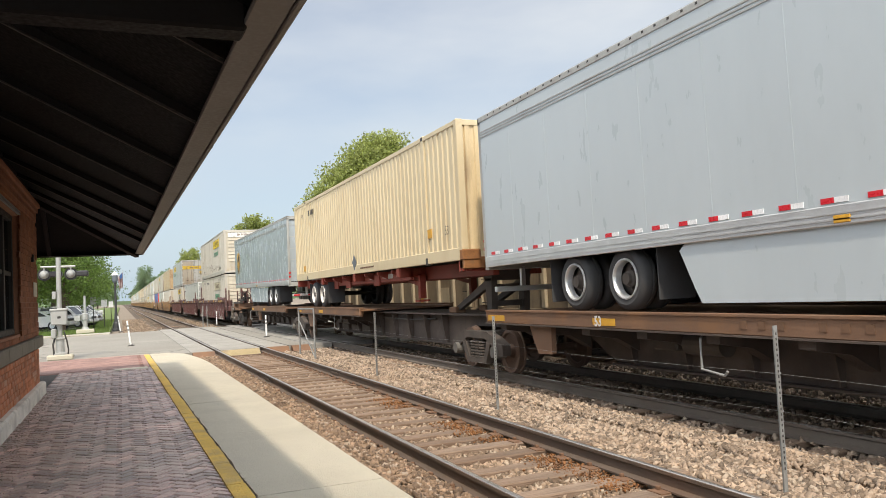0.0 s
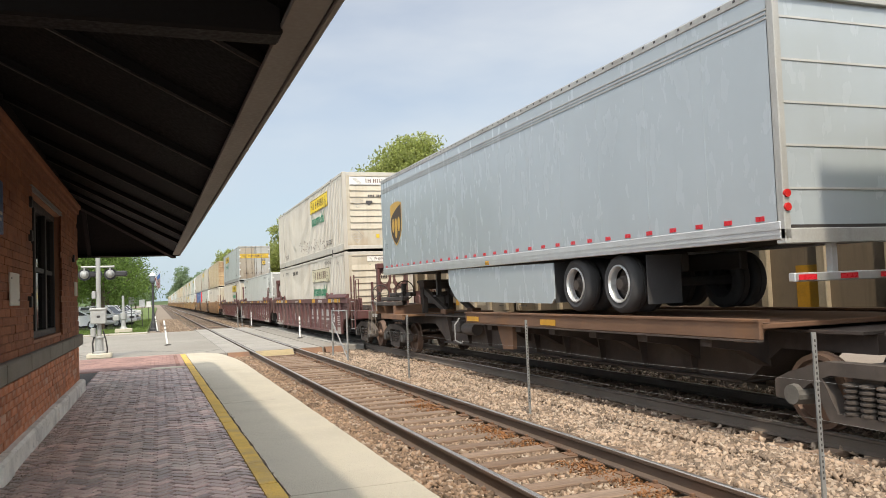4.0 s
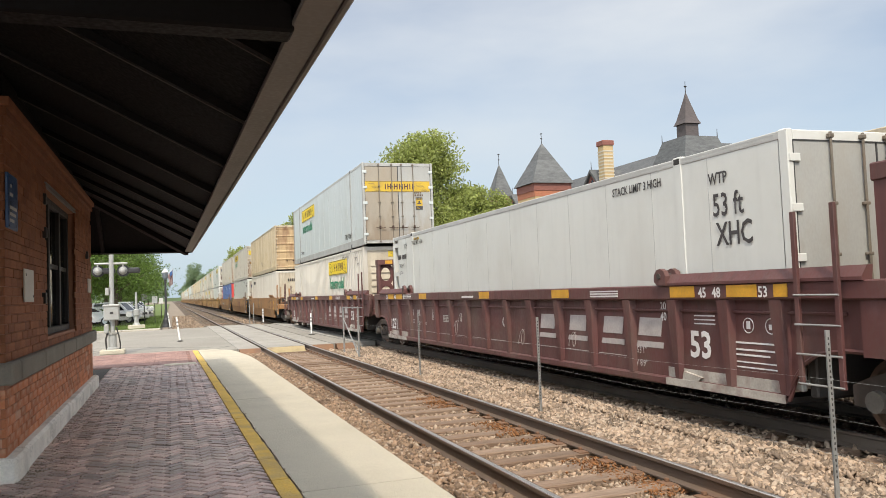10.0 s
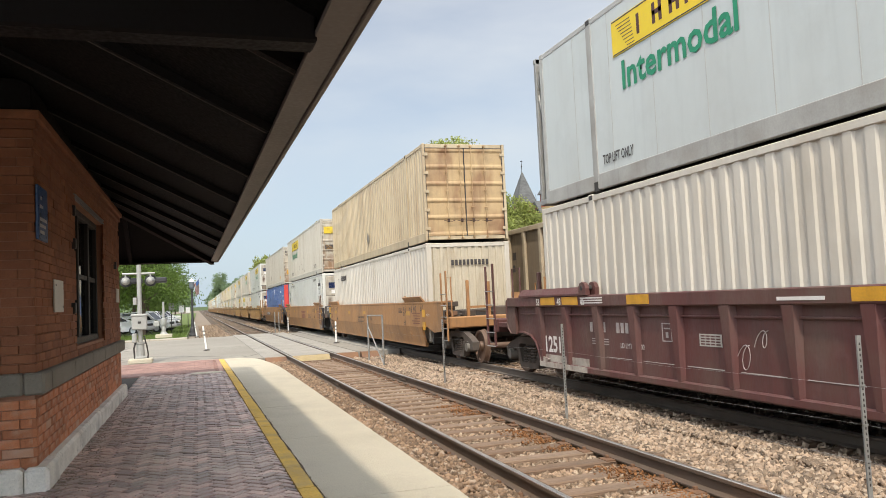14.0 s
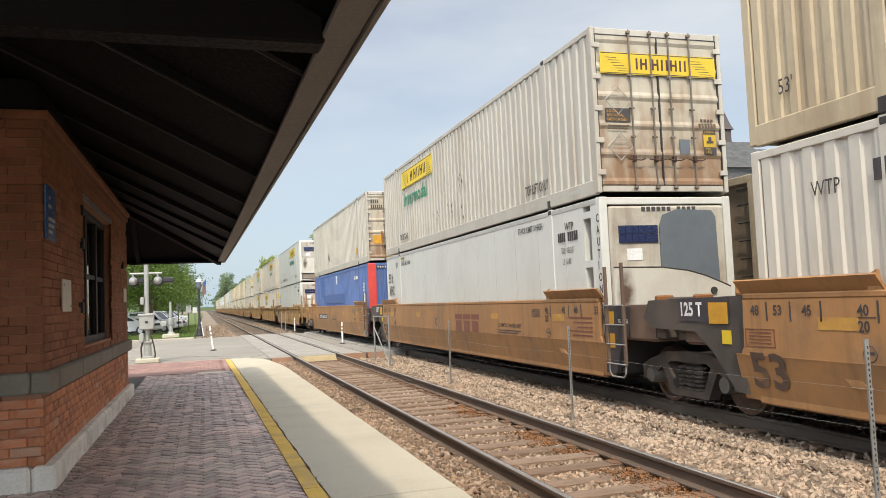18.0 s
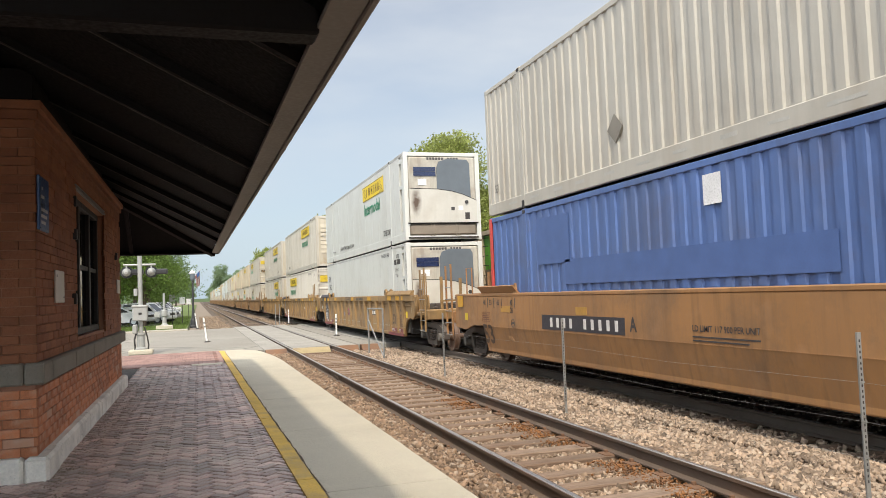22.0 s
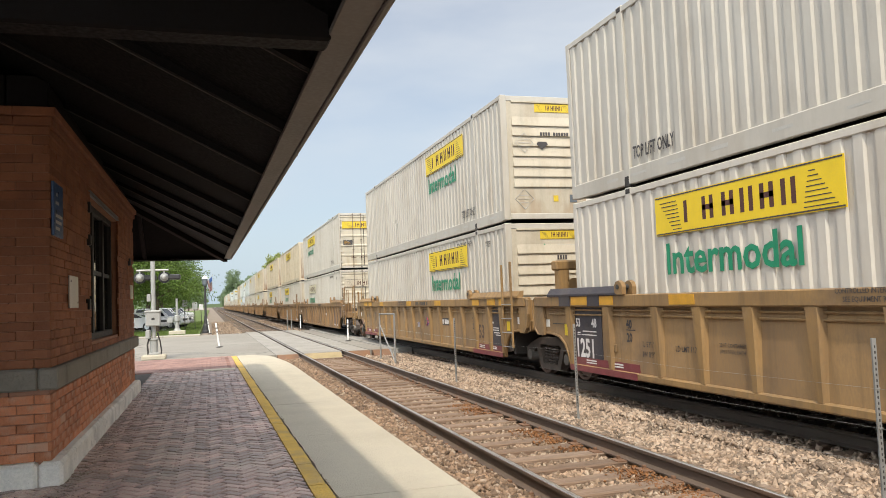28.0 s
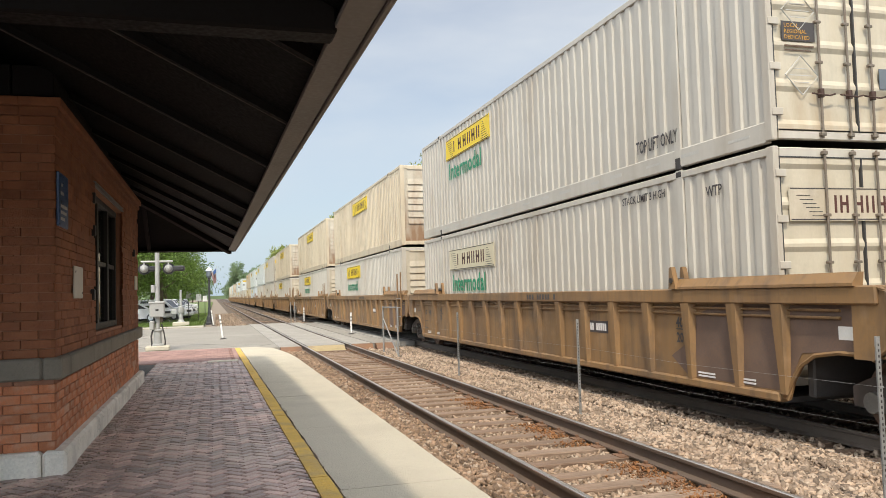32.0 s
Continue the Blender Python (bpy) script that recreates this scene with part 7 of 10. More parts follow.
        for y in (2.08, CL - 1.7):
            side_text("40", 0.16, y, 1.37, lm, ob, fx - 0.003, 0.9, 0.004)
            side_text("20", 0.16, y, 1.21, lm, ob, fx - 0.003, 0.9, 0.004)
            bars_side([(y - 0.22, y, 1.35, 1.358), (y - 0.26, y - 0.24, 1.3, 1.52)], lm, ob, fx)
            ring = [(fx - 0.003, y - 0.12 + 0.08 * math.cos(a), 1.0 + 0.08 * math.sin(a)) for a in [math.pi * k / 8 for k in range(17)]]
            part("ring_mark", Shape().path(ring, 0.006, 4), lm, ob)
            bars_side([(y - 0.17, y - 0.08, 0.99, 1.02)], lm, ob, fx)
        bars_side([(CL - 0.5, CL, 1.2, 1.208), (CL - 0.5, CL, 1.0, 1.008), (CL - 0.5, CL - 0.492, 1.0, 1.2), (CL - 0.008, CL, 1.0, 1.2)] + [(CL - 0.44, CL - 0.06, z, z + 0.012) for z in (1.04, 1.08, 1.12, 1.16)], brown_letter, ob, fx)
        bars_side([(0.2, 0.2 + w, z, z + 0.025) for w, z in ((0.85, 1.28), (0.7, 1.2), (0.55, 1.12), (0.88, 1.05), (0.75, 0.98))], brown_letter, ob, fx)
        lean = Matrix.Translation((-hx + 0.062, CL - 0.03, 0.53)) @ Matrix.Rotation(radians(-11.5), 4, "Y") @ SIDE
        lettering("53", 0.58, stencil_brown, ob, lean, "lettering", 0.016, 1.1)
        bars_side([(2.3, 2.7, z, z + 0.015) for z in (1.3, 1.34, 1.38, 1.42)], lm, ob, sx0)
        for y in (7.65, 7.02, 6.39) if not (head or tail) else ():
            part("owner_mark", Shape().box(-hx - 0.006, -hx, y - 0.56, y, 1.2, 1.32).box(-hx - 0.006, -hx, y - 0.5, y - 0.06, 0.9, 1.16), brown_letter, ob, "faded dark red block of the owner's mark")
        if tail:
            part("stencil_plate", Shape().box(-hx - 0.005, -hx, 9.9, 12.9, 0.93, 1.2), purple_dark, ob, "dark stencil panel")
            bars_side([(10.1 + k * 0.26, 10.19 + k * 0.26, 0.98, 1.15) for k in range(10) if k != 5], white_letter, ob, -hx - 0.004)
        yt = 8.2 if tail else 9.45 if head else 4.6
        side_text("LD LIMIT 117 900 PER UNIT", 0.115, yt, 1.06, lm, ob, -hx - 0.002, 0.95, 0.002)
        bars_side([(yt - 1.3, yt, 0.98, 1.0), (yt - 1.1, yt, 0.93, 0.95)], lm, ob, -hx)
        side_text("A" if tail else "B" if head else "C", 0.3, 9.75 if tail else 7.0 if head else 9.5, 1.0, lm, ob, -hx - 0.002, 0.9, 0.008)
        for sx in (-1, 1):
            xa, xb = sorted((sx * 1.4, sx * 1.47))
            if not tail:
                part("end_arm", Shape().prism([(CL + 0.1, 1.6), (CL + 2.2, 1.56), (CL + 2.35, 1.3), (CL + 2.1, 1.16), (CL + 1.1, 1.14), (CL + 0.75, 0.9), (CL + 0.3, 0.42), (CL + 0.1, 0.42)], "x", xa, xb), hitch_grey, ob, "dusty dark end arm")
            if not head:
                part("end_arm", Shape().prism([(-0.1, 1.5), (-0.1, 0.42), (-0.42, 0.42), (-0.58, 0.8), (-0.72, 1.0), (-0.78, 1.48)], "x", xa, xb), purple_dark, ob, "dusty dark end arm")
        dx, dy, dz = (-hx - 0.012, 0.9, 0.06) if tail else (-1.474, 0.0, 0.0)
        if not tail:
            dk = part("data_plate", Shape().box(dx - 0.006, dx + 0.004, CL + 0.35, CL + 1.42, 1.27, 1.58), purple_dark, ob, "dark plate with white load figures")
            side_text("125 T", 0.25, CL + 1.4, 1.35, white_letter, dk, dx - 0.01, 0.85, 0.008)
        part("orange_panel", Shape().box(dx - 0.012, dx - 0.005, CL + 0.38 + dy, CL + 0.76 + dy, 1.25 + dz, 1.52 + dz), orange_sign, ob, "orange reflective panel")
        part("small_plate", Shape().box(dx - 0.006, dx, CL + 0.34 + dy * 0.7, CL + 0.52 + dy * 0.7, 1.0, 1.17), end_yellow, ob, "yellow plate")
        nx = -hx - 0.012 if head else -1.474
        for z0, z1 in ((1.18, 1.4), (0.82, 1.05)):
            part("orange_panel", Shape().box(nx - 0.006, nx, -0.42, -0.14, z0, z1), orange_sign, ob, "orange reflective panel")
        side_text("REL ROD", 0.09, -0.55, 1.22, white_letter, ob, nx - 0.002, 0.85)
    if not head:
        end_posts(ob, paint if ribs else sill_film, -0.98, -1.6, 0.5, 2.4 if ribs else 2.15, 0.58, 4, not ribs)
    if head or tail:
        for end, yy in ((head, -2.15), (tail, CL + 1.25)):
            if not end:
                continue
            part("deck", Shape().box(-1.45, 1.45, yy, yy + 0.95, 1.02, 1.12, 0.015), paint, ob)
            yl = yy - (0.6 if paint is yellow_car else 0.3) if yy < 0 else CL + 2.2
            end_posts(ob, paint, yl, -1.52, 0.5, 2.4, 0.5, 5)
            end_posts(ob, paint, yl, 1.45, 0.5, 2.2, 0.42, 5)
            part("end_beam", Shape().box(-1.45, 1.45, yl + 0.05, yl + 0.3, 0.9, 1.2, 0.03), paint, ob)
            yb = yy + 0.2
            part("brake_stand", Shape().box(-0.8, -0.72, yb, yb + 0.08, 1.1, 2.15, 0.01).box(-0.2, -0.12, yb, yb + 0.08, 1.1, 2.1, 0.01).box(-0.82, -0.1, yb - 0.01, yb + 0.03, 1.4, 1.46), paint, ob)
            if yy > 0:
                brake_wheel(ob, yb + 0.4, 0.3, 1.72, dark_steel)
            for hx_, zt in ((-1.3, 2.25), (1.3, 2.0)):
                part("handrail", Shape().path([(hx_, yy, 1.1), (hx_, yy, zt), (hx_, yy + 0.4, zt), (hx_, yy + 0.4, 1.1)], 0.018), paint, ob)
            part("coupler", Shape().box(-0.15, 0.15, yy - 0.75 if yy < 0 else yy + 0.9, yy + 0.1 if yy < 0 else yy + 1.7, 0.75, 1.0, 0.04), dark_steel, ob)
            if yy < 0 and paint is maroon:
                stand_parts(ob, paint, yy + 0.35, 1.36, 0.5)
                brake_wheel(ob, yy - 0.05, -0.55, 1.75, dark_steel)
            part("brake_hose", Shape().path([(-0.3, yy, 0.75), (-0.35, yy - 0.2, 0.5), (-0.3, yy - 0.4, 0.45)], 0.02), rubber, ob)
    return ob


def ride(ob, s, x=TX, z=0.0, tilt=0.0):
    ob.matrix_basis = pose(x, s, z, tilt)
    riders.append((ob, s, x, z, tilt))
    return ob


def tandem(parent, y, zc, r=0.44, disc=None):
    """Two axles of dual tyres at y; disc: the paint of a dished wheel, else a bright rim round a dark one."""
    for dy in (0.0, -1.3):
        for sx in (-1, 1):
            w = None
            for x in (1.08, 0.76):
                prof = [(0.28, x - 0.12), (r - 0.06, x - 0.13), (r - 0.015, x - 0.1), (r, x - 0.07), (r, x - 0.03), (r - 0.012, x - 0.025), (r - 0.012, x - 0.015), (r, x - 0.01), (r, x + 0.07), (r - 0.015, x + 0.1), (r - 0.05, x + 0.13), (0.36, x + 0.14), (0.34, x + 0.132), (0.28, x + 0.12)]
                t = part("tyre", Shape().lathe([(p, sx * q) for p, q in prof], "x", (0, y + dy, zc), 32, False), rubber, parent, "black dusty tyre", True)
                w = w or t
            if disc:
                prof = [(0.3, 1.2), (0.296, 1.232), (0.278, 1.232), (0.266, 1.2), (0.256, 1.1), (0.2, 1.075), (0.15, 1.07)]
            else:
                prof = [(0.292, 1.19), (0.286, 1.22), (0.268, 1.222), (0.252, 1.19), (0.24, 1.1)]
            part("rim", Shape().lathe([(p, sx * q) for p, q in prof], "x", (0, y + dy, zc), 32, False), disc or aluminium, w, "white dished wheel" if disc else "bright wheel rim")
            hub = Shape().lathe([(0.16 if disc else 0.25, sx * 1.04), (0.15, sx * 1.06), (0.13, sx * 1.075), (0.12, sx * 1.13), (0.09, sx * 1.15), (0.085, sx * 1.2), (0.0, sx * 1.205)], "x", (0, y + dy, zc), 20)
            for k in range(8):
                a = 2 * math.pi * k / 8
                hub.tube((sx * 1.06, y + dy + 0.145 * math.cos(a), zc + 0.145 * math.sin(a)), (sx * 1.11, y + dy + 0.145 * math.cos(a), zc + 0.145 * math.sin(a)), 0.018, n=6)
            part("hub", hub, hitch_grey, w, "dark wheel hub with nuts", True)
        part("axle", Shape().tube((-1.0, y + dy, zc), (1.0, y + dy, zc), 0.08, n=10), dark_steel, parent)
    part("bogie_frame", Shape().box(-0.6, -0.45, y - 2.0, y + 0.8, zc + 0.15, zc + 0.42, 0.02).box(0.45, 0.6, y - 2.0, y + 0.8, zc + 0.15, zc + 0.42, 0.02), dark_steel, parent)
    for dy in (0.72, -2.02):
        part("mud_flap", Shape().box(-1.2, -0.62, y + dy, y + dy + 0.015, zc - 0.3, zc + 0.4, 0.004), rubber, parent)


def trailer(wheels_far, emblem, skin):
    """A 53-foot dry van with its wheels at one end; y = 0 is the end towards the camera, z = 0 the tyres' foot."""
    ob = thing("semi_trailer", ("pale" if skin is paint_trailer else "dark") + " grey dry van semi trailer with red and white tape", "trailer", "train trailers")
    z0, z1 = 0.87, 3.72
    for sx in (-1, 1):
        part("side_skin", Shape().box(*sorted((sx * (HW - 0.03), sx * HW)), 0.1, CL - 0.1, z0 + 0.2, z1 - 0.05), skin, ob)
        for k in range(1, 13):
            part("seam", Shape().box(*sorted((sx * HW, sx * (HW + 0.003))), k * CL / 13 - 0.008, k * CL / 13 + 0.008, z0 + 0.24, z1 - 0.3), skin, ob)
        rl = Shape().box(*sorted((sx * (HW - 0.05), sx * (HW + 0.012))), 0.06, CL - 0.06, z0, z0 + 0.2, 0.01)
        for dz in (0.05, 0.11):
            rl.box(*sorted((sx * HW, sx * (HW + 0.02))), 0.06, CL - 0.06, z0 + dz, z0 + dz + 0.015)
        part("bottom_rail", rl, aluminium, ob, "aluminium lower rail")
        tr = Shape().box(*sorted((sx * (HW - 0.05), sx * (HW + 0.012))), 0.06, CL - 0.06, z1 - 0.1, z1, 0.01)
        for dz in (0.3, 0.35, 0.4):
            tr.box(*sorted((sx * HW, sx * (HW + 0.01))), 0.1, CL - 0.1, z1 - dz, z1 - dz + 0.02)
        part("top_rail", tr, frame_grey, ob)
        if sx < 0:
            dots = Shape()
            for k in range(60):
                dots.box(-HW - 0.016, -HW - 0.01, 0.3 + k * 0.26, 0.34 + k * 0.26, z1 - 0.05, z1 - 0.02)
            tagged(part("rivets", dots, dark_steel, ob), kind="stuff")
            for k in range(30):
                y = 0.3 + k * 0.53
                part("red_tape", Shape().box(-HW - 0.008, -HW, y, y + (0.13 if emblem else 0.16), z0 + 0.22, z0 + 0.275), red_tape, ob)
                if not emblem:
                    part("white_tape", Shape().box(-HW - 0.008, -HW, y - 0.16, y, z0 + 0.22, z0 + 0.275), white_tape, ob)
    part("roof_skin", Shape().box(-HW, HW, 0.05, CL - 0.05, z1 - 0.03, z1 + 0.01), aluminium, ob)
    part("floor", Shape().box(-HW + 0.05, HW - 0.05, 0.05, CL - 0.05, z0 + 0.06, z0 + 0.16), dark_steel, ob)
    part("front_wall", Shape().box(-HW, HW, CL - 0.1, CL - 0.04, z0, z1) if not wheels_far else Shape().box(-HW, HW, 0.04, 0.1, z0, z1), skin, ob)
    yr = 0.0 if not wheels_far else CL
    d = 1 if not wheels_far else -1
    part("rear_door", Shape().box(-HW + 0.08, HW - 0.08, *sorted((yr + d * 0.06, yr + d * 0.1)), z0 + 0.1, z1 - 0.12), skin, ob, "grey roll-up rear door")
    rib = Shape()
    for k in range(5):
        rib.box(-HW + 0.08, HW - 0.08, *sorted((yr + d * 0.05, yr + d * 0.062)), z0 + 0.55 + k * 0.48, z0 + 0.575 + k * 0.48)
    part("door_seams", rib, seam_grey, ob)
    part("rear_frame", Shape().box(-HW, -HW + 0.09, *sorted((yr, yr + d * 0.12)), z0, z1, 0.01).box(HW - 0.09, HW, *sorted((yr, yr + d * 0.12)), z0, z1, 0.01).box(-HW, HW, *sorted((yr, yr + d * 0.12)), z1 - 0.14, z1 + 0.01, 0.01).box(-HW, HW, *sorted((yr, yr + d * 0.14)), z0 - 0.05, z0 + 0.12, 0.01), frame_grey, ob)
    for z in (z0 + 0.35, z0 + 0.5):
        part("tail_lamp", Shape().tube((-HW + 0.045, yr - d * 0.02, z), (-HW + 0.045, yr + d * 0.03, z), 0.045, n=12), tail_red, ob, "red tail lamp")
    part("underride_bar", Shape().box(-1.15, 1.15, *sorted((yr + d * 0.05, yr + d * 0.15)), 0.4, 0.5, 0.01).box(-0.6, -0.52, *sorted((yr + d * 0.06, yr + d * 0.14)), 0.5, z0).box(0.52, 0.6, *sorted((yr + d * 0.06, yr + d * 0.14)), 0.5, z0), aluminium, ob)
    for k in range(4):
        part("bar_tape", Shape().box(-1.1 + k * 0.6, -0.85 + k * 0.6, *sorted((yr + d * 0.04, yr + d * 0.05)), 0.42, 0.48), red_tape, ob)
    tandem(ob, (4.75 if not wheels_far else CL - 3.0), 0.43 if not wheels_far else 0.49)
    # side skirt
    a, b = (5.4, 10.6) if not wheels_far else (CL - 10.9, CL - 5.55)
    if wheels_far:
        out = [(a, z0), (b - 0.1, z0), (b, z0 - 0.08), (b - 0.25, 0.3), (b - 0.35, 0.14), (a + 0.6, 0.14), (a, 0.5)]
    else:
        out = [(a, z0 - 0.05), (b, z0), (b, z0 - 0.35), (b - 0.35, 0.25), (b - 0.6, 0.12), (a + 0.1, 0.12), (a, 0.2)]
    for sx in (-1, 1):
        part("side_skirt", Shape().prism(out, "x", *sorted((sx * (HW - 0.06), sx * (HW - 0.03)))), skin, ob, "grey side skirt")
    part("marker_lamp", Shape().box(-HW - 0.02, -HW, CL * 0.5, CL * 0.5 + 0.2, z0 + 0.02, z0 + 0.1, 0.01), orange_sign, ob)
    yg = 12.9 if not wheels_far else 3.2
    for sx in (-0.7, 0.7):
        part("landing_leg", Shape().box(sx - 0.06, sx + 0.06, yg - 0.06, yg + 0.06, 0.25, z0, 0.01).box(sx - 0.13, sx + 0.13, yg - 0.13, yg + 0.13, 0.21, 0.25), dark_steel, ob)
    if emblem:
        shield(ob, 14.62, 2.3, 1.08, 1.26)
        side_text("53'", 0.2, CL - 0.45, 1.65, dark_letter, ob)
    return ob


def chassis():
    """A red skeletal chassis for a container; y = 0 towards the camera, wheels at the far end."""
    ob = thing("container_chassis", "red oxide container chassis with bright wheel rims, riding a flat car", "chassis", "train trailers")
    z0 = 0.7
    for x in (-0.5, 0.5):
        part("main_beam", Shape().box(x - 0.07, x + 0.07, 0.1, CL - 0.1, z0 - 0.05, z0 + 0.28, 0.01), chassis_red, ob)
    for y in (0.05, 4.0, 8.0, 12.0, CL - 0.25):
        part("cross_beam", Shape().box(-HW + 0.02, HW - 0.02, y, y + 0.2, z0 + 0.05, z0 + 0.28, 0.01), chassis_red, ob)
    part("side_rail", Shape().box(-0.96, -0.88, 4.0, CL - 0.3, z0 - 0.03, z0 + 0.25, 0.01), chassis_red, ob)
    part("side_rail", Shape().box(0.88, 0.96, 4.0, CL - 0.3, z0 - 0.03, z0 + 0.25, 0.01), chassis_red, ob)
    for k in range(9):
        part("outrigger", Shape().prism([(-0.9, z0 + 0.25), (-HW + 0.04, z0 + 0.25), (-HW + 0.04, z0 + 0.17), (-0.9, z0 + 0.02)], "y", 4.6 + k * 1.2, 4.68 + k * 1.2), chassis_red, ob)
        part("white_tape", Shape().box(-0.968, -0.96, 4.9 + k * 1.2, 5.1 + k * 1.2, z0 + 0.08, z0 + 0.14), faint_label, ob)
    for sx in (-0.7, 0.7):
        part("landing_leg", Shape().box(sx - 0.08, sx + 0.08, 3.85, 4.02, 0.2, z0 + 0.1, 0.01).box(sx - 0.15, sx + 0.15, 3.8, 4.06, 0.12, 0.17), chassis_red, ob)
        part("leg_brace", Shape().prism([(4.0, 0.62), (4.0, 0.5), (5.2, z0), (5.35, z0)], "x", sx - 0.03, sx + 0.03), chassis_red, ob)
    part("twist_lock_beam", Shape().box(-HW + 0.02, HW - 0.02, -0.02, 0.2, z0 + 0.1, z0 + 0.34, 0.015), worn_orange, ob, "rusty orange front beam")
    for y in (6.5, 9.5, 11.0):
        part("bracket", Shape().box(-1.0, -0.96, y, y + 0.5, z0 - 0.12, z0 + 0.2, 0.01), chassis_red, ob)
    bars_side([(5.4, 6.1, z0 + 0.06, z0 + 0.18), (8.6, 9.0, z0 + 0.08, z0 + 0.16)], faint_label, ob, -0.962)
    tandem(ob, 13.6, 0.42, 0.44, white_rim)
    return ob


def spine_unit(deck0, deck1, hitch_y, brace=1, end=False):
    """A skeleton flat: deep centre sill, wheel deck from deck0 to deck1, hitch at hitch_y whose braces run towards brace."""
    ob = thing("spine_car", "rusted skeleton flat car with a wheel deck and hitch", "rail car", "train cars")
    belly = [(-0.4, 0.84), (1.0, 0.84), (1.6, 0.4), (12.9, 0.4), (13.75, 0.84), (CL + 0.8, 0.84), (CL + 0.8, 1.06), (-0.4, 1.06)]
    sill = part("centre_sill", Shape().prism(belly, "x", -0.52, 0.52), sill_brown, ob, "dark deep-bellied centre sill")
    part("top_flange", Shape().box(-0.72, 0.72, -0.4, CL + 0.8, 1.06, 1.1, 0.006), sill_brown, sill)
    part("bottom_flange", Shape().box(-0.62, 0.62, 1.6, 12.9, 0.37, 0.4, 0.006), sill_brown, sill)
    for k in range(9):
        part("sill_stiffener", Shape().prism([(-0.52, 0.42), (-0.6, 0.42), (-0.7, 1.05), (-0.52, 1.05)], "y", 2.6 + k * 1.22, 2.63 + k * 1.22), sill_brown, sill)
    part("wheel_deck", Shape().box(-1.42, 1.42, deck0, deck1, 1.14, 1.2, 0.01), flat_rust, ob)
    for sx in (-1, 1):
        part("deck_edge", Shape().box(*sorted((sx * 1.39, sx * 1.45)), deck0, deck1, 1.02, 1.235, 0.012).box(*sorted((sx * 1.3, sx * 1.47)), deck0, deck1, 1.222, 1.25), flat_rust, ob, "rusty orange deck edge")
        part("edge_lip", Shape().box(*sorted((sx * 1.4, sx * 1.49)), deck0, deck1, 1.0, 1.02), sill_brown, ob)
        y = deck0 + 0.9
        while y < deck1 - 0.6:
            part("deck_bracket", Shape().prism([(sx * 1.38, 1.04), (sx * 1.38, 0.9), (sx * 0.9, 0.82), (sx * 0.5, 0.6), (sx * 0.5, 1.1)], "y", y, y + 0.22), sill_brown, ob)
            y += 1.34
        part("deck_toe", Shape().prism([(deck0, 1.2), (deck0 + 0.6, 1.2), (deck0 + 0.5, 0.98), (deck0 + 0.2, 0.98)], "x", *sorted((sx * 1.3, sx * 1.385))), flat_rust, ob)
        for y0, d in ((deck1 - 1.45, -1),):
            part("deck_gusset", Shape().prism([(y0, 1.2), (y0 + d * 0.8, 1.2), (y0 + d * 0.78, 0.56), (y0 + d * 0.34, 0.54), (y0 + d * 0.12, 0.92)], "x", *sorted((sx * 1.3, sx * 1.385))), flat_rust, ob)
    part("data_mark", Shape().box(-1.458, -1.452, deck1 - 4.1, deck1 - 3.55, 1.06, 1.16), orange_sign, ob, "worn orange patch")
    part("data_mark", Shape().box(-1.458, -1.452, deck1 - 0.75, deck1 - 0.1, 1.06, 1.16), orange_sign, ob, "worn orange patch")
    if deck1 - deck0 > 12:
        side_text("53", 0.2, deck1 - 3.6, 1.05, white_letter, ob, -1.456, 0.9, 0.006)
        bars_side([(deck1 - 9.4 + k * 0.26, deck1 - 9.31 + k * 0.26, 1.09, 1.18) for k in range(12) if k not in (4, 8)], spike_rust, ob, -1.452)
    hitch = part("trailer_hitch", Shape().box(-0.5, 0.5, hitch_y - 0.3, hitch_y + 0.3, 1.98, 2.07, 0.02).prism([(hitch_y - 0.24, 1.98), (hitch_y + 0.24, 1.98), (hitch_y + 0.16, 1.8), (hitch_y - 0.16, 1.8)], "x", -0.46, 0.46), hitch_grey, ob, "grimy trailer hitch")
    for x in (-0.46, 0.32):
        part("stanchion", Shape().prism([(hitch_y - 0.1, 1.1), (hitch_y + 0.1, 1.1), (hitch_y + 0.16, 1.85), (hitch_y - 0.16, 1.85)], "x", x, x + 0.14), hitch_grey, hitch)
        foot = hitch_y + brace * 1.9
        part("diagonal_brace", Shape().prism([(hitch_y + brace * 0.05, 1.86), (hitch_y + brace * 0.05, 1.68), (foot, 1.1), (foot + brace * 0.26, 1.12)], "x", x + 0.02, x + 0.13), hitch_grey, hitch)
        part("brace_foot", Shape().box(x - 0.06, x + 0.2, min(foot - 0.2, foot + 0.2), max(foot - 0.2, foot + 0.2), 1.1, 1.24, 0.02), flat_rust, hitch)
    for z in (1.25, 1.6):
        part("cross_plate", Shape().box(-0.32, 0.32, hitch_y - 0.04, hitch_y + 0.06, z, z + 0.12, 0.01), hitch_grey, hitch)
    part("air_line", Shape().path([(-0.56, 3.3, 0.95), (-0.6, 5.0, 0.9), (-0.58, 8.0, 0.93), (-0.6, 11.0, 0.9), (-0.56, 12.8, 0.95)], 0.025, 6), dark_steel, ob)
    part("valve_box", Shape().box(-0.9, -0.55, 11.0, 11.5, 0.7, 0.98, 0.03).tube((-0.75, 10.2, 0.8), (-0.75, 10.9, 0.8), 0.14, n=14), hitch_grey, ob, "brake valve and air tank")
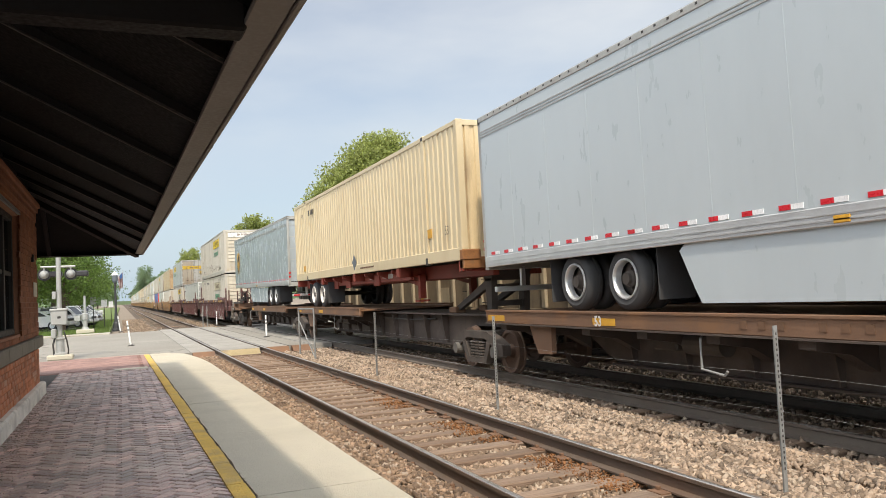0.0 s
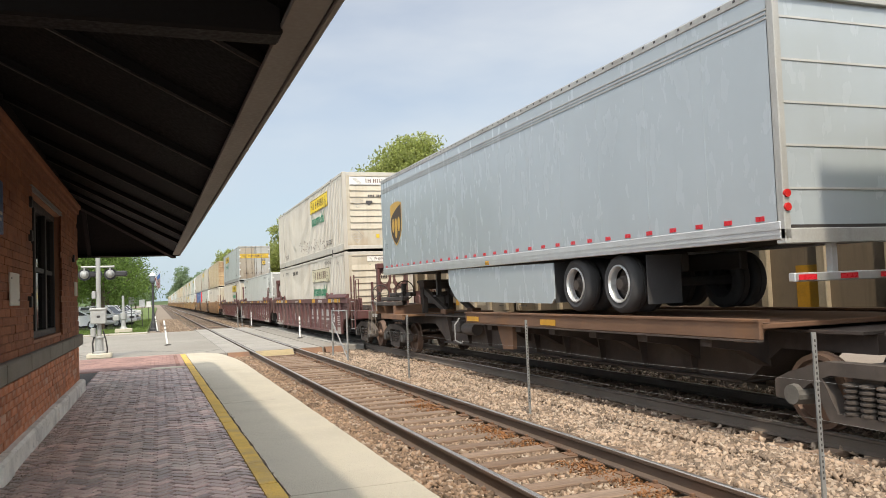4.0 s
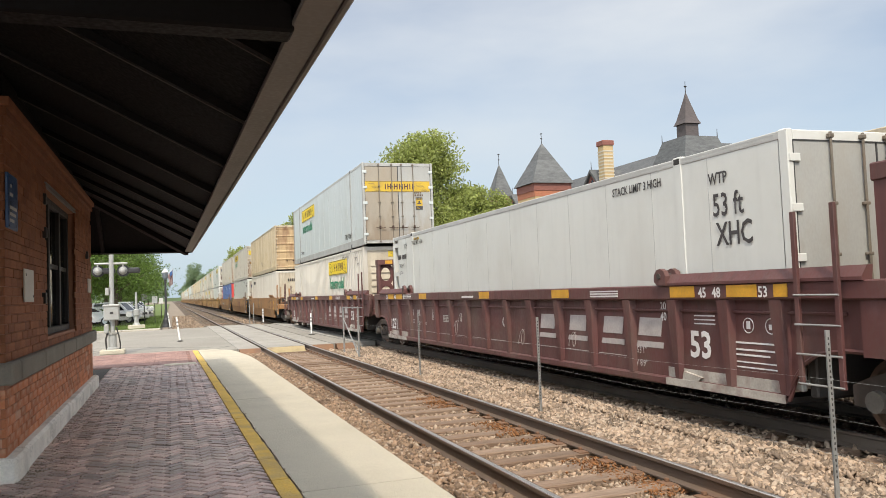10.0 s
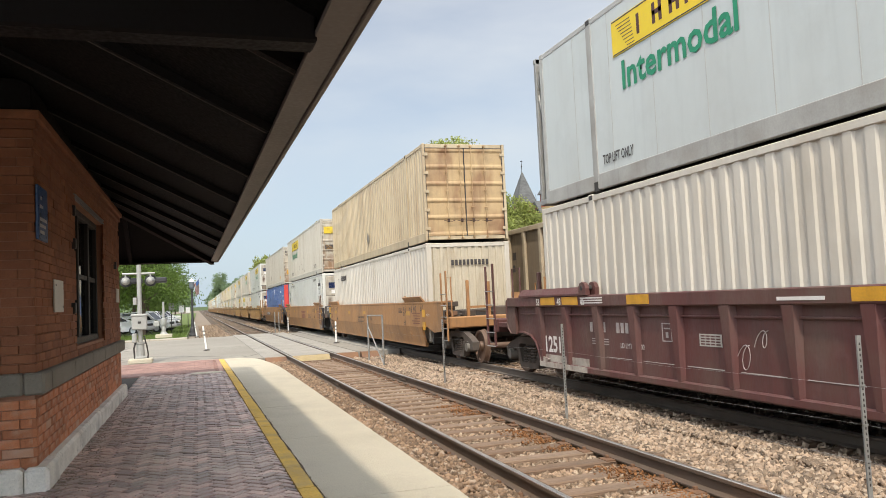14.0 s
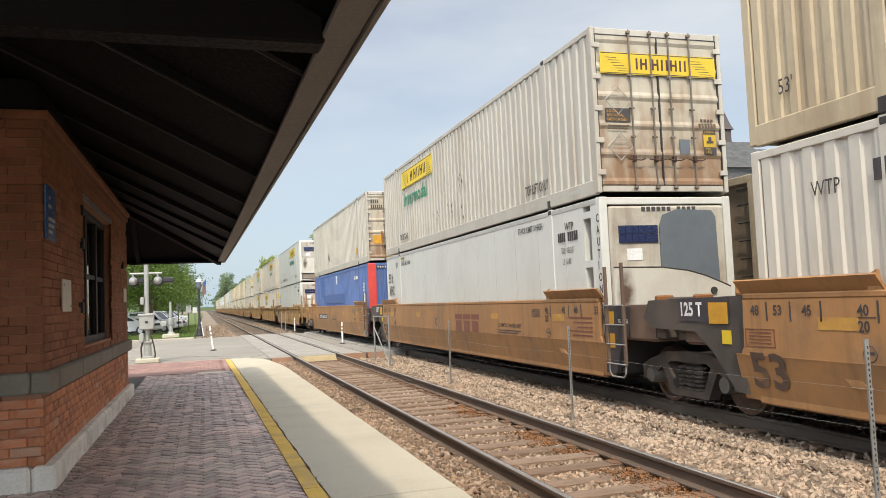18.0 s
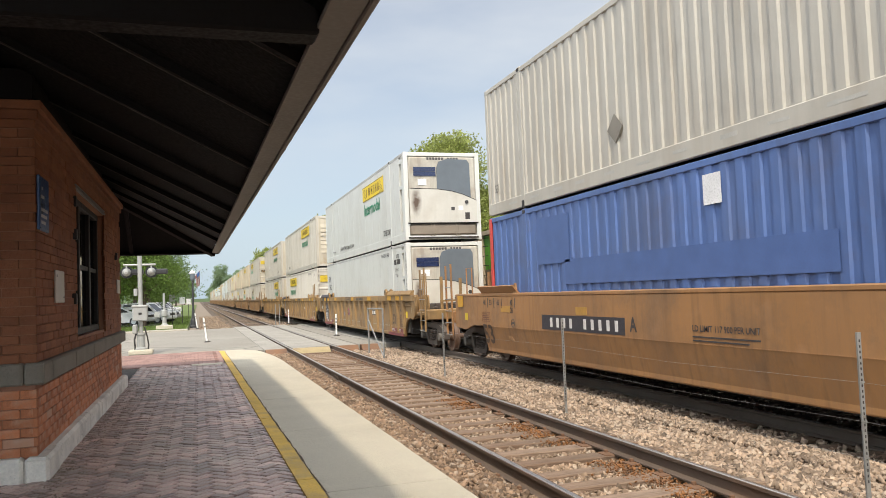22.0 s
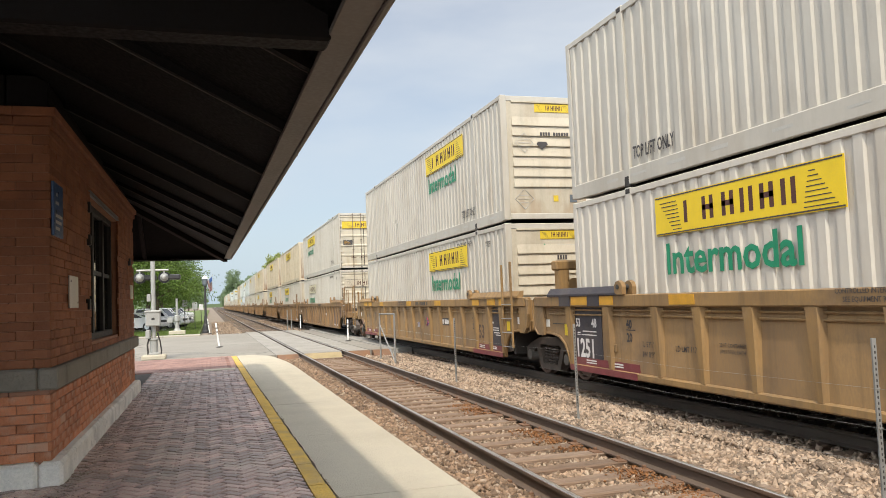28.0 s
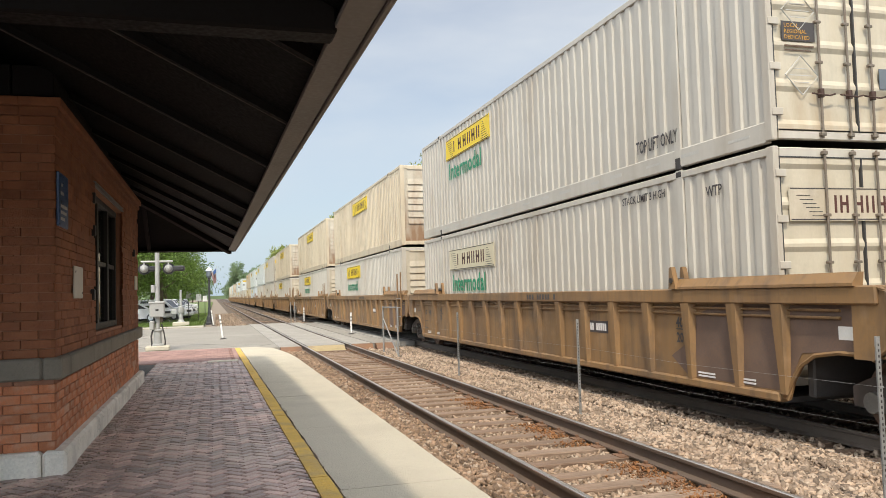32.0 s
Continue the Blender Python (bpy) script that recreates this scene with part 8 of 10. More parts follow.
    part("ladder", Shape().path([(-1.3, 9.9, 1.1), (-1.42, 9.9, 0.95), (-1.42, 9.9, 0.6), (-1.4, 9.55, 0.55), (-1.4, 9.5, 0.6)], 0.018, 6), galvanised, ob)
    if end:
        part("end_plate", Shape().box(-1.36, 1.36, CL - 2.1, CL + 0.1, 1.06, 1.12, 0.01).box(-1.38, -1.3, CL - 2.1, CL + 0.1, 0.98, 1.13, 0.01), flat_rust, ob, "rusty end platform")
        for k, (x0, z0, z1) in enumerate(((-1.28, 1.36, 1.48), (-1.05, 1.5, 1.62), (-0.8, 1.62, 1.74), (0.3, 1.36, 1.6))):
            part("bridge_beam", Shape().box(x0, x0 + 0.2, CL - 1.2 + 0.1 * k, CL + 1.35 - 0.1 * k, z0, z1, 0.02), hitch_grey, ob, "stacked dusty steel beam")
        for y in (CL - 1.0, CL + 1.1):
            part("beam_rest", Shape().box(-1.3, 0.6, y - 0.08, y + 0.08, 1.1, 1.37, 0.02), flat_rust, ob)
        part("brake_post", Shape().box(-0.9, -0.78, CL - 0.62, CL - 0.5, 1.1, 2.0, 0.01), hitch_grey, ob)
        brake_wheel(ob, CL - 0.66, -0.84, 1.8, hitch_grey)
        part("end_sill", Shape().box(-1.4, 1.4, CL + 1.3, CL + 1.5, 0.92, 1.2, 0.02), sill_brown, ob)
        for y in (CL + 0.85, CL + 1.35):
            part("step_stirrup", Shape().path([(-1.42, y - 0.3, 1.2), (-1.45, y - 0.3, 0.5), (-1.45, y + 0.05, 0.48), (-1.42, y + 0.05, 1.2)], 0.014, 6), rod_steel, ob)
        part("grab_iron", Shape().path([(-1.4, CL + 0.5, 1.2), (-1.42, CL + 0.5, 1.5), (-1.42, CL + 1.05, 1.52), (-1.4, CL + 1.05, 1.2)], 0.014, 6), galvanised, ob)
        part("coupler", Shape().box(-0.15, 0.15, CL + 1.4, CL + 2.4, 0.72, 0.98, 0.04), dark_steel, ob)
        bars_side([(CL + 0.5 + k * 0.1, CL + 0.56 + k * 0.1, 1.02, 1.12) for k in range(7) if k != 3], white_letter, ob, -1.4)
    return ob


# place along the train of each load's near end
ride(spine_unit(-2.0, CL - 0.5, 1.0), -2.5)
ride(trailer(True, False, paint_trailer), -2.75, z=1.31, tilt=-0.5)
ride(spine_unit(6.9, 15.4, 0.45), 14.6)
ride(chassis(), 14.45, z=1.26)
beige = container("ribbed", paint_beige, "upright", scorched, pitch=0.27)
part("placard", Shape().prism([(7.9, 0.08), (8.13, 0.31), (7.9, 0.54), (7.67, 0.31)], "x", -HW - 0.006, -HW), grille, beige, "grey diamond placard")
part("scrape", Shape().box(-HW - 0.006, -HW, 6.0, 7.3, 0.1, 0.14), spike_rust, beige, "rusty scrape on the lower rail")
side_text("53'", 0.28, 0.85, 0.55, dark_letter, beige)
side_text("WTP", 0.2, 14.9, 2.3, dark_letter, beige, -HW, 0.7, 0.003)
bars_side([(13.75 - k * 0.13 - 0.07, 13.75 - k * 0.13, 2.3, 2.48) for k in range(7) if k != 2], dark_letter, beige)
part("door_mark", Shape().box(-HW - 0.006, -HW, 14.5, 14.75, 0.3, 0.5), orange_sign, beige)
part("door_mark", Shape().box(-HW - 0.006, -HW, 1.6, 1.85, 0.55, 0.75), orange_sign, beige)
for x in (-HW - 0.01, HW - 0.4):
    part("rust_corner", Shape().box(x, x + 0.41, -0.045, 0.12, -0.02, 0.2, 0.02), worn_orange, beige, "rusty orange corner")
part("placard", Shape().prism([(0.45, 0.45), (0.75, 0.75), (0.45, 1.05), (0.15, 0.75)], "y", -0.05, -0.04), grille, beige, "grey diamond placard")
ride(beige, 14.45, z=2.26)
ride(spine_unit(0.3, 9.15, 15.05, -1, True), 32.2)
ride(trailer(False, True, paint_trailer_dark), 32.2, z=1.25, tilt=0.55)
first_truck = truck()
TRUCKS = [14.45, 31.5, 48.0]


def placards(ob, ys, z=0.75, filled=False):
    """Diamond placards on the side: open holders of thin bars, or filled with a grey plate."""
    x = -HW - 0.006
    for y in ys:
        if filled:
            part("placard", Shape().prism([(y, z - 0.24), (y + 0.24, z), (y, z + 0.24), (y - 0.24, z)], "x", x, x + 0.006), placard_grey, ob, "grey diamond placard")
            continue
        h = Shape().path([(x, y, z - 0.22), (x, y + 0.22, z), (x, y, z + 0.22), (x, y - 0.22, z), (x, y, z - 0.22)], 0.007, 4)
        for k in (-0.35, 0.0, 0.35):
            h.box(x, x + 0.006, y - 0.15 * (1 - abs(k)), y + 0.15 * (1 - abs(k)), z + k * 0.22 - 0.004, z + k * 0.22 + 0.004)
        part("placard_holder", h, seam_grey, ob, "diamond placard holder of thin bars")


def top_lift(ob, y=3.1):
    side_text("TOP LIFT ONLY", 0.27, y, 0.36, dark_letter, ob, -HW, 0.6, 0.006)


def stack_limit(ob, dark=dark_letter):
    side_text("STACK LIMIT 3 HIGH", 0.17, 3.6, CH - 0.32, dark, ob, -HW, 0.8, 0.003)
    side_text("WTP", 0.2, 1.35, CH - 0.45, dark, ob, -HW, 0.8, 0.004)


def far_texts(low, up):
    """Small stencils beside the lifting post at the far end of a stacked pair."""
    side_text("TOP LIFT ONLY", 0.27, 13.95, 0.36, dark_letter, up, -HW, 0.6, 0.006)
    side_text("WTP", 0.2, 15.0, CH - 0.45, dark_letter, low, -HW, 0.7, 0.003)
    side_text("STACK LIMIT 3 HIGH", 0.17, 13.95, CH - 0.4, dark_letter, low, -HW, 0.7, 0.003)
    bars_side([(11.6 - k * 0.17 - 0.06, 11.6 - k * 0.17, CH - 0.5, CH - 0.32) for k in range(9) if k != 4], dark_letter, low)
    part("post_streak", Shape().prism([(14.15, 0.75), (14.18, 0.75), (14.2, 1.0), (14.18, 1.25), (14.19, 1.4), (14.15, 1.4), (14.16, 1.1), (14.14, 0.95)], "x", -HW - 0.006, -HW - 0.003), rust_fleck, up, "dark rust streak on the lifting post")


def hazard(ob, y):
    """A short black and yellow warning strip under the top rail."""
    part("hazard_strip", Shape().box(-HW - 0.006, -HW, y, y + 0.45, CH - 0.22, CH - 0.16), dusty_yellow, ob, "black and yellow warning strip")
    s = Shape()
    for k in range(4):
        a = y + 0.02 + k * 0.11
        s.prism([(a, CH - 0.22), (a + 0.05, CH - 0.22), (a + 0.09, CH - 0.16), (a + 0.04, CH - 0.16)], "x", -HW - 0.008, -HW - 0.003)
    tagged(part("hazard_mark", s, dark_letter, ob), kind="stuff")


def rust_stains(ob, ys):
    """Small dark chips on the ribs with thin runs below them."""
    s, q = Shape(), random.Random(len(ys))
    for y, z, h in ys:
        for k in range(5):
            a, b, c = y + q.uniform(-0.22, 0.22), z + q.uniform(-0.2, 0.2), q.uniform(0.008, 0.026)
            s.prism([(a - c, b), (a - c * 0.4, b + c * q.uniform(1, 2)), (a + c, b + c * 0.8), (a + c * q.uniform(0.4, 1.1), b - c), (a, b - c * q.uniform(1.2, 2.6) - h * 0.08), (a - c * 0.5, b - c)], "x", -HW - 0.003, -HW + 0.002)
    tagged(part("rust_chipping", s, rust_fleck, ob, "dark rust chips"), kind="stuff")


def end_logo(ob, x0=-1.13, x1=1.17, z0=2.06, z1=2.44, panel=None, y=0.016):
    """The haulier's panel on a container end: dark bars for the name, thin border and slanted scrolls."""
    sign = part("end_panel_sign", Shape().box(x0, x1, y - 0.006, y, z0, z1), panel or end_yellow, ob, "name panel")
    w, h, f = x1 - x0, z1 - z0, y - 0.009
    edge = Shape().box(x0 + 0.01 * w, x1 - 0.01 * w, f, y - 0.004, z0 + 0.03 * h, z0 + 0.06 * h).box(x0 + 0.01 * w, x1 - 0.01 * w, f, y - 0.004, z1 - 0.06 * h, z1 - 0.03 * h)
    for k in range(6):
        z = z0 + (0.14 + 0.12 * k) * h
        a = 0.02 * k * w
        edge.box(x0 + 0.15 * w - a, x0 + 0.24 * w - a, f, y - 0.004, z, z + 0.015 * h + 0.002)
        edge.box(x1 - 0.14 * w - a, x1 - 0.04 * w - a * 0.9, f, y - 0.004, z, z + 0.015 * h + 0.002)
    tagged(part("panel_border", edge, dark_letter, sign), kind="stuff")
    name, x, t = Shape(), x0 + 0.26 * w, 0.016 * w
    for k in range(6):
        c = 0.058 * w
        name.box(x + c - t, x + c, f, y - 0.004, z0 + 0.24 * h, z0 + 0.76 * h)
        if k:
            name.box(x, x + t, f, y - 0.004, z0 + 0.24 * h, z0 + 0.76 * h)
        if k in (1, 2, 4):
            name.box(x + t, x + c - t, f, y - 0.004, z0 + 0.46 * h, z0 + 0.56 * h)
        x += c + (0.042 if k == 1 else 0.022) * w
    tagged(part("name_mark", name, name_brown, sign, "dark maroon bars of the name"), kind="stuff")


def end_word(ob):
    """The cut-off green word and the numbers under a small end panel."""
    end_text("Inte", 0.17, -0.36, 2.27, green_letter, ob, 0.03, 1.1, 0.004)
    part("patch", Shape().box(-0.03, 0.62, 0.024, 0.03, 2.27, 2.36), faint_label, ob, "grey painted-over patch")
    part("patch", Shape().box(0.62, 0.72, 0.024, 0.03, 2.28, 2.37), dark_letter, ob)
    bars_end([(-0.05 + k * 0.065, -0.01 + k * 0.065, 2.02, 2.12) for k in range(4)] + [(-0.08 + k * 0.065, -0.04 + k * 0.065, 1.86, 1.96) for k in range(6)], dark_letter, ob, -0.01)


def end_labels(ob):
    """Placards, number and small labels on a flat end wall."""
    diamond(ob, -0.75, 1.77, -0.01, 0.22)
    diamond(ob, -0.78, 0.48, 0.026, 0.23)
    bars_end([(-0.34 + k * 0.066, -0.295 + k * 0.066, 1.94, 2.02) for k in range(11) if k != 4], dark_letter, ob, -0.01)
    part("warning_mark", Shape().prism([(-0.3, 1.62), (-0.16, 1.74), (-0.2, 1.8), (-0.4, 1.8), (-0.44, 1.74)], "y", -0.016, -0.006), dark_letter, ob, "dark pointed label")
    part("yellow_label", Shape().box(-0.06, 0.06, 0.022, 0.03, 0.42, 0.56), end_yellow, ob, "small yellow label")
    part("grey_label", Shape().box(0.35, 0.53, 0.022, 0.03, 0.4, 0.58), grille, ob, "small grey label")
    part("paper_pouch", Shape().box(0.76, 0.96, 0.005, 0.03, 0.34, 0.66, 0.005), notice_paper, ob, "pale document pouch")


def wide_turn_sign(ob, x0=0.84, z0=0.68, full=True):
    """The caution sign on a door, with the labels and placards that go with it."""
    cs = part("caution_sign", Shape().box(x0, x0 + 0.25, 0.009, 0.016, z0, z0 + 0.44), dusty_yellow, ob, "yellow and black caution sign")
    bars_end([(x0, x0 + 0.25, z0 + 0.36, z0 + 0.44), (x0, x0 + 0.25, z0, z0 + 0.13)], dark_letter, cs, 0.009, "caution_band")
    for words, size, z in (("CAUTION", 0.066, z0 + 0.378), ("WIDE", 0.06, z0 + 0.07), ("TURNS", 0.06, z0 + 0.016)):
        end_text(words, size, x0 + 0.02, z, dusty_yellow, cs, 0.003, 0.68)
    bars_end([(x0 + 0.06, x0 + 0.2, z0 + 0.2, z0 + 0.24), (x0 + 0.1, x0 + 0.16, z0 + 0.24, z0 + 0.31)], dark_letter, cs, 0.009, "caution_mark")
    bars_end([(x0 - 0.04 + k * 0.07, x0 + 0.005 + k * 0.07, z0 + 0.58, z0 + 0.63) for k in range(4)] + [(x0 - 0.08 + k * 0.062, x0 - 0.04 + k * 0.062, z0 + 0.48, z0 + 0.55) for k in range(6)], stencil_brown, ob, 0.016)
    if not full:
        return
    diamond(ob, -0.83, 1.6, 0.016)
    diamond(ob, -0.82, 0.8, 0.016)
    lb = part("dark_label", Shape().box(-1.08, -0.6, 0.009, 0.016, 1.22, 1.46), dark_letter, ob, "dark label with pale words")
    for k, words in enumerate(("LOCAL", "REGIONAL", "DEDICATED")):
        end_text(words, 0.068, -1.05, 1.385 - k * 0.072, orange_sign, lb, 0.008, 1.0)
    bars_end([(-1.04, -0.62, 1.15, 1.17), (-1.04, -0.66, 1.1, 1.115)], stencil_brown, ob, 0.016)
    part("grey_label", Shape().box(0.35, 0.55, 0.009, 0.016, 0.68, 0.94), grille, ob, "small grey label")


Z_LOW, Z_UP = 0.45, 0.45 + CH + 0.07

# maroon three-unit car
for s, hd, tl in ((53.65, True, False), (73.35, False, False), (93.3, False, True)):
    car_ = well_unit(maroon, "ribs", hd, tl)
    side_text({53.65: "B", 73.35: "C", 93.3: "A"}[s], 0.27, 7.61, 0.92, white_letter, car_, -1.432, 0.9, 0.01)
    ride(car_, s)
low = container("ribbed", paint_white, "ribbed")
haul_logo(low, 6.4, 1.87, panel=pale_yellow)
stack_limit(low)
end_logo(low, -0.44, 0.5, 2.49, 2.7, notice_paper, 0.03)
end_word(low)
placards(low, (10.9,))
ride(low, 53.5, z=Z_LOW)
up = container("ribbed", paint_white, "ribbed")
haul_logo(up, 6.4, 1.95)
top_lift(up)
end_logo(up, -1.02, 1.02, 2.38, 2.69, notice_paper, 0.0)
end_labels(up)
placards(up, (10.9,))
rust_stains(up, [(3.4 + k * 0.42, 0.5 + 0.1 * (k % 3), 0.18 + 0.2 * (k % 2)) for k in range(15)])
far_texts(low, up)
ride(up, 53.5, z=Z_UP)
single = container("smooth", paint_smooth, "doors", door_grey, machine_far=True)
stack_limit(single)
side_text("53 ft", 0.4, 1.3, 2.02, dark_letter, single, -HW, 0.75, 0.004)
side_text("XHC", 0.4, 1.25, 1.66, dark_letter, single, -HW, 0.75, 0.006)
side_text("WTP", 0.22, 14.95, 2.46, dark_letter, single, -HW, 0.6, 0.002)
bars_side([(15.55 - k * 0.079, 15.59 - k * 0.079, 2.18, 2.31) for k in range(11) if k != 4], dark_letter, single)
side_text("TARE WEIGHT", 0.14, 15.5, 1.95, dark_letter, single, -HW, 0.6)
side_text("(LB) 13140", 0.14, 15.5, 1.74, dark_letter, single, -HW, 0.6)
side_text("STACK LIMIT 3 HIGH", 0.17, 14.17, CH - 0.35, dark_letter, single, -HW, 0.62, 0.001)
hazard(single, 13.5)
ride(single, 73.25, z=Z_LOW)
low = container("ribbed", paint_fresh, "ribbed")
haul_logo(low, 6.4, 2.03)
stack_limit(low)
side_text("WTP", 0.2, 1.0, 2.2, dark_letter, low)
end_logo(low, -0.38, 0.58, 2.49, 2.71, y=0.03)
end_word(low)
ride(low, 93.3, z=Z_LOW)
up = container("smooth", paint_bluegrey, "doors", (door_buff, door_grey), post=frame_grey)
haul_logo(up, 13.4, 1.98)
top_lift(up)
side_text("TOP LIFT ONLY", 0.22, 13.9, 0.36, dark_letter, up, -HW, 0.6, 0.004)
end_logo(up, -1.2, 1.18, 1.83, 2.22, dusty_yellow)
wide_turn_sign(up, 0.64, 1.2, False)
ride(up, 93.07, z=Z_UP)
frame_end = Shape()
for x in (-HW + 0.06, HW - 0.06):
    frame_end.box(x - 0.05, x + 0.05, CL + 0.18, CL + 0.27, 0.0, CH, 0.01)
frame_end.box(-HW, HW, CL + 0.18, CL + 0.27, CH - 0.1, CH, 0.01).box(-HW, HW, CL - 0.02, CL + 0.27, 0, 0.1, 0.01)
frame_end.path([(-HW + 0.06, CL + 0.22, 1.0), (-HW + 0.06, CL, 1.6), (-HW + 0.06, CL + 0.22, 2.2), (-HW + 0.06, CL, CH - 0.1)], 0.03)
part("machine_frame", frame_end, galvanised, up, "steel frame of the cooling unit")
TRUCKS += [51.7, 71.57, 91.4, 110.9]
for s in (71.42, 91.25):
    ride(bracket_tower(maroon), s, z=1.16)

# brown smooth-sided three-unit car
for s, hd, tl in ((117.5, True, False), (137.3, False, False), (157.1, False, True)):
    ride(well_unit(ochre, "smooth", hd, tl), s)
low = container("ribbed", paint_fresh, "upright", end_cream, pitch=0.33)
side_text("WTP", 0.24, 15.2, 2.2, dark_letter, low)
bars_side([(13.0 + k * 0.14, 13.09 + k * 0.14, 2.25, 2.47) for k in range(10)], dark_letter, low)
bars_end([(-0.55 + k * 0.12, -0.47 + k * 0.12, 2.2, 2.36) for k in range(10)], dark_letter, low, 0.01)
ride(low, 117.5, z=Z_LOW)
up = container("ribbed", paint_tan, "doors", door_tan, pitch=0.27)
placards(up, (8.0,), 0.75, True)
side_text("53'", 0.26, 15.6, 0.5, dark_letter, up)
ride(up, 117.5, z=Z_UP)
low = container("smooth", paint_smooth, "reefer")
stack_limit(low)
side_text("53 ft", 0.46, 15.85, 1.92, dark_letter, low, -HW, 0.75, 0.006)
side_text("XHC", 0.46, 15.8, 1.48, dark_letter, low, -HW, 0.75, 0.006)
side_text("WTP", 0.24, 14.75, 2.42, dark_letter, low, -HW, 0.6, 0.003)
side_text("STACK LIMIT 3 HIGH", 0.2, 13.95, CH - 0.42, dark_letter, low, -HW, 0.65, 0.003)
hazard(low, 13.5)
ride(low, 137.48, z=Z_LOW)
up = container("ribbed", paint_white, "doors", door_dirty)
haul_logo(up, 13.45, 2.0)
top_lift(up, 13.95)
top_lift(up)
end_logo(up)
wide_turn_sign(up)
rust_stains(up, [(7.4, 1.35, 0.2), (9.6, 0.62, 0.3), (8.3, 0.72, 0.28), (7.2, 0.5, 0.15), (10.3, 2.3, 0.2)])
ride(up, 137.48, z=Z_UP)
low = container("ribbed", paint_blue, "upright", paint_blue, post=paint_blue, pitch=0.31)
for sx in (-1, 1):
    part("red_corner", Shape().box(*sorted((sx * (HW - 0.32), sx * (HW + 0.006))), -0.014, 0.1, 0.02, CH - 0.02, 0.01), paint_red, low, "red painted corner post")
part("red_corner", Shape().box(-HW - 0.008, -HW + 0.3, CL - 0.14, CL + 0.012, 0.02, CH - 0.02, 0.01), paint_red, low, "red painted corner")
side_text("53", 0.5, 1.2, 1.75, white_letter, low, -HW, 0.75, 0.012)
part("white_label", Shape().box(-HW - 0.006, -HW, 0.7, 1.17, 1.28, 1.68), white_tape, low)
part("white_label", Shape().box(-HW - 0.006, -HW, 7.86, 8.23, 2.25, 2.65), white_tape, low)
bars_side([(2.32 + k * 0.1, 2.38 + k * 0.1, 2.3, 2.44) for k in range(9) if k != 5], white_letter, low)
touch_up = material("darker blue touch up", (0.073, 0.13, 0.315), 0.5, vary=0.12)
for a, b, c, d in ((6.0, 12.4, 1.3, 1.75), (12.2, 13.6, 1.7, 2.6)):
    part("painted_patch", Shape().box(-HW - 0.003, -HW + 0.001, a, b, c, d), touch_up, low, "darker blue repainted patch")
end_text("53", 0.5, -0.2, 1.9, white_letter, low, -0.005, 0.8, 0.012)
part("white_label", Shape().box(-0.18, 0.28, -0.008, 0.0, 1.4, 1.78), white_tape, low)
part("lever", Shape().box(0.1, 0.22, -0.05, 0.0, 1.72, 2.1, 0.02), black_paint, low, "black lever")
for x in (-0.94, 0.55):
    part("hazard_strip", Shape().box(x, x + 0.38, -0.008, 0.0, 2.66, 2.74), black_paint, low, "black and white warning strip")
    bars_end([(x + 0.03 + k * 0.1, x + 0.075 + k * 0.1, 2.665, 2.735) for k in range(4)], white_letter, low, -0.008)
ride(low, 157.0, z=Z_LOW)
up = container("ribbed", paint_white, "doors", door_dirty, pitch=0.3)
part("door_mark", Shape().box(-HW - 0.006, -HW, 2.2, 2.5, 0.45, 0.7), orange_sign, up)
placards(up, (10.4,), 0.8, True)
side_text("53'", 0.26, 15.7, 0.45, dark_letter, up)
bars_end([(-1.1 + k * 0.085, -1.045 + k * 0.085, 2.38, 2.52) for k in range(4)] + [(-1.1 + k * 0.085, -1.045 + k * 0.085, 2.16, 2.3) for k in range(6)], dark_letter, up, 0.0)
part("orange_sign", Shape().box(-1.04, -0.69, 0.01, 0.016, 0.71, 1.06), orange_sign, up)
part("grey_sign", Shape().box(-0.47, -0.22, 0.01, 0.016, 0.72, 1.05), grille, up)
part("rust_run", Shape().prism([(-0.72, 1.2), (-0.66, 1.24), (-0.6, 1.1), (-0.62, 0.85), (-0.66, 0.55), (-0.7, 0.8)], "y", 0.007, 0.015), worn_orange, up, "rust run down the door")
ride(up, 157.0, z=Z_UP)
TRUCKS += [115.6, 135.5, 155.3, 174.7]

# faded yellow three-unit car
for s, hd, tl in ((180.7, True, False), (200.5, False, False), (220.1, False, True)):
    ride(well_unit(yellow_car, "ribs", hd, tl, {180.7: "far", 200.5: "far", 220.1: "near"}[s], {180.7: 9.58, 220.1: 6.34}.get(s)), s)
low = container("smooth", paint_smooth, "reefer")
stack_limit(low)
side_text("53 ft", 0.4, 15.6, 1.95, dark_letter, low, -HW, 0.75, 0.006)
side_text("XHC", 0.4, 15.55, 1.55, dark_letter, low, -HW, 0.75, 0.006)
ride(low, 180.7, z=Z_LOW)
up = container("smooth", paint_smooth, "reefer", ids=False)
haul_logo(up, 6.55, 1.98)
top_lift(up)
side_text('30 Pallets (48"X40") Refrigerated Container', 0.27, 12.03, 0.36, dark_letter, up, -HW, 0.7, 0.002)
side_text("TOP LIFT ONLY", 0.16, 14.06, 0.34, dark_letter, up, -HW, 0.75, 0.002)
ride(up, 180.7, z=Z_UP)
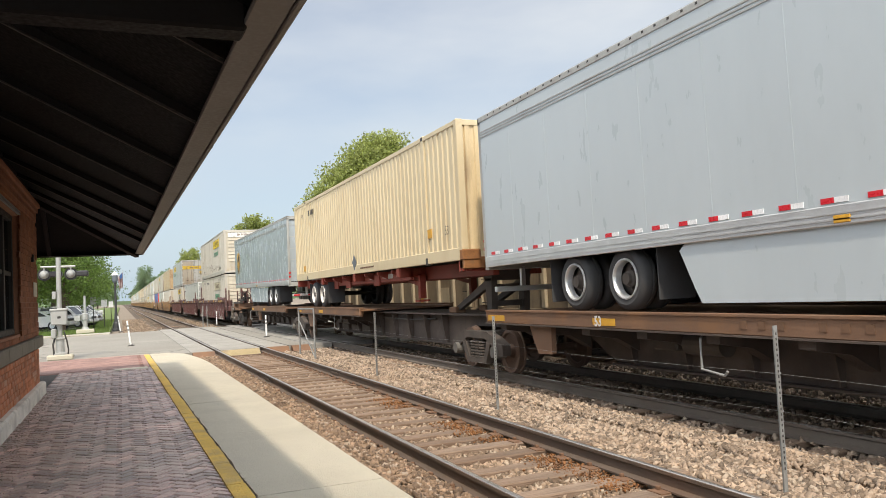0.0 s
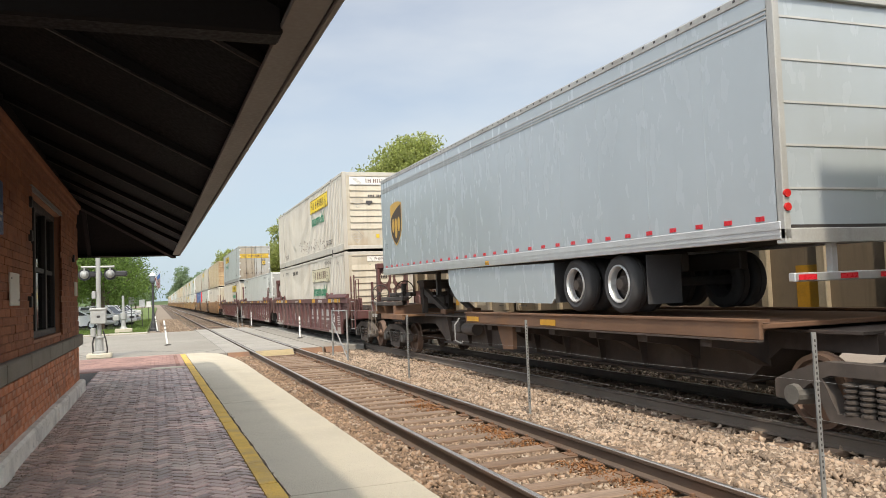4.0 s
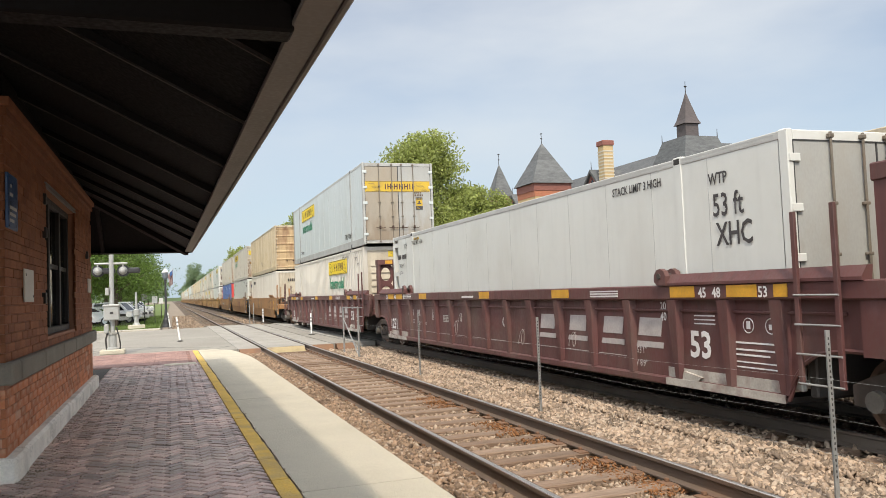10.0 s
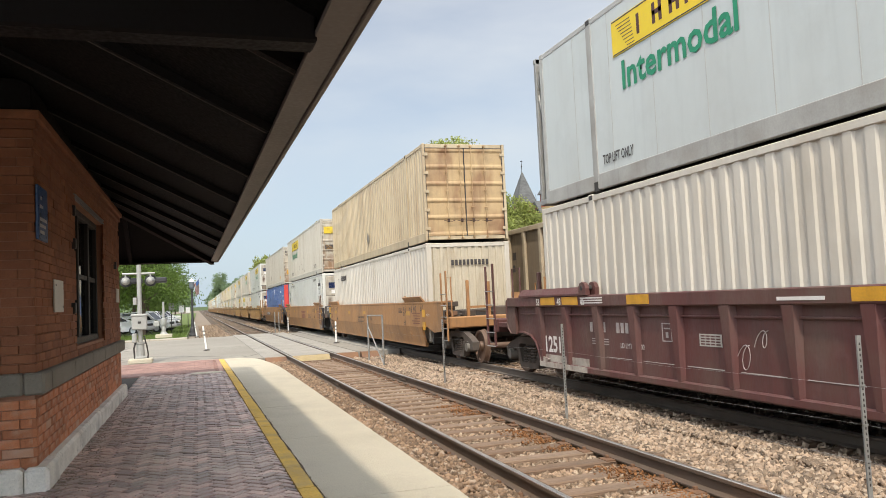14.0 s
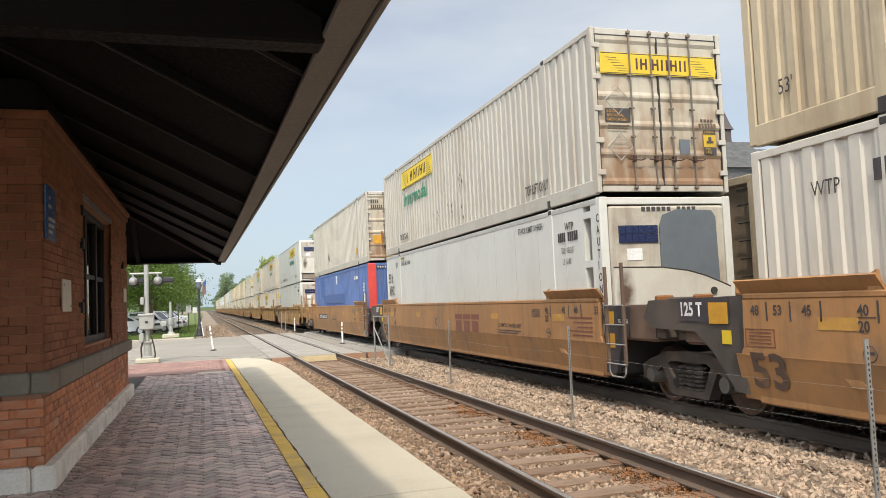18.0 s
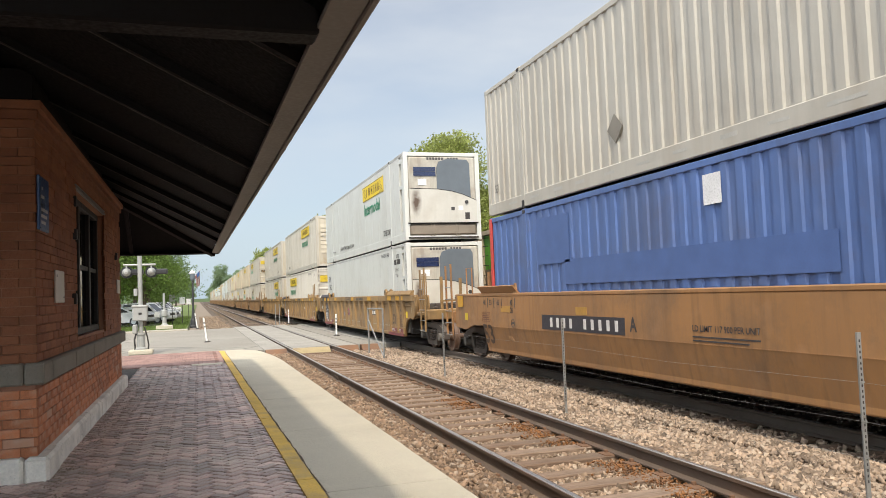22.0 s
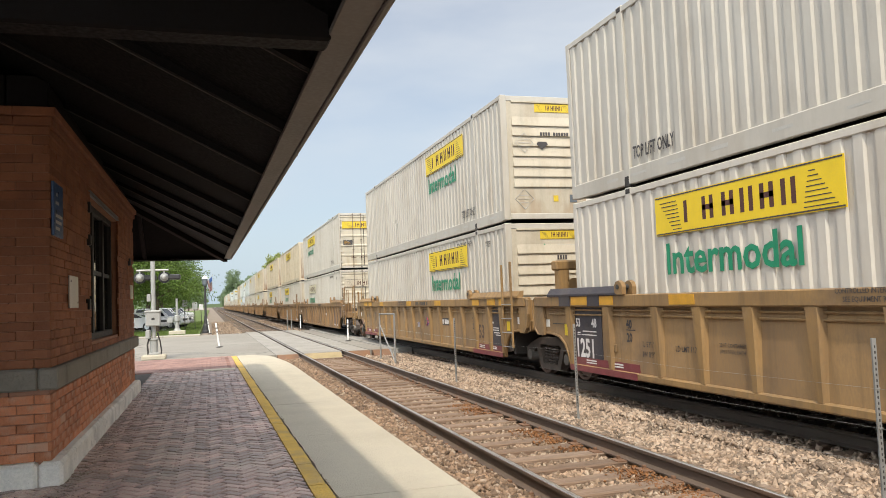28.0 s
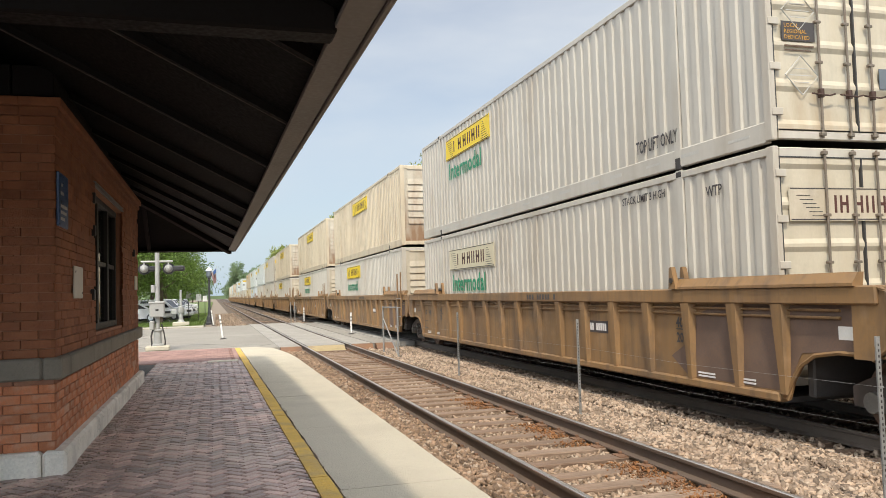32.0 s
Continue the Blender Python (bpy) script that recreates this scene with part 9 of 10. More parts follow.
for s, le, ue in ((200.5, "doors", "ribbed"), (220.1, "ribbed", "ribbed")):
    low = container("ribbed", paint_fresh if s < 205 else paint_white, le)
    haul_logo(low, 13.4 if s < 205 else 6.45, 2.03)
    stack_limit(low)
    if le == "doors":
        end_logo(low)
    else:
        end_logo(low, -0.44, 0.49, 2.49, 2.7, y=0.03)
        end_word(low)
    ride(low, s, z=Z_LOW)
    up = container("ribbed", paint_white, ue)
    haul_logo(up, 6.45, 2.0)
    end_logo(up, -0.44, 0.49, 2.49, 2.7, y=0.03)
    end_labels(up)
    top_lift(up, 13.95 if s < 205 else 3.1)
    if s > 205:
        placards(up, (10.6,), 1.0)
    ride(up, s, z=Z_UP)
TRUCKS += [178.8, 198.7, 218.4, 237.7]
for s in (198.55, 218.25):
    ride(bracket_tower(yellow_car), s, z=1.16)

# rusty brown car and the rest of the train, standing in for what follows it
first = well_unit(rust_car, "ribs", True, False)
ride(first, 243.5)
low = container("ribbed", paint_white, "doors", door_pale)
haul_logo(low, 13.4, 1.83, panel=pale_yellow)
end_logo(low, -1.1, 1.08, 1.97, 2.38, end_cream)
stack_limit(low)
ride(low, 243.66, z=Z_LOW)
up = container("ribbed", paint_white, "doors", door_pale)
haul_logo(up, 13.45, 2.0)
end_logo(up)
wide_turn_sign(up)
top_lift(up)
ride(up, 243.66, z=Z_UP)
low2 = container("ribbed", paint_white, "ribbed")
haul_logo(low2, 12.0, 2.0)
end_logo(low2, -0.44, 0.49, 2.49, 2.7, y=0.03)
up2 = container("ribbed", paint_cream, "ribbed", door_dirty)
haul_logo(up2, 10.0, 2.0, word=False)
end_logo(up2, -0.44, 0.49, 2.49, 2.7, y=0.03)
mid = well_unit(rust_car, "ribs")
last = well_unit(rust_car, "ribs", False, True)
ride(mid, 262.9)
ride(low2, 262.9, z=Z_LOW)
ride(up2, 262.9, z=Z_UP)
ride(last, 282.3)
l3, u3 = copy_thing(low2, Matrix()), copy_thing(up2, Matrix())
ride(l3, 282.3, z=Z_LOW)
ride(u3, 282.3, z=Z_UP)
TRUCKS += [241.65, 261.3, 280.7, 299.9]


def joined(src):
    """A far copy of a thing: its parts gathered into one mesh for each surface."""
    ob = tagged(new(src.name.split(".")[0]), src["label"], src["category"], src["group"])
    sets = {}
    for c in src.children_recursive:
        if c.name.startswith(("lettering", "marking", "rung", "spring", "lift_casting")):
            continue
        m, up = c.matrix_local, c.parent
        while up is not src:
            m, up = up.matrix_local @ m, up.parent
        sh = sets.setdefault(c.data.materials[0], (c.name.split(".")[0], Shape()))[1]
        sh.add([m @ v.co for v in c.data.vertices], [tuple(q.vertices) for q in c.data.polygons])
    for mat, (nm, sh) in sets.items():
        part(nm, sh, mat, ob)
    return ob


crng = random.Random(11)
far_units = [joined(o) for o in (first, mid, last)]
far_low, far_up = [joined(o) for o in (low2, low)], [joined(o) for o in (up2, up)]


def recoloured(src, paint, words):
    """A far copy of a container in another paint."""
    ob = joined(src)
    tagged(ob, words + " freight container on the far train", "container")
    for c in ob.children:
        if c.data.materials[0] in (paint_white, paint_cream, end_cream, door_dirty, door_pale):
            c.data.materials[0] = paint
    return ob


spare = [recoloured(low2, paint_trailer, "grey steel"), recoloured(low2, paint_tan, "tan steel"), recoloured(up, paint_bluegrey, "pale green grey steel"), recoloured(low2, coal_rib, "dull brown steel")]
s = 305.9
k = 0
while s < 600:
    for j, unit in enumerate(far_units):
        ride(unit if k == 0 else copy_thing(unit, Matrix()), s)
        if not (k == 1 and j < 2):
            ride(far_low[j] if k == 0 and j < 2 else copy_thing(crng.choice(far_low), Matrix()), s, z=Z_LOW)
        if k == 1 and j == 0:
            for q, extra in enumerate(spare):
                ride(extra, s + (q % 2) * 19.7, z=(Z_LOW, Z_LOW, Z_UP, Z_UP)[q])
        elif (k + j) % 5 != 3 and not (k == 1 and j == 1):
            ride(far_up[j] if k == 0 and j < 2 else copy_thing(crng.choice(far_up + spare), Matrix()), s, z=Z_UP)
        TRUCKS.append(s - 1.75)
        s += 19.7
    TRUCKS.append(s - 2.1)
    s += 3.9
    k += 1
for k, t in enumerate(TRUCKS):
    if k == 0:
        ride(first_truck, t)
    else:
        nt = copy_thing(first_truck, Matrix())
        ride(nt, t)
        if t < 300:
            wheels += [(c, c.matrix_basis.translation.y, 0.42) for c in nt.children if c.name.startswith("wheelset")]

# ---- coal train on the far track ----
gon = thing("coal_gondola", "loaded taupe coal gondola with pale ribs and green end panel", "gondola", "coal cars")
GL, GW = 15.6, 1.56
gz0, gz1 = 1.0, 3.8
for sx in (-1, 1):
    part("side_wall", Shape().box(*sorted((sx * (GW - 0.05), sx * GW)), 0.05, GL - 0.05, gz0, gz1), coal_paint, gon)
    for k in range(13):
        y = 0.15 + k * (GL - 0.3) / 12
        part("side_rib", Shape().box(*sorted((sx * GW, sx * (GW + 0.1))), y - 0.09, y + 0.09, gz0 + 0.05, gz1 - 0.08, 0.015), coal_rib, gon)
    part("top_chord", Shape().box(*sorted((sx * (GW - 0.08), sx * (GW + 0.1))), 0, GL, gz1 - 0.1, gz1 + 0.06, 0.015), coal_rib, gon)
    part("side_sill", Shape().box(*sorted((sx * (GW - 0.1), sx * (GW + 0.08))), 0, GL, gz0 - 0.2, gz0 + 0.03, 0.015), coal_paint, gon)
for y in (0.0, GL - 0.05):
    part("end_wall", Shape().box(-GW + 0.05, GW - 0.05, y, y + 0.05, gz0, gz1), coal_paint, gon)
for y0, y1 in ((GL - 1.1, GL - 0.25),):
    part("green_panel", Shape().box(-GW - 0.006, -GW, y0, y1, 2.45, gz1 - 0.12), green_patch, gon, "green painted end panel")
part("green_panel", Shape().box(-GW + 0.08, -0.4, GL + 0.001, GL + 0.008, 2.45, gz1 - 0.12), green_patch, gon)
cb = Shape()
crg = random.Random(4)
rows = [[(x, y, gz1 - 0.1 + 0.35 * math.cos(x / 1.5 * 1.3) * math.sin(max(0.0, min(1, (y + 0.0) / GL)) * math.pi) ** 0.4 + crg.uniform(-0.05, 0.05)) for x in (-1.5, -0.9, -0.3, 0.3, 0.9, 1.5)] for y in [0.06 + k * (GL - 0.12) / 24 for k in range(25)]]
part("coal_load", cb.sheet(rows), coal, gon, "heaped black coal")
for y in (0.0, GL):
    lad = Shape()
    for z in (1.2, 1.55, 1.9, 2.25, 2.6, 2.95, 3.3, 3.6):
        d = -0.06 if y == 0 else 0.06
        lad.path([(-1.35, y, z), (-1.35, y + d, z), (-0.85, y + d, z), (-0.85, y, z)], 0.015)
        lad.path([(-GW, y + (0.2 if y == 0 else -0.2), z), (-GW - 0.07, y + (0.2 if y == 0 else -0.2), z), (-GW - 0.07, y + (0.6 if y == 0 else -0.6), z), (-GW, y + (0.6 if y == 0 else -0.6), z)], 0.015)
    tagged(part("grab_iron_set", lad, dark_steel, gon), kind="stuff")
bars_side([(11.2, 11.45, 2.85, 3.1), (11.55, 11.8, 2.85, 3.1), (12.35, 12.6, 2.85, 3.1), (12.7, 12.95, 2.85, 3.1), (11.3, 11.5, 2.45, 2.68), (12.4, 12.6, 2.45, 2.68), (12.7, 12.9, 2.45, 2.68)], dark_letter, gon, -GW, "reporting_mark")
part("centre_sill", Shape().box(-0.3, 0.3, -0.3, GL + 0.3, 0.75, 1.0, 0.02), dark_steel, gon)
part("hopper_bottom", Shape().prism([(-GW + 0.1, gz0), (GW - 0.1, gz0), (0.9, 0.5), (-0.9, 0.5)], "y", 3.6, GL - 3.6), coal_paint, gon)
part("data_panel", Shape().box(-GW - 0.006, -GW, 4.0, 4.6, 1.2, 1.9), orange_sign, gon)
part("data_panel", Shape().box(-GW - 0.006, -GW, 1.9, 2.6, 1.2, 1.7), coal_rib, gon)
gondolas, GP = [gon], 16.2
for k in range(1, 14):
    gondolas.append(copy_thing(gon, Matrix()))
coal_trucks = []
for k in range(14):
    for y in (1.9, GL - 1.9):
        coal_trucks.append((copy_thing(first_truck, Matrix()), k, y))
for ob, k, y in coal_trucks:
    tagged(ob, group="coal train trucks")

# ---- fence between the tracks ----
FX = 1.55
post_proto = None
for k, y in enumerate((5.2, 10.75, 16.8)):
    if k == 0:
        fp = thing("fence_post", "galvanised steel fence post standing in the ballast", "fence post", "track fence", at=(FX, y, 0))
        part("stem", Shape().prism([(-0.021, -0.004), (0.021, -0.004), (0.021, 0.004), (0.004, 0.006), (0.004, 0.03), (-0.004, 0.03), (-0.004, 0.006), (-0.021, 0.004)], "z", -0.35, 1.23), galvanised, fp)
        holes = Shape()
        for j in range(26):
            holes.box(-0.006, 0.006, -0.007, -0.003, 0.0 + j * 0.046, 0.022 + j * 0.046)
        tagged(part("stud_line", holes, dark_steel, fp), kind="stuff")
        for z in (0.2, 0.5, 0.82):
            part("wire_clip", Shape().box(-0.025, 0.025, -0.01, -0.004, z - 0.006, z + 0.006), galvanised, fp)
        post_proto = fp
    else:
        copy_thing(post_proto, pose(FX, y, 0, 0.6 * k, -0.4 * k, 10 * k))
copy_thing(post_proto, pose(FX - 0.02, -1.2, 0))
wires = thing("fence_wires", "thin steel wires strung along the fence posts", "fence wire")
for z in (0.2, 0.5, 0.82):
    ys = [-1.2, 2.0, 5.2, 8.0, 10.75, 13.8, 16.8, 19.8, 22.8]
    pts = [(FX - 0.012, y, z + (-0.035 if i % 2 else 0.0)) for i, y in enumerate(ys)]
    part("wire", Shape().path(pts, 0.0011, 4), galvanised, wires)
gate = thing("fence_end_frame", "galvanised tube end frame of the fence with a brace", "fence frame")
for y in (22.8, 24.9):
    part("upright", Shape().tube((FX, y, -0.3), (FX, y, 1.28), 0.028, n=10), galvanised, gate)
part("top_rail", Shape().tube((FX, 22.8, 1.27), (FX, 24.9, 1.25), 0.022, n=8), galvanised, gate)
part("brace", Shape().tube((FX, 24.9, 0.9), (FX, 22.85, -0.15), 0.02, n=8), galvanised, gate)
part("mesh_panel", Shape().path([(FX, 24.9, 0.3), (FX, 23.6, 0.25), (FX, 22.8, 0.05)], 0.008, 5), galvanised, gate)

# ---- level crossing furniture ----
def delineator(x, y, h=0.95, tilt=0):
    ob = thing("delineator_post", "white flexible marker post at the crossing", "marker post", "marker posts")
    part("tube", Shape().tube((0, 0, 0), (0, 0, h), 0.036, n=12), white_plastic, ob)
    for z in (0.62, 0.78):
        part("band", Shape().tube((0, 0, h * z), (0, 0, h * z + 0.07), 0.039, n=12), galvanised, ob)
    part("cap", Shape().lathe([(0.036, h), (0.026, h + 0.03), (0.0, h + 0.04)], "z", (0, 0, 0), 12), white_plastic, ob)
    part("base", Shape().lathe([(0.14, 0.0), (0.14, 0.02), (0.07, 0.05), (0.05, 0.06)], "z", (0, 0, 0), 14), dark_steel, ob)
    ob.matrix_basis = pose(x, y, -0.02, 0, tilt, 0)
    return ob


delineator(-3.35, 34.3, 1.0, -7)
delineator(-3.75, 51.6, 0.95, -8)
delineator(2.0, 33.8, 0.9)
delineator(2.05, 53.0, 0.9)
for x, y in ((1.1, 52.0), (1.5, 53.5)):
    sp = thing("steel_stake", "thin steel stake beside the crossing", "stake", "stakes", at=(x, y, -0.2))
    part("rod", Shape().tube((0, 0, 0), (0, 0, 1.5), 0.03, n=8), galvanised, sp)
    part("foot", Shape().tube((0, 0, 0), (0, 0, 0.1), 0.08, n=8), concrete, sp)

sig = thing("crossing_signal", "silver crossing signal mast with flashing light heads and junction box", "crossing signal", at=(-5.52, 28.2, 0))
part("base_block", Shape().box(-0.38, 0.38, -0.35, 0.35, 0.0, 0.16, 0.03), concrete, sig)
part("base_casting", Shape().lathe([(0.2, 0.16), (0.2, 0.2), (0.13, 0.24), (0.12, 0.62), (0.16, 0.66), (0.16, 0.7), (0.085, 0.72)], "z", (0, 0, 0), 14), silver_paint, sig)
part("mast", Shape().tube((0, 0, 0.7), (0, 0, 4.9), 0.075, n=14), silver_paint, sig)
jb = part("junction_box", Shape().box(-0.25, 0.23, -0.24, 0.1, 1.12, 1.6, 0.03), silver_paint, sig)
part("box_lid", Shape().box(-0.28, 0.26, -0.27, 0.13, 1.56, 1.65, 0.03), silver_paint, jb)
part("box_latch", Shape().box(-0.05, 0.05, -0.26, -0.24, 1.33, 1.4, 0.01), dark_steel, jb)
part("bell", Shape().box(-0.2, -0.08, -0.12, 0.05, 1.95, 2.2, 0.02), silver_paint, sig)
part("cross_arm", Shape().tube((-0.52, 0, 3.0), (0.5, 0, 3.0), 0.035, n=8), silver_paint, sig)
for x in (-0.42, 0.36):
    h = part("light_head", Shape().lathe([(0.0, -0.2), (0.07, -0.18), (0.115, -0.05), (0.14, 0.06), (0.13, 0.12)], "y", (x, 0, 2.76), 16), silver_paint, sig, "pale rounded light housing", True)
    part("backboard", Shape().lathe([(0.2, 0.12), (0.2, 0.14)], "y", (x, 0, 2.76), 20), black_paint, h)
    part("hood", Shape().box(x - 0.02, x + 0.52, 0.1, 0.45, 2.68, 2.86, 0.04), black_paint, h)
    part("hanger", Shape().tube((x, 0, 2.86), (x, 0, 3.0), 0.025, n=8), silver_paint, sig)
part("gate_mechanism", Shape().box(-0.25, -0.1, -0.2, 0.2, 0.7, 1.0, 0.03), silver_paint, sig)
part("conduit", Shape().path([(0.12, -0.05, 0.9), (0.2, -0.05, 0.6), (0.24, 0.0, 0.3), (0.22, 0.02, 0.1)], 0.025), dark_steel, sig)
part("conduit", Shape().path([(-0.12, -0.08, 0.8), (-0.2, -0.1, 0.5), (-0.18, -0.05, 0.15)], 0.03), dark_steel, sig)
sg2 = thing("signal_stand", "silver crossing gate stand on a concrete base", "signal stand", at=(-5.75, 53.0, 0))
part("base_block", Shape().box(-0.5, 0.5, -0.4, 0.4, 0.0, 0.25, 0.03), concrete, sg2)
part("stem", Shape().lathe([(0.25, 0.25), (0.14, 0.4), (0.13, 0.8), (0.2, 0.85), (0.2, 1.2), (0.08, 1.25), (0.07, 2.3)], "z", (0, 0, 0), 12), silver_paint, sg2)
part("counterweight", Shape().box(-0.6, -0.25, -0.1, 0.1, 0.75, 1.1, 0.03), silver_paint, sg2)

lamp = thing("street_lamp", "black cast iron street lamp with a white lantern top", "street lamp", at=(-4.0, 54.0, -0.02))
part("post", Shape().lathe([(0.24, 0.0), (0.24, 0.12), (0.19, 0.18), (0.17, 0.5), (0.12, 0.6), (0.1, 0.9), (0.075, 1.2), (0.06, 2.9), (0.09, 2.95), (0.06, 3.0), (0.1, 3.08)], "z", (0, 0, 0), 14), black_paint, lamp)
part("lantern_glass", Shape().lathe([(0.1, 3.08), (0.17, 3.2), (0.17, 3.5), (0.15, 3.55)], "z", (0, 0, 0), 12), grille, lamp)
part("lantern_cap", Shape().lathe([(0.2, 3.55), (0.19, 3.62), (0.1, 3.72), (0.03, 3.78), (0.0, 3.84)], "z", (0, 0, 0), 12), white_plastic, lamp, "white lantern cap")
flag = thing("flag", "drooping red and white striped flag with blue corner", "flag", at=(-3.98, 53.9, 0))
part("staff", Shape().tube((0.0, 0.06, 3.2), (0.5, 0, 3.8), 0.014, n=6), aluminium, flag)
for k in range(9):
    u0, u1 = k / 9, (k + 1) / 9
    rows = []
    for f in (0.0, 0.25, 0.5, 0.75, 1.0):
        row = []
        for q in (u0, u1):
            x0, z0 = 0.14 + 0.3 * q, 3.36 + 0.36 * q
            x1, z1 = 0.24 + 0.2 * q, 2.62 + 0.12 * q
            row.append((x0 + (x1 - x0) * f, 0.06 * math.sin(q * 13 + f * 2) * (0.5 + f), z0 + (z1 - z0) * f))
        rows.append(row)
    part("stripe", Shape().sheet(rows), (maroon_patch if k % 2 == 0 else faint_label), flag)
part("canton", Shape().sheet([[(0.25, -0.1, 3.48), (0.42, -0.1, 3.68)], [(0.27, -0.12, 3.24), (0.43, -0.12, 3.38)]]), blue_sign, flag)


def small_sign(x, y, h, plate):
    ob = thing("sign_post", "small sign on a thin post beside the lawn", "sign", "roadside signs", at=(x, y, -0.02))
    part("post", Shape().tube((0, 0, 0), (0, 0, h), 0.03, n=8), dark_steel, ob)
    part("plate", Shape().box(-0.2, 0.2, -0.04, -0.02, h - 0.55, h, 0.01), plate, ob)


small_sign(-4.9, 66.0, 2.1, white_tape)
small_sign(-5.6, 64.0, 2.3, galvanised)
small_sign(-4.6, 82.0, 2.0, white_tape)
chain = thing("chain_link_fence", "grey chain link fence along the far footway", "fence")
for k in range(5):
    x = -14 + k * 1.4
    part("post", Shape().tube((x, 46.5, -0.05), (x, 46.5, 1.9), 0.035, n=8), galvanised, chain)
for z in (0.1, 1.85):
    part("rail", Shape().tube((-14, 46.5, z), (-8.4, 46.5, z), 0.025, n=8), galvanised, chain)
mw = Shape()
for k in range(40):
    x = -14 + k * 0.12
    mw.add([(x, 46.5, 0.1), (x + 0.006, 46.5, 0.1), (x + 0.9 + 0.006, 46.51, 1.85), (x + 0.9, 46.51, 1.85)], [(0, 1, 2, 3)])
    mw.add([(x + 0.9, 46.49, 0.1), (x + 0.906, 46.49, 0.1), (x + 0.006, 46.5, 1.85), (x, 46.5, 1.85)], [(0, 1, 2, 3)])
tagged(part("wire_mesh", mw, galvanised, chain), kind="stuff")
cab = thing("relay_cabinet", "silver relay cabinet beside the crossing", "cabinet", at=(-8.6, 44.0, 0))
part("body", Shape().box(-0.7, 0.7, -0.5, 0.5, 0.1, 1.9, 0.03), silver_paint, cab)
part("roof", Shape().box(-0.78, 0.78, -0.58, 0.58, 1.9, 2.0, 0.03), silver_paint, cab)
part("door", Shape().box(-0.6, 0.6, -0.515, -0.5, 0.2, 1.8, 0.01), galvanised, cab)
part("plinth", Shape().box(-0.8, 0.8, -0.6, 0.6, -0.03, 0.1, 0.02), concrete, cab)


def car(x, y, turn, paint, tall=False):
    ob = thing("parked_car", ("white" if paint is car_white else "silver" if paint is car_silver else "dark") + " car parked beside the lawn", "car", "parked cars")
    h = 1.75 if tall else 1.45
    body = [(-2.3, 0.35), (-2.3, 0.75), (-2.2, 0.95), (-1.2, 1.02), (2.1, 1.0), (2.3, 0.85), (2.3, 0.4), (1.9, 0.28), (-1.9, 0.28)]
    part("body", Shape().prism(body, "x", -0.9, 0.9), paint, ob)
    roof_z = [(-1.25, 1.0), (-0.5, h - 0.06), (-0.2, h), (1.5, h - 0.02), (1.9, h - 0.15), (2.15, 1.0)]
    part("cabin", Shape().prism(roof_z, "x", -0.76, 0.76), paint, ob)
    part("side_window", Shape().prism([(-0.95, 1.05), (-0.4, h - 0.12), (1.45, h - 0.12), (1.75, 1.05)], "x", -0.772, -0.76), glass, ob)
    part("side_window", Shape().prism([(-0.95, 1.05), (-0.4, h - 0.12), (1.45, h - 0.12), (1.75, 1.05)], "x", 0.76, 0.772), glass, ob)
    part("windscreen", Shape().add([(-0.66, -1.22, 1.04), (0.66, -1.22, 1.04), (0.62, -0.55, h - 0.1), (-0.62, -0.55, h - 0.1)], [(0, 1, 2, 3)]), glass, ob)
    for sx in (-1, 1):
        part("headlight", Shape().box(*sorted((sx * 0.5, sx * 0.85)), -2.32, -2.24, 0.68, 0.85, 0.02), white_plastic, ob)
        part("tail_light", Shape().box(*sorted((sx * 0.65, sx * 0.88)), 2.24, 2.32, 0.7, 0.92, 0.02), tail_red, ob)
        for yy in (-1.4, 1.4):
            w = part("wheel", Shape().tube((sx * 0.72, yy, 0.33), (sx * 0.93, yy, 0.33), 0.33, n=18), rubber, ob)
            part("hub", Shape().tube((sx * 0.9, yy, 0.33), (sx * 0.945, yy, 0.33), 0.2, n=14), aluminium, w)
    part("bumper", Shape().box(-0.88, 0.88, -2.36, -2.26, 0.38, 0.6, 0.03), paint, ob)
    part("grille", Shape().box(-0.45, 0.45, -2.335, -2.29, 0.64, 0.82, 0.02), black_paint, ob)
    ob.matrix_basis = pose(x, y, 0.0, 0, 0, turn)


# one row along the lawn and one behind it
row_paint = (car_white, car_white, car_silver, car_white, car_dark, car_white, car_silver, car_white, car_white, car_dark)
for k in range(13):
    car(-8.6 + 0.05 * (k % 3), 84 + 3.3 * k, 58 + 3 * (k % 4), row_paint[k % 10], k % 3 != 2)
for x, y, turn, paint, tall in ((-11.6, 69.5, 78, car_white, True), (-9.3, 65.6, 66, car_white, False), (-7.9, 69.6, 70, car_white, True), (-11.0, 72.5, 82, car_dark, True), (-7.6, 73.2, 64, car_silver, False), (-9.4, 76.4, 70, car_white, True)):
    car(x, y, turn, paint, tall)
for k in range(7):
    car(-15.0 + 0.1 * (k % 3), 80 + 3.4 * k, 236 + 4 * (k % 3), row_paint[(k * 3 + 1) % 10], k % 2 == 0)


# ---- trees ----
LEAF_V = [(-0.5, 0, 0), (0, -0.28, 0.06), (0.5, 0, 0), (0, 0.28, 0.06)]
LEAF_F = [(0, 1, 2, 3)]


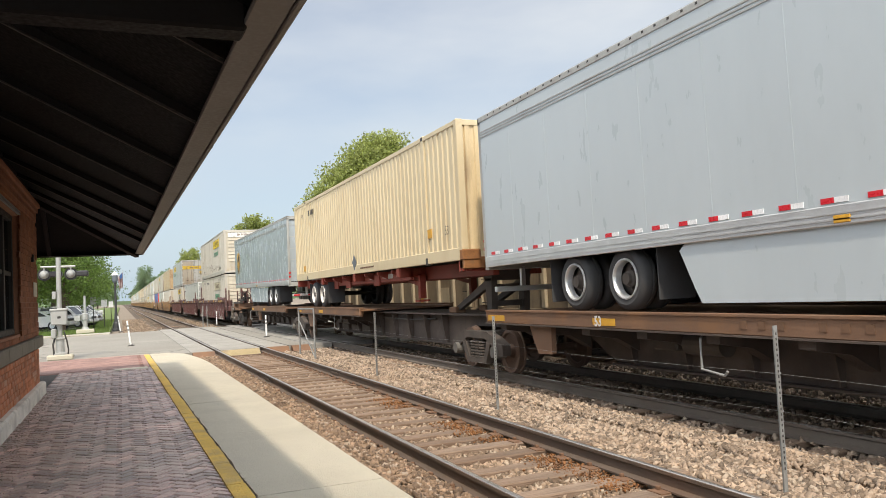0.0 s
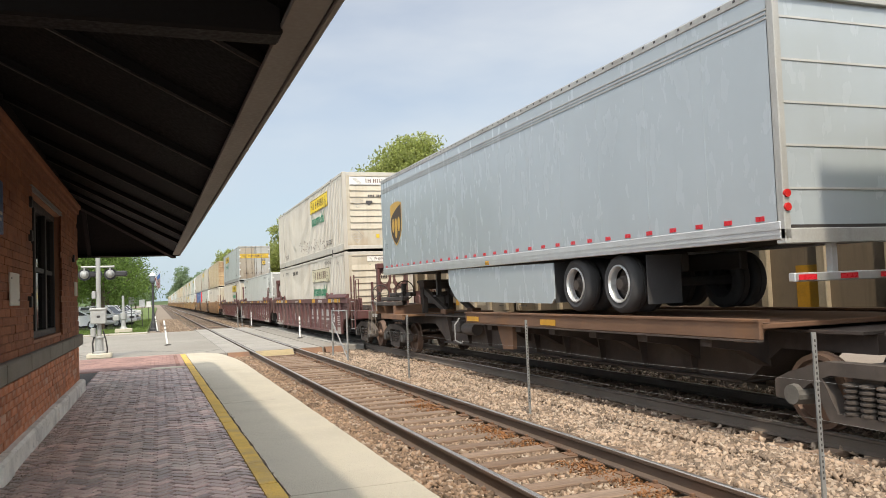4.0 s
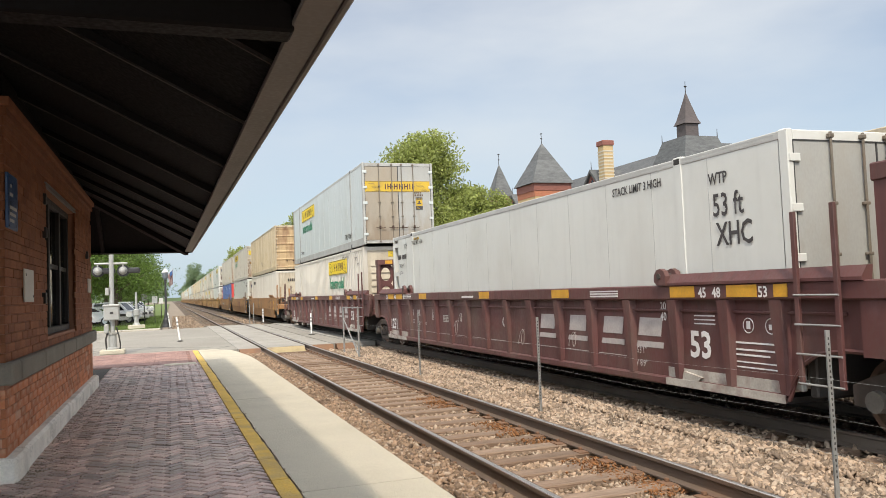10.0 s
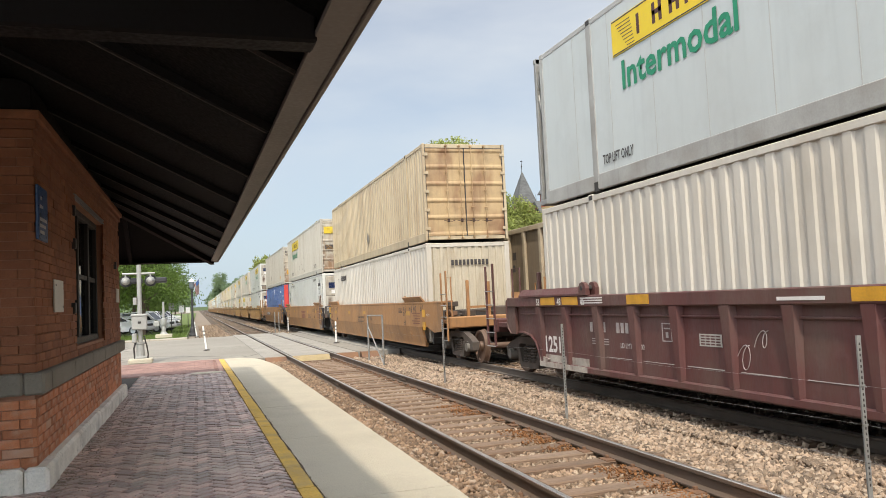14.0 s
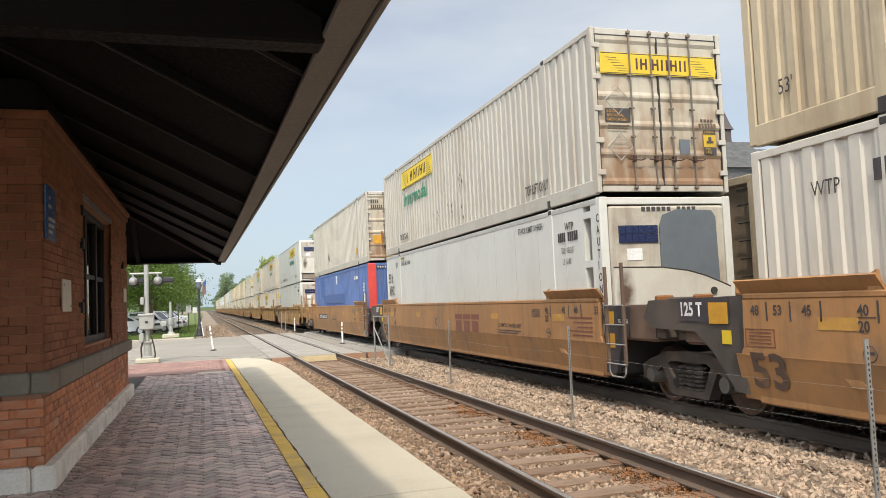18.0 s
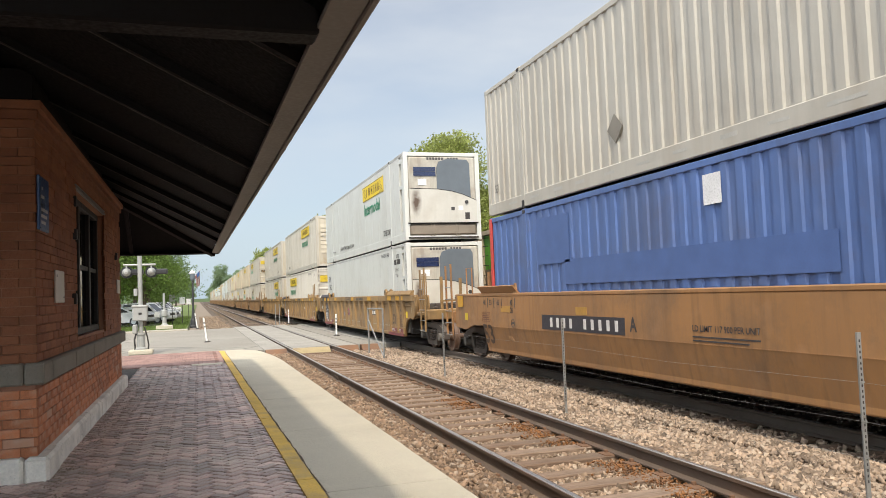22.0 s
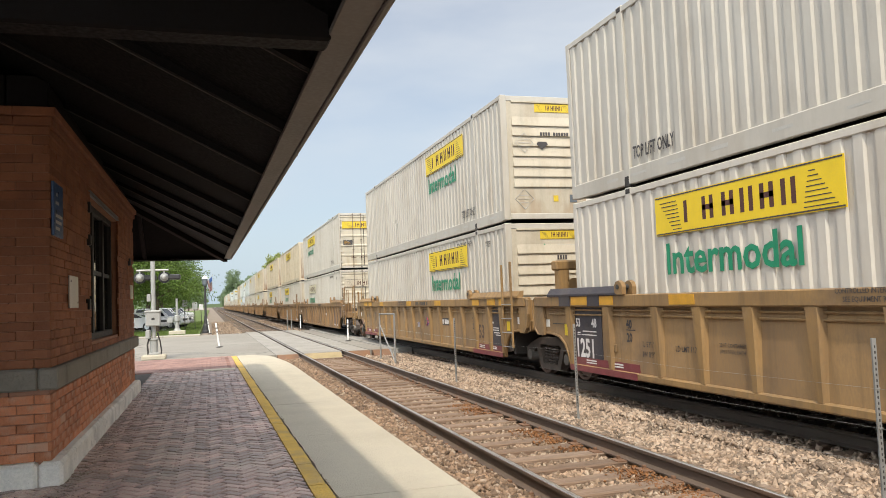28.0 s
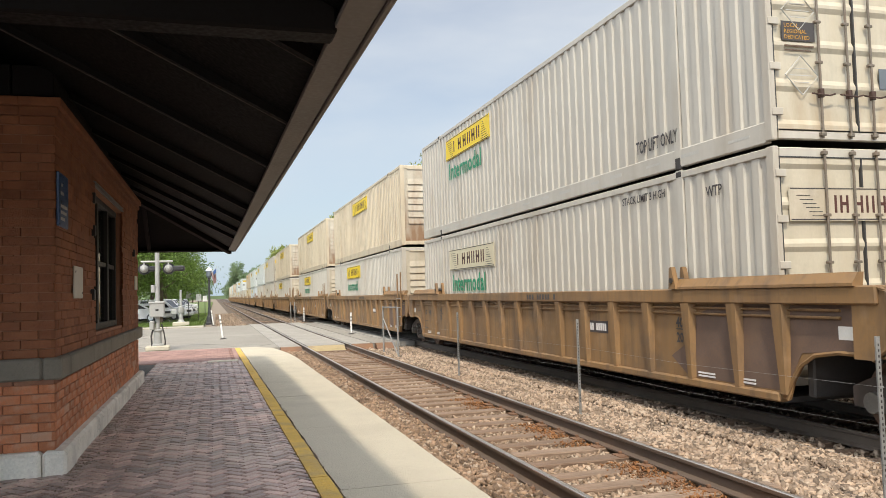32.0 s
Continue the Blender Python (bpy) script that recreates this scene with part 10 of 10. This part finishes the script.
def tree(x, y, h, r, low, mat, leaves, size, seed, lobes=16, name="tree", label="broad leafy green tree in full summer leaf", group="trees", z=0.0):
    g = np.random.default_rng(seed)
    ob = thing(name, label, "tree", group, at=(x, y, z - 0.3))
    trunk = Shape()
    base = h * 0.022 + 0.05
    trunk.tube((0, 0, 0), (0.05 * h * 0.2, 0, h * 0.35), base, base * 0.7, 10).tube((0.05 * h * 0.2, 0, h * 0.34), (0, 0.1, h * 0.75), base * 0.7, base * 0.25, 8)
    part("trunk", trunk, bark, ob)
    cs, rs = [], []
    for k in range(lobes):
        a, f = g.uniform(0, 2 * math.pi), k / max(1, lobes - 1)
        zc = low + (h - low) * (0.12 + 0.8 * f)
        wide = r * math.sin(math.pi * min(1, 0.22 + 0.72 * f)) ** 0.7
        d = wide * g.uniform(0.25, 0.85) * (1 - 0.35 * f)
        cs.append((d * math.cos(a), d * math.sin(a), zc))
        rs.append(r * g.uniform(0.28, 0.46) * (1 - 0.3 * f))
        zc = max(zc, low + rs[-1] * 0.95)
        cs[-1] = (cs[-1][0], cs[-1][1], zc)
        part("limb", Shape().tube((0, 0, h * (0.25 + 0.4 * f)), (cs[-1][0] * 0.9, cs[-1][1] * 0.9, zc), base * 0.3, base * 0.08, 6), bark, ob)
    cs, rs = np.array(cs), np.array(rs)
    w = rs ** 2 / (rs ** 2).sum()
    pick = g.choice(lobes, size=leaves, p=w)
    d = g.normal(size=(leaves, 3))
    d /= np.linalg.norm(d, axis=1)[:, None]
    # twigs cluster the leaves into sprays with gaps
    sprays = g.normal(size=(lobes, 34, 3))
    sprays /= np.linalg.norm(sprays, axis=2)[:, :, None]
    which = g.integers(0, 34, leaves)
    dirs = sprays[pick, which] + d * 0.34
    rad = rs[pick] * (0.55 + 0.55 * g.random(leaves) ** 0.5)
    pts = cs[pick] + dirs * rad[:, None] * np.array([1, 1, 0.85])
    v, f = scatter(LEAF_V, LEAF_F, pts, g.uniform(0.7, 1.3, leaves) * size, g)
    tagged(bulk("crown", v, f, mat, "crown of many small green leaves", "", "stuff", ob), kind="stuff")
    return ob


tree(16.5, 64.5, 14.9, 7.2, 3.0, leaf_light, 120000, 0.23, 21, 34)
tree(21.3, 63.0, 10.6, 5.0, 2.0, leaf_light, 60000, 0.23, 22, 22)
tree(11.2, 95.0, 11.5, 4.5, 3.0, leaf_light, 20000, 0.28, 23, 16)
tree(15.0, 225.0, 16.2, 6.5, 2.0, leaf_light, 9000, 0.5, 71, 14, label="tall green tree behind the train", group="distant trees")
for k, (x, y, h, r) in enumerate(((-7.6, 62, 9.5, 4.6), (-11.5, 66, 11, 5.2), (-8.2, 78, 10.5, 5.2), (-13, 84, 12, 6), (-9.4, 96, 10, 4.6), (-16, 70, 12, 6), (-11.5, 108, 12, 6.0), (-11.0, 124, 10.5, 4.6), (-19, 90, 14, 7), (-14, 56, 11, 5.2), (-11, 140, 14, 7))):
    tree(x, y, h, r, 2.1, leaf_mid, 21000 if y < 100 else 6000, 0.165 if y < 100 else 0.36, 40 + k, 16, label="green street tree over the parked cars")
for k, (x, y, h, r) in enumerate(((14.5, 640, 27.5, 15), (30, 660, 24, 14), (21, 190, 14, 6), (18, 420, 17, 9), (26, 150, 15, 8), (30, 118, 15, 7), (19, 560, 18, 10), (-13, 200, 14, 7), (-13, 260, 15, 8), (-13, 360, 15, 9), (-12, 520, 15, 9), (14, 760, 20, 12))):
    tree(x, y, h, r, 2.0, leaf_hazed, 14000 if y > 500 else 5000, 0.9 if y > 500 else 0.7 if y > 200 else 0.5, 70 + k, 12, label="distant green tree beside the railway", group="distant trees")
g = np.random.default_rng(90)
n = 9000
side = g.choice([-1, 1], n)
yy = g.uniform(150, 1600, n)
px = np.where(side > 0, g.uniform(55, 140, n), g.uniform(-160, -24, n))
v, f = scatter(LEAF_V, LEAF_F, np.stack([px, yy, g.uniform(-0.3, 13, n) * (0.6 + 0.4 * np.sin(yy * 0.11 + px))], -1), g.uniform(2.0, 4.2, n), g)
bulk("distant_woods", v, f, leaf_hazed, "distant green woods along the line", "woods")
solid("far_ridge", Shape().prism([(-900, -1), (-900, 9), (-300, 13), (-60, 10), (-10, 7), (10, 7), (80, 12), (400, 14), (1200, 9), (1200, -1)], "y", 1750, 1800), leaf_hazed, "hazy far tree line on the horizon", "tree line", "structure")

# ---- gabled brick building across the tracks ----
hall = thing("victorian_building", "buff and red brick building with slate spires and chimneys", "building")
BX = 40.0
part("wall", Shape().box(BX, BX + 14, 58, 101, -0.3, 10.8), buff_brick, hall)
part("band_course", Shape().box(BX - 0.08, BX + 14.08, 57.9, 101.1, 10.2, 10.9), terra, hall)
rf = Shape()
rf.add([(BX - 0.5, 57.5, 10.8), (BX + 14.5, 57.5, 10.8), (BX + 14.5, 101.5, 10.8), (BX - 0.5, 101.5, 10.8), (BX + 5, 63, 15.0), (BX + 9, 63, 15.0), (BX + 9, 96, 15.0), (BX + 5, 96, 15.0)], [(0, 1, 5, 4), (1, 2, 6, 5), (2, 3, 7, 6), (3, 0, 4, 7), (4, 5, 6, 7), (0, 3, 2, 1)])
part("roof", rf, slate, hall, "grey slate hipped roof")


def spire(x, y, w, z_eave, z_top, finial=1.0):
    t = part("tower", Shape().box(x - w / 2, x + w / 2, y - w / 2, y + w / 2, 0, z_eave - 0.9), buff_brick, hall)
    part("brick_band", Shape().box(x - w / 2 - 0.04, x + w / 2 + 0.04, y - w / 2 - 0.04, y + w / 2 + 0.04, z_eave - 1.6, z_eave - 0.9), hall_brick, t, "orange red brick band")
    part("tower_band", Shape().box(x - w / 2 - 0.1, x + w / 2 + 0.1, y - w / 2 - 0.1, y + w / 2 + 0.1, z_eave - 0.9, z_eave), terra, t, "red brick cornice")
    e = w / 2 + 0.35
    n = 7
    sp = Shape()
    for k in range(n):
        f0, f1 = k / n, (k + 1) / n
        a, b = e * (1 - f0) + 0.03, e * (1 - f1) + 0.02
        z0, z1 = z_eave + (z_top - z_eave) * f0, z_eave + (z_top - z_eave) * f1
        sp.add([(x - a, y - a, z0), (x + a, y - a, z0), (x + a, y + a, z0), (x - a, y + a, z0), (x - b, y - b, z1), (x + b, y - b, z1), (x + b, y + b, z1), (x - b, y + b, z1)],
               [(0, 1, 5, 4), (1, 2, 6, 5), (2, 3, 7, 6), (3, 0, 4, 7)])
    part("spire_roof", sp, slate, hall, "grey slate pyramid roof")
    fn = Shape().tube((x, y, z_top - 0.1), (x, y, z_top + finial), 0.05, 0.03, 8)
    fn.lathe([(0.0, -0.16), (0.14, 0), (0.0, 0.16)], "z", (x, y, z_top + finial * 0.45), 8).lathe([(0.0, -0.1), (0.2, 0), (0.0, 0.1)], "z", (x, y, z_top + finial * 0.9), 8)
    part("finial", fn, black_paint, hall)


spire(BX + 0.2, 100.5, 2.2, 14.3, 18.9, 1.6)
spire(BX, 86.6, 4.8, 14.0, 19.3, 1.3)


def chimney(x, y, z0, z1, w=1.15):
    c = part("chimney", Shape().box(x - w / 2, x + w / 2, y - w / 2, y + w / 2, z0, z1), buff_brick, hall)
    bands = Shape()
    for k in range(int((z1 - z0 - 0.8) / 0.36)):
        bands.box(x - w / 2 - 0.04, x + w / 2 + 0.04, y - w / 2 - 0.04, y + w / 2 + 0.04, z0 + k * 0.36, z0 + k * 0.36 + 0.14)
    part("band", bands, concrete, c)
    part("chimney_cap", Shape().box(x - w / 2 - 0.12, x + w / 2 + 0.12, y - w / 2 - 0.12, y + w / 2 + 0.12, z1 - 0.55, z1, 0.05), terra, c, "red brick chimney cap")


chimney(BX + 0.6, 72.8, 11.0, 16.9)
for y in (74.9, 95.8):
    d = part("dormer", Shape().prism([(y - 1.6, 12.3), (y, 13.8), (y + 1.6, 12.3), (y + 1.7, 10.9), (y - 1.7, 10.9)], "x", BX + 0.1, BX + 4), terra, hall, "red gabled dormer")
    part("dormer_roof", Shape().prism([(y - 2.0, 12.1), (y, 14.15), (y + 2.0, 12.1), (y + 1.7, 12.1), (y, 13.8), (y - 1.7, 12.1)], "x", BX - 0.25, BX + 4.2), slate, d)
    part("dormer_window", Shape().prism([(y - 0.6, 11.2), (y - 0.6, 12.4), (y, 13.1), (y + 0.6, 12.4), (y + 0.6, 11.2)], "x", BX + 0.04, BX + 0.1), glass, d)
    part("finial", Shape().tube((BX, y, 14.1), (BX, y, 15.0), 0.05, 0.02, 6), black_paint, hall)
# bell tower on its own hipped roof
part("tower_wall", Shape().box(BX - 0.4, BX + 3.8, 57.8, 62.2, 0, 12.2), slate, hall, "slate hung wing")
bt = Shape().add([(BX - 0.8, 57.4, 12.2), (BX + 4.2, 57.4, 12.2), (BX + 4.2, 62.6, 12.2), (BX - 0.8, 62.6, 12.2), (BX, 58.2, 14.6), (BX + 3.4, 58.2, 14.6), (BX + 3.4, 61.74, 14.6), (BX, 61.74, 14.6)],
                 [(0, 1, 5, 4), (1, 2, 6, 5), (2, 3, 7, 6), (3, 0, 4, 7), (4, 5, 6, 7), (0, 3, 2, 1)])
part("wing_roof", bt, slate, hall, "steep grey slate roof")
part("belfry", Shape().box(BX + 1.0, BX + 2.4, 59.45, 60.85, 13.9, 16.0, 0.03), belfry_brown, hall, "dark shingled belfry")
bf = Shape()
for (a, z0), (b, z1) in zip(((0.88, 16.0), (0.7, 16.4), (0.3, 17.9)), ((0.7, 16.4), (0.3, 17.9), (0.03, 19.0))):
    x, y = BX + 1.7, 60.15
    bf.add([(x - a, y - a, z0), (x + a, y - a, z0), (x + a, y + a, z0), (x - a, y + a, z0), (x - b, y - b, z1), (x + b, y - b, z1), (x + b, y + b, z1), (x - b, y + b, z1)],
           [(0, 1, 5, 4), (1, 2, 6, 5), (2, 3, 7, 6), (3, 0, 4, 7)])
part("belfry_roof", bf, belfry_brown, hall, "dark flared belfry spire")
part("finial", Shape().tube((BX + 1.7, 60.15, 18.9), (BX + 1.7, 60.15, 20.1), 0.05, 0.02, 6).lathe([(0.0, -0.12), (0.16, 0), (0.0, 0.12)], "z", (BX + 1.7, 60.15, 19.6), 8), black_paint, hall)
for x, y in ((BX, 61.74), (BX + 3.4, 58.2)):
    part("finial", Shape().tube((x, y, 14.3), (x, y, 15.3), 0.05, 0.02, 6), black_paint, hall)
for y in (63.5, 70, 79.5, 91):
    w = part("window", Shape().box(BX - 0.06, BX + 0.02, y - 0.7, y + 0.7, 6.5, 9.2, 0.02), terra, hall)
    part("pane", Shape().box(BX - 0.08, BX - 0.06, y - 0.5, y + 0.5, 6.7, 9.0), glass, w)


# ---- movement ----
def travelled(t):
    """Metres that the freight train has come forward since the start."""
    knots = (0.0, 12.61, 25.52, 38.77, 52.42, 66.49, 80.95, 95.68, 110.62, 125.73, 141.0, 156.46, 172.07, 187.8, 203.67, 219.69, 235.92)
    i = max(0, min(15, int(t / 2)))
    p = [knots[max(0, min(16, i + d))] if 0 <= i + d <= 16 else (2 * knots[0] - knots[1] if i + d < 0 else 2 * knots[16] - knots[15]) for d in (-1, 0, 1, 2)]
    f = t / 2 - i
    return 0.5 * (2 * p[1] + (p[2] - p[0]) * f + (2 * p[0] - 5 * p[1] + 4 * p[2] - p[3]) * f * f + (3 * p[1] - p[0] - 3 * p[2] + p[3]) * f ** 3)


def coal_gap(t):
    """Where one gap between coal cars stands, moving away on the far track."""
    d = t - 6.2
    return 14.25 + 3.96 * d - 0.00215 * d * d


def motions():
    times = [0.5 * k for k in range(65)]
    for ob, s, x, z, tilt in riders:
        walk(ob, [(t, pose(x, s - travelled(t), z, tilt)) for t in times])
    whole = [k / 15 for k in range(481)]
    for ob, y, r in wheels:
        walk(ob, [(t, pose(0, y, r) @ Matrix.Rotation(travelled(t) / r, 4, "X")) for t in whole])
    slow = [2.0 * k for k in range(17)]
    for k, ob in enumerate(gondolas):
        walk(ob, [(t, Matrix.Translation((TRACK_X[2], coal_gap(t) + (2 - k) * GP + 0.3, 0))) for t in slow])
    for ob, k, y in coal_trucks:
        walk(ob, [(t, Matrix.Translation((TRACK_X[2], coal_gap(t) + (2 - k) * GP + 0.3 + y, 0))) for t in slow])


motions()
